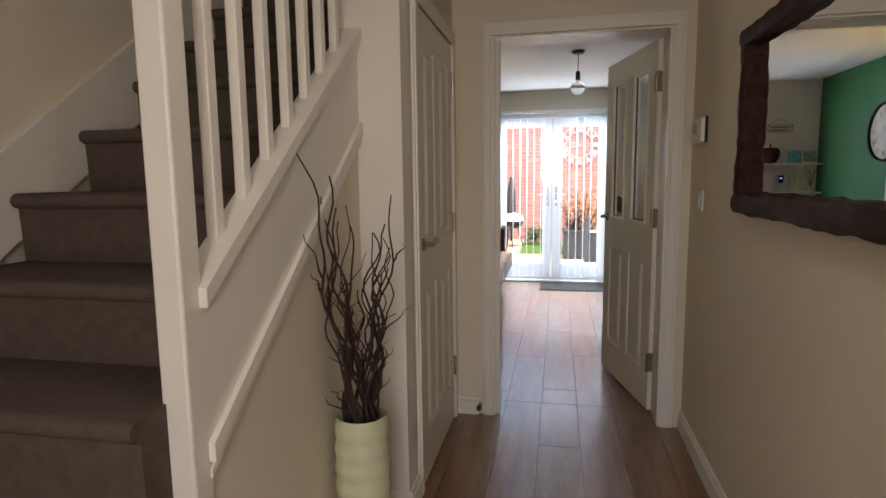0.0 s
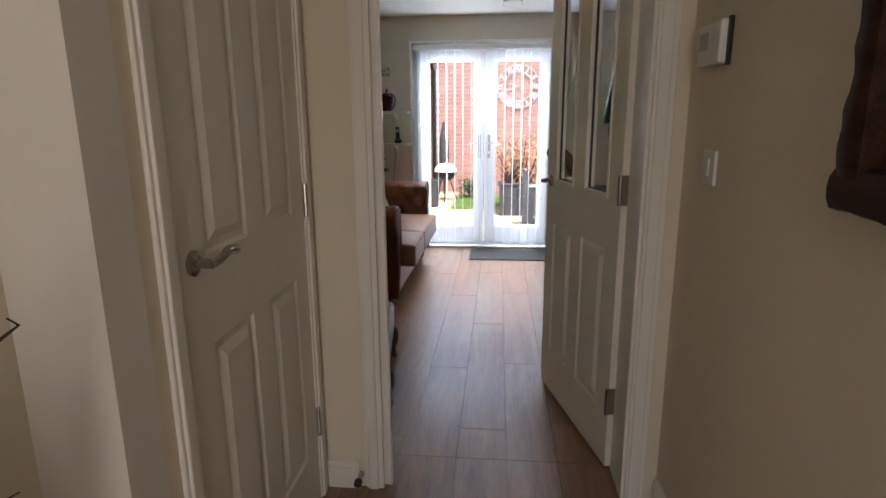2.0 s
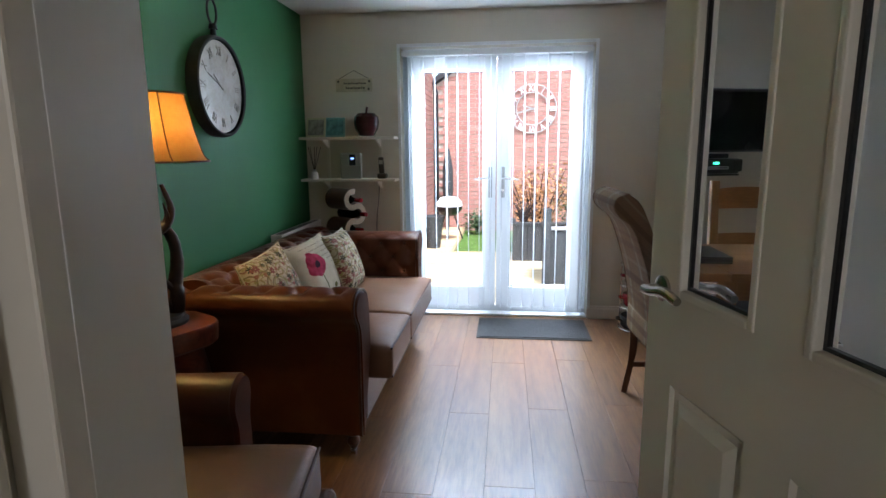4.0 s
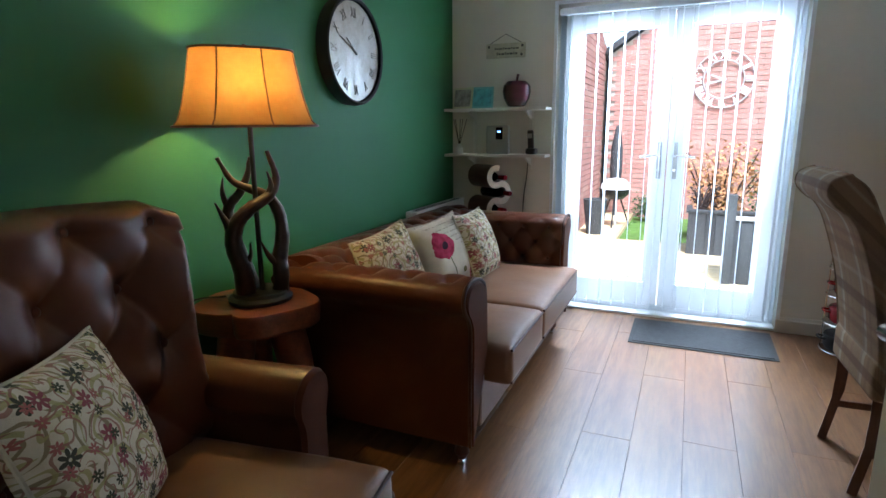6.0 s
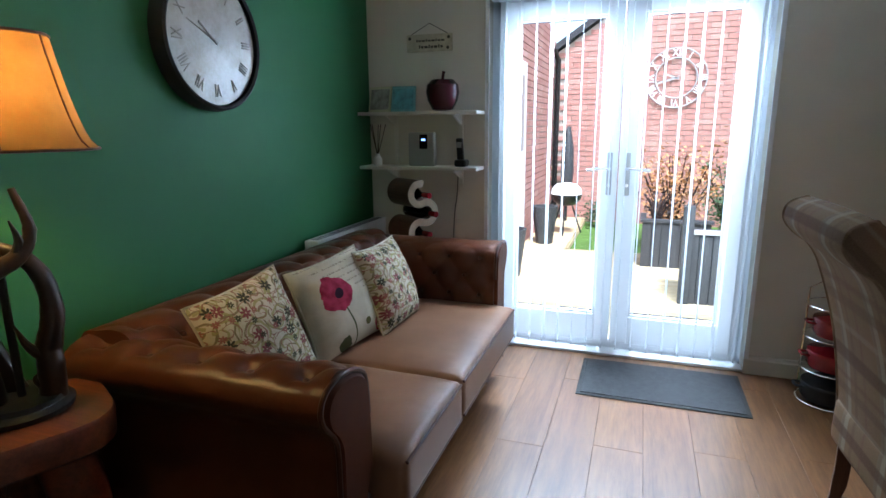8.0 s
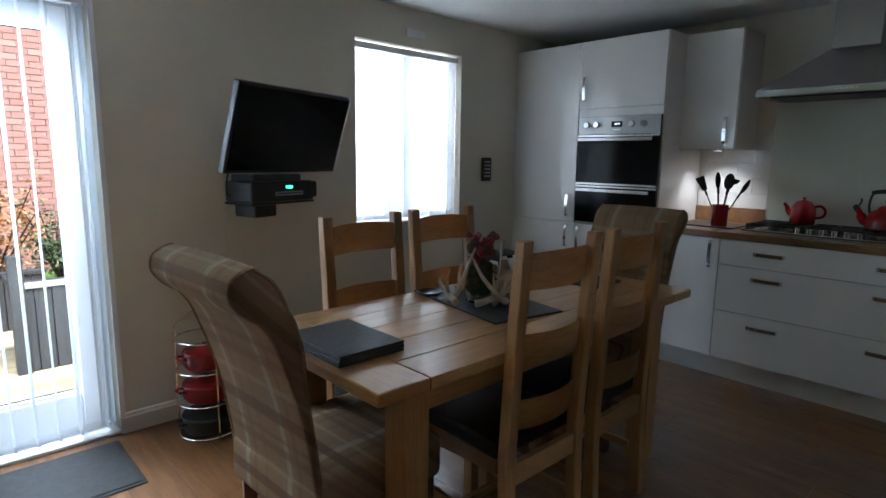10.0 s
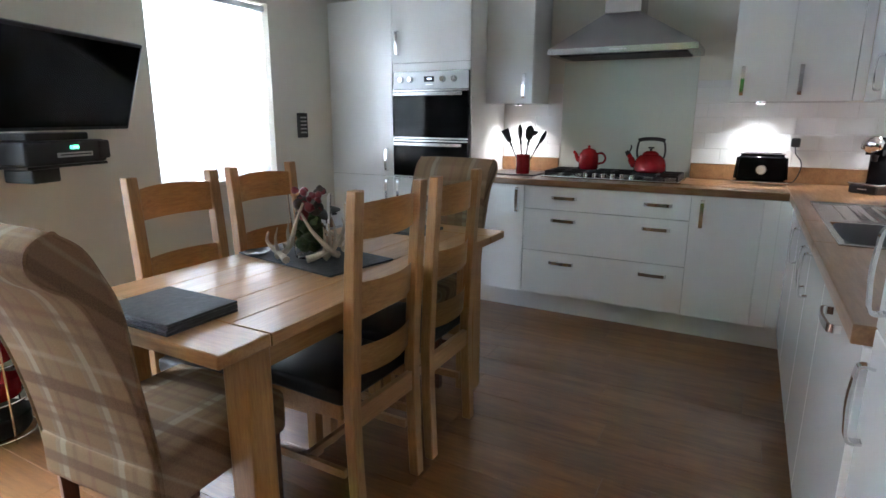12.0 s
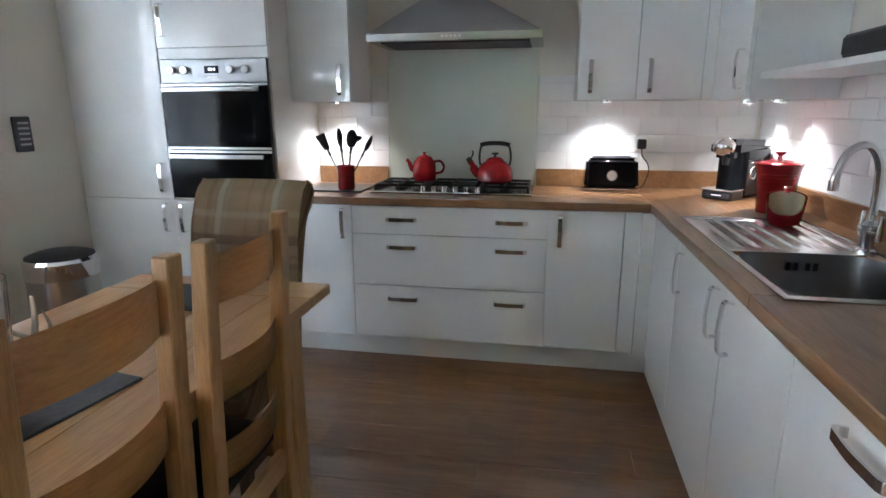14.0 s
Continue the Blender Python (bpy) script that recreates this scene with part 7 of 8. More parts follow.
def wine_curve():
    """The middle of the serpentine band: arcs that wrap each bottle on alternate sides."""
    out = []
    for k, (cy, cz) in enumerate(WINE_BAYS):
        side = 1 if k % 2 else -1
        dip = math.atan2(0.105, 0.044)                 # slope of the line to the next bottle
        a0, a1 = (-math.pi + dip, math.pi - dip)       # from the bay below to the bay above, round the outer side
        for j in range(15):
            a = a0 + (a1 - a0) * j / 14
            out.append((cy + side * _reach * math.cos(a), cz + _reach * math.sin(a)))
    return out


_mid = wine_curve()
for nm, xa, xb, mat, lab in (("carved_body", -0.21, 0.0, M["wine"], "dark carved wood"), ("cut_face", 0.0, 0.006, M["wine_cut"], "pale cut wood face")):
    bm = bmesh.new()
    rows = []
    for k, (y, z) in enumerate(_mid):
        p, q = _mid[max(0, k - 1)], _mid[min(len(_mid) - 1, k + 1)]
        d = math.hypot(q[0] - p[0], q[1] - p[1]) or 1
        ny, nz = -(q[1] - p[1]) / d * 0.019, (q[0] - p[0]) / d * 0.019
        rows.append([bm.verts.new((x, y + s_ * ny, max(0.002, z + s_ * nz))) for x, s_ in ((xa, -1), (xb, -1), (xb, 1), (xa, 1))])
    for a, b in zip(rows, rows[1:]):
        for k in range(4):
            bm.faces.new((a[k], a[(k + 1) % 4], b[(k + 1) % 4], b[k]))
    bm.faces.new(rows[0])
    bm.faces.new(rows[-1])
    bmesh.ops.recalc_face_normals(bm, faces=bm.faces)
    part(nm, bm, mat, wr, lab, True)
part("foot", boxes(((-0.22, -0.10, 0.0), (0.03, 0.10, 0.03), 0.008)), M["wine"], wr)
for y, z in WINE_BAYS:
    o = lathe(bmesh.new(), [(0, 0), (0.034, 0), (0.037, 0.004), (0.037, 0.15), (0.015, 0.20), (0.014, 0.235), (0, 0.235)], 20)
    bt = part("bottle", add_mesh(bmesh.new(), o, Matrix.Translation((-0.185, y, z)) @ Matrix.Rotation(radians(90), 4, 'Y')), M["black_gloss"], wr, "dark wine bottle", True)
    o = lathe(bmesh.new(), [(0.0145, 0.225), (0.0165, 0.232), (0.0165, 0.282), (0, 0.283)], 16)
    part("capsule", add_mesh(bmesh.new(), o, Matrix.Translation((-0.185, y, z)) @ Matrix.Rotation(radians(90), 4, 'Y')), M["red_dark"], bt, "red foil capsule", True)
mesh_thing("hub_cable", tube(bmesh.new(), curve_pts([(0.69, YW - 0.03, 1.036), (0.68, YW - 0.02, 0.9), (0.66, YW - 0.015, 0.75), (0.655, YW - 0.02, 0.5), (0.65, YW - 0.02, 0.12)], 5), 0.003, 6), M["black"], "thin dark cable hanging down the wall", "cable")
mt = thing("doormat", "grey rectangular doormat in front of the french doors", "doormat", pose(1.825, 6.69, 0))
part("carpet_mat", boxes(((-0.365, -0.205, 0.001), (0.365, 0.205, 0.010), 0.003)), M["mat_grey"], mt)
part("border", boxes(((-0.385, -0.225, 0.001), (0.385, -0.205, 0.006), 0.002), ((-0.385, 0.205, 0.001), (0.385, 0.225, 0.006), 0.002), ((-0.385, -0.205, 0.001), (-0.365, 0.205, 0.006), 0.002), ((0.365, -0.205, 0.001), (0.385, 0.205, 0.006), 0.002)), M["rubber"], mt, "black rubber border")

# ---------------------------------------------------------------- dining table and chairs
tx0, tx1, ty0, ty1, tz = 2.375, 4.055, 5.135, 5.865, 0.765
tb = thing("dining_table", "honey oak farmhouse dining table with a planked top", "dining table", pose(0, 0, 0))
nb = 5
for k in range(nb):
    w = (ty1 - ty0) / nb
    part("top_board", boxes(((tx0 + 0.165, ty0 + w * k + 0.0006, tz - 0.035), (tx1 - 0.165, ty0 + w * (k + 1) - 0.0006, tz), 0.0025)), M["oak_x"], tb)
for a, b in ((tx0, tx0 + 0.164), (tx1 - 0.164, tx1)):
    part("breadboard_end", boxes(((a, ty0, tz - 0.036), (b, ty1, tz), 0.006)), wood("waxed honey oak across", (0.275, 0.126, 0.038), (0.445, 0.236, 0.085), 0.34, 'y', 1.1, 0, 0.15), tb)
for x in (tx0 + 0.13, tx1 - 0.21):
    for y in (ty0 + 0.06, ty1 - 0.15):
        part("leg", boxes(((x, y, 0), (x + 0.085, y + 0.09, tz - 0.036), 0.006)), M["oak_z"], tb)
part("apron", boxes(((tx0 + 0.2, ty0 + 0.075, tz - 0.13), (tx1 - 0.2, ty0 + 0.098, tz - 0.036), 0.002)), M["oak_x"], tb)
part("apron", boxes(((tx0 + 0.2, ty1 - 0.098, tz - 0.13), (tx1 - 0.2, ty1 - 0.075, tz - 0.036), 0.002)), M["oak_x"], tb)
for x in (tx0 + 0.15, tx1 - 0.172):
    part("apron", boxes(((x, ty0 + 0.15, tz - 0.13), (x + 0.022, ty1 - 0.15, tz - 0.036), 0.002)), M["oak_x"], tb)


def ladder_chair():
    """Back posts at y = 0, seat towards +y."""
    ch = thing("dining_chair", "oak ladder-back dining chair with a black leather seat pad", "dining chair", pose(0, 0, 0), "ladder-back chairs at the table")
    for s in (-1, 1):
        bm = bmesh.new()
        pr = [(-0.012, 0), (0.026, 0), (0.040, 0.30), (0.044, 0.45), (0.026, 0.82), (0.004, 1.092), (-0.030, 1.092), (-0.012, 0.80), (0.004, 0.45), (0.002, 0.30)]
        extrude_profile(bm, pr, 'x', s * 0.170 - 0.021, s * 0.170 + 0.021)
        bmesh.ops.bevel(bm, geom=bm.edges[:], offset=0.003, segments=1, affect='EDGES')
        part("back_post", bm, M["oak_z"], ch)
        part("front_leg", boxes(((s * 0.175 - 0.021, 0.40, 0), (s * 0.175 + 0.021, 0.442, 0.43), 0.003)), M["oak_z"], ch)
        part("side_rail", boxes(((s * 0.175 - 0.011, 0.055, 0.375), (s * 0.175 + 0.011, 0.402, 0.435), 0.002)), M["oak_x"], ch)
        part("side_stretcher", boxes(((s * 0.175 - 0.009, 0.055, 0.17), (s * 0.175 + 0.009, 0.402, 0.20), 0.002)), M["oak_x"], ch)
    for z0, z1 in ((0.945, 1.050), (0.715, 0.815), (0.515, 0.612)):
        bm = bmesh.new()
        def slat(u, v, z0=z0, z1=z1):
            x = -0.152 + 0.304 * u
            z = z0 + (z1 - z0) * v
            y = 0.022 + (0.45 - z) * 0.055 + 0.010 + 0.034 * (1 - (2 * u - 1) ** 2) * -1
            return (x, y, z + (0.008 * (1 - (2 * u - 1) ** 2) if z0 > 0.9 and v > 0.5 else 0))
        sheet(bm, 16, 3, slat)
        bmesh.ops.solidify(bm, geom=bm.faces[:], thickness=0.020)
        bmesh.ops.recalc_face_normals(bm, faces=bm.faces)
        part("slat", bm, M["oak_x"], ch, "", True)
    part("front_rail", boxes(((-0.155, 0.41, 0.375), (0.155, 0.432, 0.435), 0.002)), M["oak_x"], ch)
    part("back_rail", boxes(((-0.150, 0.010, 0.345), (0.150, 0.032, 0.415), 0.002)), M["oak_x"], ch)
    part("cross_stretcher", boxes(((-0.168, 0.22, 0.172), (0.168, 0.24, 0.198), 0.002)), M["oak_x"], ch)
    part("seat", puffy(bmesh.new(), (-0.190, 0.050, 0.425), (0.190, 0.445, 0.475), 0.014, 0.014, 6), M["seat_black"], ch, "black leather seat pad", True)
    return ch


c1 = ladder_chair()
c1.matrix_basis = pose(3.005, 5.098, 0, 0, 0, -1)
copy_thing(c1, pose(3.460, 5.100, 0, 0, 0, 1))
copy_thing(c1, pose(2.892, 5.920, 0, 0, 0, 183))
copy_thing(c1, pose(3.357, 5.965, 0, 0, 0, 181))


def plaid():
    m, t, b = node_mat("brown tartan wool", 0.95, 0, 0.1)
    v = coords(t)
    sep = t.nodes.new("ShaderNodeSeparateXYZ")
    t.links.new(v, sep.inputs[0])
    def stripe(sock, freq, phase, width):
        n = t.nodes.new("ShaderNodeMath")
        n.operation = 'MULTIPLY_ADD'
        t.links.new(sock, n.inputs[0])
        n.inputs[1].default_value, n.inputs[2].default_value = freq, phase
        f = t.nodes.new("ShaderNodeMath")
        f.operation = 'FRACT'
        t.links.new(n.outputs[0], f.inputs[0])
        return ramp(t, f.outputs[0], [(0.0, (1, 1, 1)), (width, (1, 1, 1)), (width + 0.03, (0, 0, 0)), (0.97, (0, 0, 0)), (1.0, (1, 1, 1))])
    long_ax = t.nodes.new("ShaderNodeMath")
    long_ax.operation = 'ADD'
    t.links.new(sep.outputs[0], long_ax.inputs[0])
    t.links.new(sep.outputs[2], long_ax.inputs[1])
    base = (0.235, 0.158, 0.090)
    c = mixc(t, 0.0, base, base)
    across = ((4.4, 0.52, 0.15, (0.40, 0.385, 0.30), 0.60), (4.4, 0.42, 0.05, (0.16, 0.098, 0.062), 0.60), (4.4, 0.72, 0.05, (0.16, 0.098, 0.062), 0.60), (4.4, 0.98, 0.03, (0.20, 0.10, 0.075), 0.55))
    along = ((4.7, 0.10, 0.12, (0.10, 0.056, 0.038), 0.78), (4.7, 0.32, 0.025, (0.16, 0.085, 0.06), 0.55), (4.7, 0.50, 0.07, (0.15, 0.095, 0.062), 0.62), (4.7, 0.74, 0.03, (0.40, 0.36, 0.27), 0.35))
    for sock, bands in ((sep.outputs[1], across), (long_ax.outputs[0], along)):
        for fr, phs, w, col, k in bands:
            mul = t.nodes.new("ShaderNodeMath")
            mul.operation = 'MULTIPLY'
            t.links.new(stripe(sock, fr, phs, w), mul.inputs[0])
            mul.inputs[1].default_value = k
            c = mixc(t, mul.outputs[0], c, col)
    c = mixc(t, 0.25, c, ramp(t, noise_tex(t, v, 300, 2), [(0.3, (0.11, 0.072, 0.042)), (0.7, (0.32, 0.23, 0.14))]))
    t.links.new(c, b.inputs["Base Color"])
    bump(t, b, noise_tex(t, v, 420, 2), 0.6, 0.003)
    return m


M["plaid"] = plaid()


PLAID_OUTLINE = [(0.055, 0.40), (0.045, 0.52), (0.010, 0.72), (-0.045, 0.90), (-0.080, 0.965), (-0.105, 0.985), (-0.128, 1.005), (-0.150, 1.040), (-0.142, 1.082), (-0.100, 1.103), (-0.050, 1.095), (-0.010, 1.060), (0.020, 1.000), (0.055, 0.90), (0.090, 0.72), (0.115, 0.52), (0.120, 0.40)]


def plaid_chair():
    """Scroll-back chair, facing its own +x, with the back at x = 0."""
    ch = thing("upholstered_chair", "scroll-back dining chair in brown tartan wool with dark legs", "dining chair", pose(0, 0, 0), "tartan chairs at the table ends")
    pr = [(a - ((0.038 if z > 0.8 else 0.055) if a > -0.06 and k_ > 9 else 0), z if z < 0.5 else 0.5 + (z - 0.5) * 0.95) for k_, (a, z) in enumerate(PLAID_OUTLINE)]
    ob = rolled("back", [(a - 0.04, b) for a, b in pr], 0.44, lambda a, b, c: (a, c - 0.22, b), M["plaid"], ch, None, nu=20, plump=0.02)
    for s in (-1, 1):
        bm = tube(bmesh.new(), [(p.x - 0.04, s * 0.2205, p.y) for p in curve_pts([(a, b, 0) for a, b in pr], 5)], 0.005, 6)
        part("piping", bm, M["plaid"], ch, "", True)
    part("seat", puffy(bmesh.new(), (0.0, -0.225, 0.345), (0.46, 0.225, 0.485), 0.03, 0.02, 8), M["plaid"], ch, "", True)
    for s in (-1, 1):
        bm = bmesh.new()
        tube(bm, curve_pts([(0.035, s * 0.19, 0.40), (0.035, s * 0.19, 0.22), (0.0, s * 0.19, 0.0)], 5), [0.026] * 6 + [0.020] * 5, 4)
        part("back_leg", bm, M["chair_leg"], ch, "dark stained back leg")
        part("front_leg", boxes(((0.40, s * 0.19 - 0.019, 0), (0.438, s * 0.19 + 0.019, 0.36), 0.003)), M["chair_leg"], ch)
        part("stretcher", boxes(((0.03, s * 0.19 - 0.008, 0.14), (0.405, s * 0.19 + 0.008, 0.168), 0.002)), M["chair_leg"], ch)
    part("stretcher", boxes(((0.21, -0.185, 0.142), (0.23, 0.185, 0.166), 0.002)), M["chair_leg"], ch)
    return ch


p1 = plaid_chair()
p1.matrix_basis = pose(2.27, 5.50, -0.0, 0, 0, 3)
copy_thing(p1, pose(4.235, 5.56, 0, 0, 0, 180))

for k, dz in enumerate((0, 0.0075, 0.015, 0.0225)):
    bm = boxes(((2.395 + 0.002 * k, 5.335 + 0.003 * (k % 2), tz + dz + 0.0005), (2.615 + 0.003 * (k % 2), 5.63 - 0.002 * k, tz + dz + 0.0070), 0.0015))
    mesh_thing("slate_placemat", bm, M["slate"], "dark slate place mat stacked on the dining table", "place mat", None, "stacked slate mats")
mesh_thing("slate_runner", add_mesh(bmesh.new(), boxes(((-0.155, -0.27, 0), (0.155, 0.27, 0.007), 0.002)), Matrix.Translation((3.20, 5.57, tz + 0.0005)) @ Matrix.Rotation(radians(-10), 4, 'Z')), M["slate"], "slate runner under the table centrepiece", "slate board")
cp = thing("centrepiece", "glass vase of pine cones and berries ringed by antlers", "centrepiece", pose(3.19, 5.57, tz + 0.008))
part("glass_vase", lathe(bmesh.new(), [(0, 0), (0.062, 0), (0.064, 0.004), (0.080, 0.235), (0.077, 0.235), (0.061, 0.010), (0, 0.010)], 32), M["glass"], cp, "clear glass vase", True)
rnd = random.Random(8)
for k in range(84):
    z = 0.03 + 0.225 * (k / 83)
    a, r = rnd.uniform(0, 6.28), rnd.uniform(0.012, 0.046) + 0.008 * (z > 0.2)
    o = bmesh.new()
    bmesh.ops.create_icosphere(o, subdivisions=2, radius=0.020 if z < 0.21 else 0.014)
    for v in o.verts:
        v.co *= 1 + 0.35 * noise.noise(v.co * 90 + Vector((k, 0, 0)))
    nm, mt_ = ("moss_clump", M["moss"]) if z < 0.15 else (("pine_cone", M["pine"]) if k % 3 and (z < 0.215 or k % 2) else ("berry_cluster", M["berry"]))
    part(nm, add_mesh(bmesh.new(), o, Matrix.Translation((r * math.cos(a), r * math.sin(a), z))), mt_, cp, "", True)
for a0, r, h, sp_ in ((0.2, 0.125, 0.22, 1.2), (1.5, 0.135, 0.14, -1.0), (2.6, 0.125, 0.26, 1.1), (3.7, 0.135, 0.13, 1.3), (4.8, 0.13, 0.21, -1.2), (5.6, 0.135, 0.11, 1.2), (3.2, 0.15, 0.09, -1.2), (4.2, 0.14, 0.24, 0.7)):
    pts = [((r + 0.018 * math.sin(5 * t + a0)) * math.cos(a0 + sp_ * t), (r + 0.018 * math.sin(5 * t + a0)) * math.sin(a0 + sp_ * t), 0.016 + 0.8 * h * t ** 1.7) for t in (0, 0.2, 0.4, 0.6, 0.8, 1.0)]
    an = part("antler", tube(bmesh.new(), curve_pts(pts, 4), [0.0145 * (1 - 0.72 * k / 20) for k in range(21)], 8), M["antler"], cp, "bleached antler", True)
    q = Vector(pts[2])
    part("tine", tube(bmesh.new(), curve_pts([q, q * 1.06 + Vector((0, 0, 0.045)), q * 0.98 + Vector((0, 0, 0.095))], 4), [0.009 * (1 - 0.8 * k / 8) for k in range(9)], 7), M["antler"], an, "", True)
dish = lathe(bmesh.new(), [(0, 0), (0.035, 0), (0.05, 0.012), (0.047, 0.013), (0.033, 0.004), (0, 0.004)], 24)
mesh_thing("black_dish", dish, M["black"], "small black dish on the slate runner", "dish", pose(3.10, 5.77, tz + 0.008), smooth=True)
for k in range(2):
    mesh_thing("slate_placemat", boxes(((3.72, 5.40, tz + 0.0005 + 0.007 * k), (3.93, 5.66, tz + 0.0065 + 0.007 * k), 0.0015)), M["slate"], "dark slate place mat at the table end", "place mat", None, "stacked slate mats")

# ---------------------------------------------------------------- television and things on the garden wall
ctr = Vector((3.005, 6.69, 1.428))
tvm = Matrix.Translation(ctr) @ Matrix.Rotation(math.atan2(0.26, 0.73), 4, 'Z') @ Matrix.Rotation(radians(18), 4, 'X')
tv = thing("television", "black flat-screen television on a swivel wall arm", "television", tvm)
part("bezel", boxes(((-0.385, -0.018, -0.205), (0.385, 0.018, 0.205), 0.006)), M["black"], tv)
part("screen", boxes(((-0.370, -0.0195, -0.188), (0.370, -0.0175, 0.190))), M["black_gloss"], tv, "dark glossy screen")
part("rear_housing", boxes(((-0.26, 0.018, -0.16), (0.26, 0.05, 0.12), 0.012)), M["black"], tv)
bm = bmesh.new()
mi = tvm.inverted()
tube(bm, [mi @ Vector(p) for p in ((3.02, 6.74, 1.43), (2.96, 6.86, 1.40), (3.04, YW - 0.01, 1.40))], 0.016, 10)
box(bm, (-0.05, 0.05, -0.06), (0.05, 0.06, 0.06), 0.003)
part("wall_arm", bm, M["black"], tv, "black steel swivel arm")
sb = thing("set_top_box", "black set-top box and disc player on a bracket under the television", "set-top box", Matrix.Translation((2.945, 6.80, 1.088)) @ Matrix.Rotation(math.atan2(0.20, 0.75), 4, 'Z'))
part("shelf_bracket", boxes(((-0.20, -0.10, -0.012), (0.20, 0.10, 0.0), 0.004)), M["black"], sb)
part("box", boxes(((-0.205, -0.105, 0.001), (0.195, 0.09, 0.100), 0.012, 3)), M["black"], sb)
part("side_cap", boxes(((0.150, -0.112, 0.014), (0.212, 0.05, 0.096), 0.010, 3)), M["iron"], sb)
part("disc_slot", boxes(((-0.065, -0.1075, 0.030), (0.115, -0.1045, 0.050), 0.002)), M["silver_plastic"], sb, "silver disc slot")
part("slot_line", boxes(((-0.050, -0.1085, 0.038), (0.105, -0.1070, 0.043))), M["black"], sb)
led = emitter("green led", (0.1, 1.0, 0.5), 1.6)
for k, wd in enumerate((0.003, 0.008, 0.008, 0.008)):
    part("led_digit", boxes(((0.004 + 0.0105 * k, -0.1085, 0.064), (0.004 + 0.0105 * k + wd, -0.1045, 0.078))), led, sb, "green glowing clock digit")
part("slim_receiver", boxes(((-0.175, -0.085, 0.101), (0.125, 0.08, 0.132), 0.006)), M["black"], sb, "slim black receiver")
part("hub", boxes(((-0.175, -0.09, -0.070), (-0.045, 0.06, -0.013), 0.008)), M["black"], sb)
part("hub_lug", boxes(((-0.045, -0.06, -0.050), (-0.020, 0.03, -0.013), 0.004)), M["black"], sb)
part("wall_bracket", boxes(((-0.04, 0.09, -0.03), (0.04, 0.185, 0.02), 0.003)), M["black"], sb)
part("cable_loop", tube(bmesh.new(), curve_pts([(-0.20, 0.05, 0.03), (-0.235, 0.03, 0.045), (-0.245, 0.02, 0.09), (-0.225, 0.03, 0.14), (-0.19, 0.06, 0.165)], 5), 0.004, 6), M["black"], sb, "", True)
mesh_thing("television_cable", tube(bmesh.new(), curve_pts([(2.84, 6.87, 1.11), (2.80, 6.93, 1.06), (2.78, YW - 0.008, 0.96), (2.77, YW - 0.006, 0.7), (2.77, YW - 0.006, 0.25)], 6), 0.0025, 6), M["cream_plastic"], "pale cable running down the wall", "cable", smooth=True)
wt2 = thing("wall_remote", "black heating controller hung on the wall by the larder", "controller", pose(4.73, YW, 1.232))
part("case", boxes(((-0.046, -0.022, -0.086), (0.046, 0, 0.086), 0.006)), M["black"], wt2)
for k in range(5):
    part("label_bar", boxes(((-0.030, -0.0235, 0.05 - 0.026 * k), (0.030, -0.0215, 0.060 - 0.026 * k))), M["silver_plastic"], wt2)
mesh_thing("wall_vent", boxes(((3.97, YW - 0.012, 2.055), (4.12, YW - 0.001, 2.105), 0.003)), M["cream_plastic"], "small white wall vent above the window", "vent")

# pan stand with red casserole pots
ps = thing("pan_stand", "chrome wire stand stacked with dark red enamel casserole pots", "pan stand", pose(2.56, 6.74, 0) @ Matrix.Diagonal((0.86, 0.86, 0.86, 1)))
bm = bmesh.new()
for a in (0.5, 2.6, 4.7):
    tube(bm, [(0.155 * math.cos(a), 0.155 * math.sin(a), 0.0), (0.150 * math.cos(a), 0.150 * math.sin(a), 0.62), (0.05 * math.cos(a), 0.05 * math.sin(a), 0.70)], 0.005, 6)
for z in (0.02, 0.20, 0.38, 0.55):
    tube(bm, [(0.152 * math.cos(2 * math.pi * k / 28), 0.152 * math.sin(2 * math.pi * k / 28), z) for k in range(28)], 0.004, 6, True)
part("wire_frame", bm, M["chrome"], ps, "", True)
for z, r in ((0.026, 0.135), (0.206, 0.125), (0.386, 0.115)):
    pt = part("casserole", lathe(bmesh.new(), [(0, 0), (r * 0.9, 0), (r, 0.02), (r, 0.085), (0, 0.085)], 30, (0, 0, z)), M["red_dark"] if z > 0.1 else M["iron"], ps, "", True)
    ld = part("lid", lathe(bmesh.new(), [(r + 0.004, 0.085), (r, 0.095), (0.04, 0.112), (0, 0.113)], 30, (0, 0, z)), M["red_dark"] if z > 0.1 else M["iron"], pt, "", True)
    part("lid_knob", lathe(bmesh.new(), [(0, 0.112), (0.01, 0.113), (0.018, 0.130), (0, 0.133)], 16, (0, 0, z)), M["black"], ld, "", True)
    for sd in (-1, 1):
        part("loop_handle", tube(bmesh.new(), curve_pts([(sd * (r - 0.004), -0.035, z + 0.066), (sd * (r + 0.03), -0.028, z + 0.070), (sd * (r + 0.03), 0.028, z + 0.070), (sd * (r - 0.004), 0.035, z + 0.066)], 4), 0.007, 7), M["red_dark"] if z > 0.1 else M["iron"], pt, "", True)

# bin beside the larder
bn = thing("pedal_bin", "round brushed steel bin with a black touch lid", "bin", pose(4.60, 6.75, 0))
part("drum", lathe(bmesh.new(), [(0, 0.0), (0.155, 0), (0.158, 0.02), (0.158, 0.60), (0.150, 0.60), (0, 0.60)], 40), M["steel"], bn, "", True)
part("base_ring", lathe(bmesh.new(), [(0, 0), (0.160, 0), (0.160, 0.035), (0.156, 0.036)], 40), M["black"], bn, "", True)
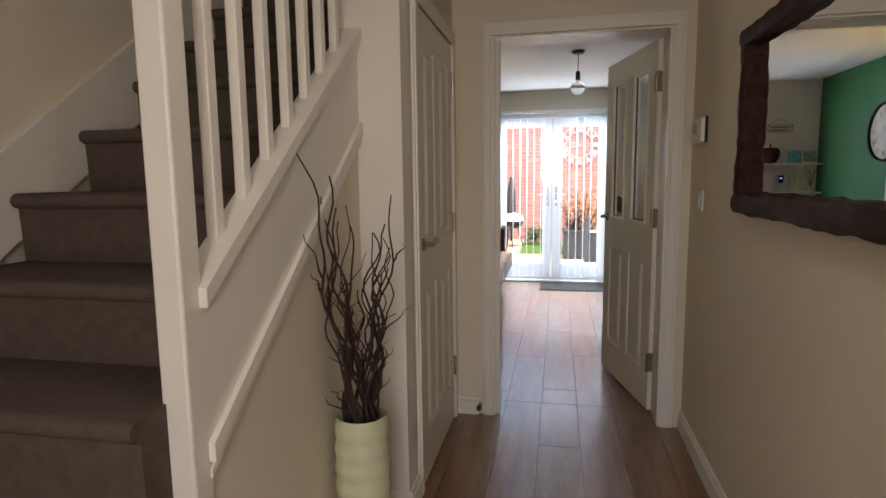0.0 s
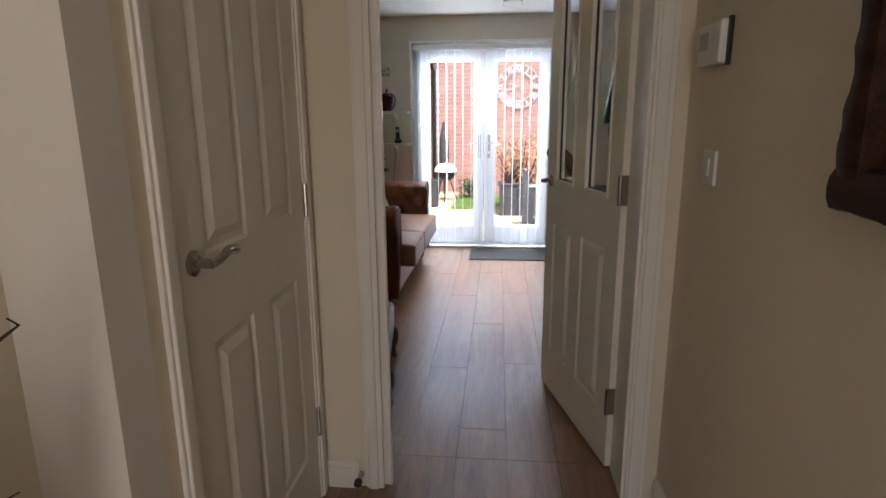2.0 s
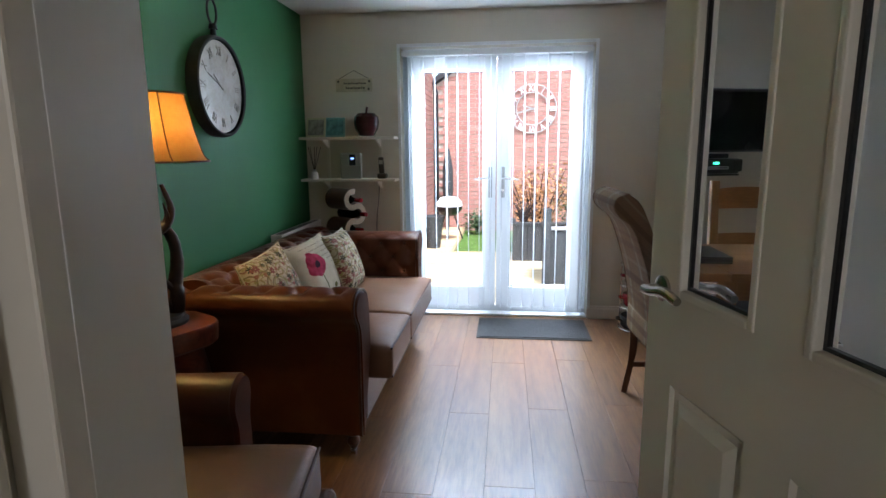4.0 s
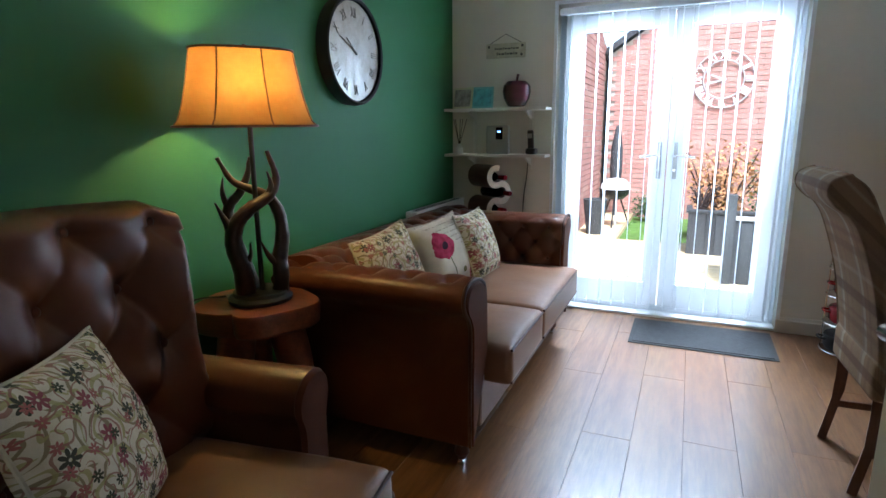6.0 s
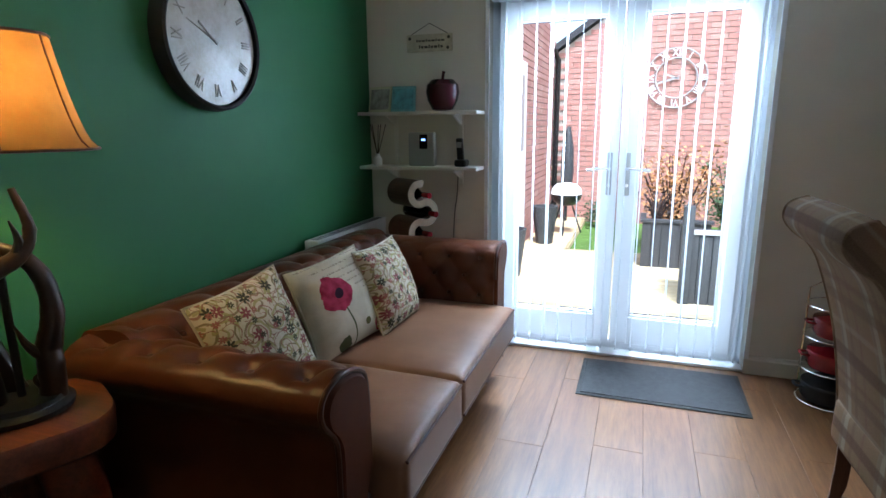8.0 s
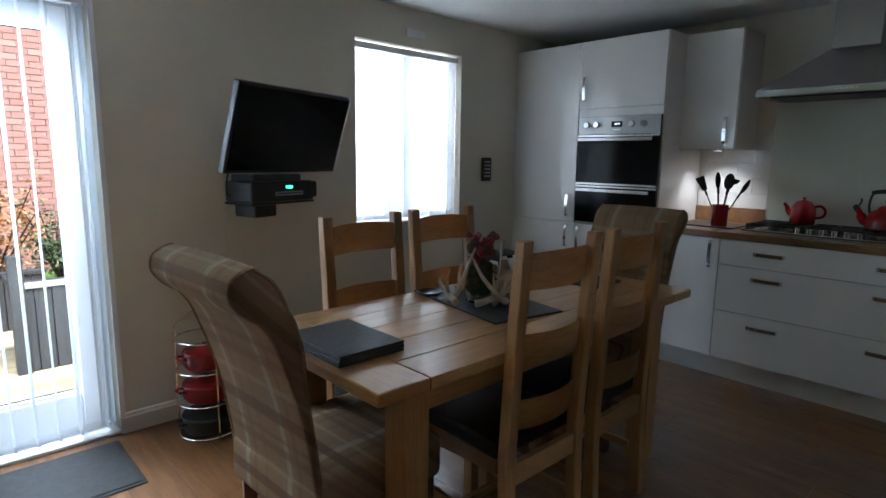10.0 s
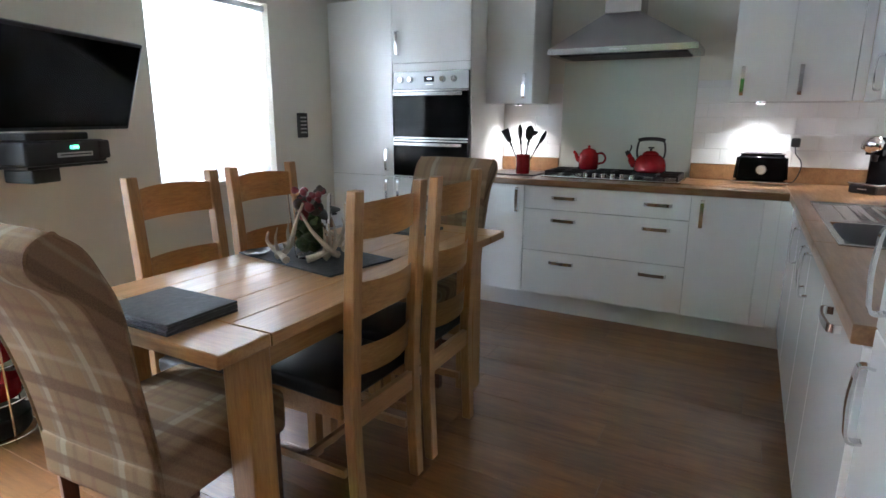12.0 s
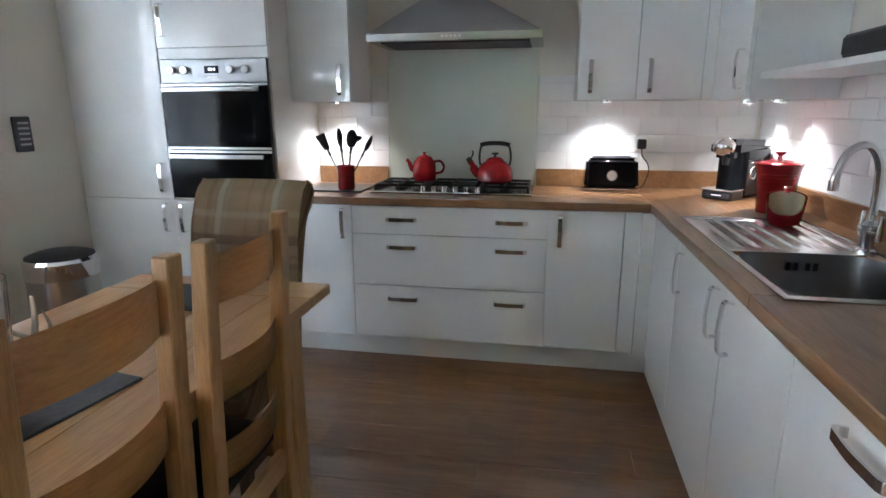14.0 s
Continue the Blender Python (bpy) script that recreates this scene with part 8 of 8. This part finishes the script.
part("collar", lathe(bmesh.new(), [(0.159, 0.56), (0.162, 0.565), (0.162, 0.640), (0.150, 0.655), (0.140, 0.655)], 40), M["chrome"], bn, "polished steel collar", True)
part("lid", lathe(bmesh.new(), [(0.150, 0.650), (0.148, 0.662), (0.10, 0.678), (0, 0.682)], 40), M["black"], bn, "black domed lid", True)


# ---------------------------------------------------------------- garden seen through the french doors
M["grass"] = plain("lawn grass", (0.085, 0.15, 0.035), 0.95, var=0.4, scale=9, grain=0.8, grain_scale=90, spec=0.1)
M["deck"] = wood("pale yellow softwood decking", (0.44, 0.33, 0.17), (0.64, 0.51, 0.31), 0.7, 'x', 0.8, 0.12)
M["mortar"] = plain("pale mortar", (0.38, 0.34, 0.29), 0.95, var=0.1, scale=20)
M["slatgrey"] = wood("charcoal painted timber", (0.025, 0.027, 0.030), (0.055, 0.058, 0.062), 0.6, 'z', 1.2, 0.1)
M["verge"] = plain("dark roof tiles", (0.03, 0.03, 0.033), 0.7, var=0.3, scale=6)
M["leaf_green"] = plain("dark green leaves", (0.045, 0.085, 0.028), 0.6, var=0.5, scale=12)
M["leaf_orange"] = plain("orange autumn leaves", (0.42, 0.21, 0.085), 0.6, var=0.5, scale=12)


def brick_mat():
    m, t, b = node_mat("red facing brick", 0.85, 0, 0.2)
    v = coords(t)
    info = t.nodes.new("ShaderNodeObjectInfo")
    geo = t.nodes.new("ShaderNodeNewGeometry")
    add = t.nodes.new("ShaderNodeMath")
    add.operation = 'ADD'
    t.links.new(info.outputs["Random"], add.inputs[0])
    t.links.new(geo.outputs["Random Per Island"], add.inputs[1])
    fr = t.nodes.new("ShaderNodeMath")
    fr.operation = 'FRACT'
    t.links.new(add.outputs[0], fr.inputs[0])
    c = ramp(t, fr.outputs[0], [(0.0, (0.35, 0.175, 0.145)), (0.4, (0.42, 0.215, 0.178)), (0.75, (0.39, 0.21, 0.175)), (1.0, (0.47, 0.29, 0.24))])
    c = mixc(t, 0.3, c, ramp(t, noise_tex(t, v, 60, 4), [(0.3, (0.32, 0.16, 0.135)), (0.7, (0.45, 0.26, 0.21))]))
    t.links.new(c, b.inputs["Base Color"])
    bump(t, b, noise_tex(t, v, 90, 3), 0.4, 0.004)
    return m


M["brick"] = brick_mat()
GZ = -0.16
bm = bmesh.new()
bm.faces.new([bm.verts.new(p) for p in ((-150, 7.29, GZ - 0.02), (160, 7.29, GZ - 0.02), (160, 220, GZ - 0.02), (-150, 220, GZ - 0.02))])
structure("ground", bm, M["grass"], "green lawn reaching away from the house", "ground")
deck = tagged(new("deck"), "pale yellow softwood garden decking", "decking", "", "structure")
rnd = random.Random(4)
y = 7.30
board_cache = {}
while y < 12.55:
    x0, x1 = (-0.6, 5.2) if y < 10.2 else (0.32, 0.92)
    key = round(x1 - x0, 2)
    if key not in board_cache:
        b2 = bmesh.new()
        box(b2, (-key / 2, -0.069, -0.028), (key / 2, 0.069, 0.0), 0.003, 1)
        board_cache[key] = done(b2, "deck_board")
        board_cache[key].materials.append(M["deck"])
    o = new("deck_board", board_cache[key])
    o.parent = deck
    o.location = ((x0 + x1) / 2, y + 0.07, -0.12)
    y += 0.145
part("fascia", boxes(((0.90, 10.28, -0.2), (0.93, 12.5, -0.12), 0.002), ((-0.6, 10.30, -0.2), (5.2, 10.33, -0.12), 0.002)), M["deck"], deck)
structure("house_plinth", boxes(((-6, 7.27, GZ - 0.3), (12, 7.29, -0.01))), M["mortar"], "rendered plinth under the french doors", "wall")

BL, BH, BJ = 0.215, 0.065, 0.010
bm = bmesh.new()
box(bm, (-BL / 2, 0, -BH / 2), (BL / 2, 0.02, BH / 2))
brick_me = done(bm, "brick")
brick_me.materials.append(M["brick"])
half = bmesh.new()
box(half, (-BL / 4 + 0.005, 0, -BH / 2), (BL / 4 - 0.005, 0.02, BH / 2))
half_me = done(half, "brick")
half_me.materials.append(M["brick"])


def gable_top(x):
    return 2.32 + 0.67 * min(x - 0.42, 3.85 - x)


def brick_face(parent, along, a0, a1, z0, zt, fixed, flip, near):
    """Courses of bricks in half bond on a wall face; `near` says which ones are single objects, the rest are joined."""
    rest = []
    row, z = 0, z0
    while z < 3.6:
        a = a0 + (BL + BJ) / 2 * (row % 2)
        while a + BL < a1:
            c = a + BL / 2
            if z + BH < zt(c):
                if near(c, z):
                    o = new("brick", brick_me)
                    o.parent = parent
                    o.matrix_basis = pose(c, fixed, z + BH / 2, 0, 0, 180) if along == 'x' else pose(fixed, c, z + BH / 2, 0, 0, -90)
                else:
                    rest.append((c, z + BH / 2))
            a += BL + BJ
        z += BH + BJ
        row += 1
    verts, faces = [], []
    for c, zz in rest:
        n = len(verts)
        for s in (-1, 1):
            for q in (-1, 1):
                for d in (0, -0.02):
                    verts.append((c + s * BL / 2, fixed + d, zz + q * BH / 2) if along == 'x' else (fixed - d, c + s * BL / 2, zz + q * BH / 2))
        faces += [(n + 1, n + 5, n + 7, n + 3), (n, n + 1, n + 3, n + 2), (n + 4, n + 6, n + 7, n + 5), (n + 2, n + 3, n + 7, n + 6), (n, n + 4, n + 5, n + 1)]
    me = bpy.data.meshes.new("brick_courses")
    me.from_pydata(verts, [], faces)
    me.materials.append(M["brick"])
    o = new("brick_courses", me)
    o.parent = parent
    tagged(o, "", "", "", "stuff")


neighbour = thing("neighbour_house", "red brick gable wall of the neighbouring house", "house")
bm = bmesh.new()
extrude_profile(bm, [(0.42, GZ - 0.2), (3.85, GZ - 0.2), (3.85, 2.32), (2.135, 3.47), (0.42, 2.32)], 'y', 12.70, 13.0)
part("wall", bm, M["mortar"], neighbour)
brick_face(neighbour, 'x', 0.43, 3.85, GZ - 0.15, gable_top, 12.70, False, lambda c, z: 1.0 < c < 2.9 and 0.75 < z < 2.05)
for s in (-1, 1):
    bm = bmesh.new()
    e = 0.30 if s < 0 else 3.97
    extrude_profile(bm, [(e, 2.27), (2.135, 3.50), (2.135, 3.60), (e - 0.0, 2.37)], 'y', 12.60, 13.4)
    part("roof_verge", bm, M["verge"], neighbour, "dark tiled roof edge")
annexe = thing("annexe", "red brick side wing with a white door", "house")
bm = bmesh.new()
extrude_profile(bm, [(8.6, GZ - 0.2), (13.2, GZ - 0.2), (13.2, 2.35), (8.6, 3.6)], 'x', -0.2, 0.37)
part("wall", bm, M["mortar"], annexe)
brick_face(annexe, 'y', 8.6, 12.7, GZ - 0.15, lambda c: 3.55 - 0.27 * (c - 8.6), 0.37, True, lambda c, z: False)
dr = part("door", boxes(((0.37, 9.55, -0.1), (0.42, 10.35, 1.95), 0.004)), M["upvc"], annexe, "white upvc side door")
part("door_pane", boxes(((0.418, 9.70, 1.0), (0.424, 10.20, 1.80))), M["silver_plastic"], dr)
part("downpipe", tube(bmesh.new(), [(0.44, 12.62, -0.1), (0.44, 12.62, 2.2), (0.38, 12.5, 2.35)], 0.034, 10), M["black"], annexe, "black downpipe", True)

gc = thing("garden_clock", "large skeleton roman-numeral clock on the brick wall", "wall clock", Matrix.Translation((2.06, 12.655, 1.90)) @ Matrix.Rotation(radians(90), 4, 'X'))
for r in (0.40, 0.27):
    part("ring", tube(bmesh.new(), [(r * math.cos(2 * math.pi * k / 48), r * math.sin(2 * math.pi * k / 48), 0) for k in range(48)], 0.010, 6, True), M["silver_plastic"], gc, "", True)
for k, txt in enumerate(ROMAN):
    a = radians(-30 * k)
    part("numeral", add_mesh(bmesh.new(), text_mesh(txt, 0.145, 0.006), Matrix.Rotation(a, 4, 'Z') @ Matrix.Translation((0, 0.335, 0)) @ Matrix.Diagonal((0.8, 1.05, 1, 1))), M["upvc"], gc)
for a, L in ((1.2, 0.18), (1.85, 0.26)):
    part("clock_hand", add_mesh(bmesh.new(), boxes(((-0.012, -0.04, -0.003), (0.012, L, 0.003))), Matrix.Rotation(a, 4, 'Z')), M["silver_plastic"], gc)


def planter(x0, x1, y0, y1, z0, z1, label, tall=0):
    pl = thing("planter", label, "planter", pose(0, 0, 0), "charcoal garden planters")
    n = max(3, round((x1 - x0) / 0.095))
    w = (x1 - x0) / n
    for k in range(n):
        part("slat", boxes(((x0 + w * k + 0.003, y0, z0), (x0 + w * (k + 1) - 0.003, y0 + 0.02, z1 - 0.03), 0.002)), M["slatgrey"], pl)
    part("inner_box", boxes(((x0 + 0.01, y0 + 0.021, z0), (x1 - 0.01, y1, z1 - 0.06))), M["slatgrey"], pl)
    part("top_rail", boxes(((x0 - 0.02, y0 - 0.015, z1 - 0.03), (x1 + 0.02, y0 + 0.06, z1), 0.003)), M["silver_plastic"] if tall else M["slatgrey"], pl)
    part("side_rail", boxes(((x0 - 0.02, y0 + 0.06, z1 - 0.03), (x0 + 0.04, y1, z1), 0.003)), M["slatgrey"], pl)
    if tall:
        part("corner_post", boxes(((x0 - 0.03, y0 - 0.03, z0), (x0 + 0.05, y0 + 0.05, z1 + tall), 0.004)), M["slatgrey"], pl)
    return pl


planter(1.72, 2.35, 9.72, 10.15, -0.12, 0.36, "charcoal slatted timber planter on the decking")
planter(2.04, 2.62, 8.55, 9.0, -0.12, 0.47, "tall charcoal slatted planter with a corner post", 0.19)


def leafy(name, label, cx, cy, z0, z1, rad, material, count, seed, stems):
    """A shrub: thin tapered stems and many small leaf blades in uneven clumps."""
    sh = thing(name, label, "shrub", pose(cx, cy, z0))
    r = random.Random(seed)
    tips = []
    for _ in range(stems):
        a, l = r.uniform(0, 6.28), r.uniform(0.2, 1.0)
        tip = Vector((rad * l * math.cos(a), rad * l * math.sin(a), (z1 - z0) * r.uniform(0.55, 1.0)))
        part("stem", tube(bmesh.new(), curve_pts([(0, 0, 0), tip * 0.5 + Vector((0, 0, 0.06)), tip], 4), [0.016 * (1 - 0.09 * k) for k in range(9)], 5), M["twig"], sh, "", True)
        tips.append(tip)
    bm = bmesh.new()
    for _ in range(count):
        t = r.choice(tips) * r.uniform(0.35, 1.05)
        p = t + Vector((r.gauss(0, 0.09), r.gauss(0, 0.09), r.gauss(0, 0.07)))
        q = Euler((r.uniform(-1, 1), r.uniform(-1, 1), r.uniform(0, 6.28))).to_matrix()
        L, w = r.uniform(0.03, 0.065), r.uniform(0.012, 0.022)
        vs = [bm.verts.new(p + q @ Vector(c)) for c in ((-w, 0, 0), (0, -L * 0.5, 0.006), (w, 0, 0), (0, L * 0.6, 0.004))]
        bm.faces.new(vs)
    tagged(part("foliage", bm, material, sh), "", "", "", "stuff")
    return sh


leafy("shrub", "orange-leaved autumn shrub behind the planters", 2.05, 10.9, -0.15, 1.0, 0.50, M["leaf_orange"], 1700, 3, 20)
leafy("shrub", "dark green shrub beside the brick wall", 2.75, 11.6, -0.15, 0.80, 0.60, M["leaf_green"], 1300, 4, 16)
leafy("shrub", "grassy plant in the dark planter", 1.85, 9.93, 0.28, 0.62, 0.22, M["twig"], 60, 5, 16)
leafy("shrub", "low green planting at the foot of the brick wall", 1.15, 12.35, -0.15, 0.18, 0.30, M["leaf_green"], 420, 6, 9)
bb = thing("kettle_barbecue", "white-lidded kettle barbecue at the end of the decking", "barbecue", pose(0.78, 11.3, -0.12))
part("lid", lathe(bmesh.new(), [(0.20, 0.52), (0.19, 0.58), (0.13, 0.645), (0.03, 0.665), (0, 0.668)], 24), M["upvc"], bb, "white domed lid", True)
part("bowl", lathe(bmesh.new(), [(0, 0.36), (0.11, 0.38), (0.19, 0.46), (0.20, 0.52)], 24), M["black"], bb, "", True)
for a in (0.5, 2.6, 4.7):
    rod(bm := bmesh.new(), (0.08 * math.cos(a), 0.08 * math.sin(a), 0.38), (0.22 * math.cos(a), 0.22 * math.sin(a), 0.0), 0.011)
    part("leg", bm, M["black"], bb)
pr = thing("closed_parasol", "closed dark parasol standing by the brick wall", "parasol", pose(0.66, 12.3, -0.12))
part("folded_canopy", lathe(bmesh.new(), [(0, 0.5), (0.075, 0.52), (0.092, 0.70), (0.085, 1.05), (0.05, 1.25), (0.03, 1.36), (0, 1.38)], 14), M["slatgrey"], pr, "", True)
rod(bm := bmesh.new(), (0, 0, 0.0), (0, 0, 0.55), 0.02)
part("pole", bm, M["black"], pr)
for x, yy in ((0.55, 9.0), (0.62, 10.6)):
    ob = thing("plant_pot", "tall dark plant pot against the side wall", "plant pot", pose(x, yy, -0.12), "pots by the side wall")
    part("pot", lathe(bmesh.new(), [(0, 0), (0.10, 0), (0.15, 0.42), (0.155, 0.45), (0.13, 0.45), (0.12, 0.40), (0, 0.39)], 22), M["slatgrey"], ob, "", True)
# tiles last
tiled("wall_tiles_back_a", 'x', YF + 0.022, 4.484, 1.009, 1.388)
tiled("wall_tiles_back_b", 'x', 5.362, 5.806, 1.009, 1.388)
tiled("wall_tiles_back_c", 'x', 4.286, 4.484, 1.389, 1.530)
tiled("wall_tiles_back_d", 'x', 5.362, 5.468, 1.389, 1.530)
tiled("wall_tiles_side_a", 'y', 2.65, XK - 0.022, 1.009, 1.376)
tiled("wall_tiles_side_b", 'y', 2.65, 4.830, 1.377, 1.457)


# ---------------------------------------------------------------- floor planks
structure("floor_base", boxes(((XG - 0.1, YF, -0.06), (XK + 0.1, YW + 0.3, -0.006)), ((HL - 0.9, -1.3, -0.06), (HR + 0.1, YF, -0.006))), M["joint"], "dark floor underlay seen in the plank joints", "floor")
floor = tagged(new("floor"), "brown oak laminate plank floor with a soft sheen", "floor", "", "structure")
PW, PL = 0.192, 1.26
_plank_cache = {}


def plank(x0, x1, y0, y1):
    key = (round(x1 - x0, 3), round(y1 - y0, 3))
    if key not in _plank_cache:
        bm = bmesh.new()
        w, l, g, c = key[0] / 2, key[1] / 2, 0.0004, 0.0009
        lo = [bm.verts.new((sx * (w - g), sy * (l - g), -0.006)) for sx, sy in ((-1, -1), (1, -1), (1, 1), (-1, 1))]
        md = [bm.verts.new((sx * (w - g), sy * (l - g), -c)) for sx, sy in ((-1, -1), (1, -1), (1, 1), (-1, 1))]
        up = [bm.verts.new((sx * (w - g - c), sy * (l - g - c), 0)) for sx, sy in ((-1, -1), (1, -1), (1, 1), (-1, 1))]
        for q, r in ((lo, md), (md, up)):
            for k in range(4):
                bm.faces.new((q[k], q[(k + 1) % 4], r[(k + 1) % 4], r[k]))
        bm.faces.new(up)
        me = done(bm, "plank")
        me.materials.append(M["floor"])
        _plank_cache[key] = me
    o = new("plank", _plank_cache[key])
    o.parent = floor
    o.location = ((x0 + x1) / 2, (y0 + y1) / 2, 0)


def lay(xa, xb, ya, yb, phase):
    i = math.floor((xa - 1.75) / PW)
    while True:
        x0, x1 = max(xa, 1.75 + i * PW), min(xb, 1.75 + (i + 1) * PW)
        if x0 >= xb - 1e-4:
            break
        if x1 - x0 > 0.004:
            y = ya - ((i * 0.47 + phase) % 1.0) * PL
            while y < yb:
                y0, y1 = max(y, ya), min(y + PL, yb)
                if y1 - y0 > 0.004:
                    plank(x0, x1, y0, y1)
                y += PL
        i += 1


lay(XG, XK, YF, YW, 0.3)
lay(0.95, HR, -1.2, YF, 0.3)
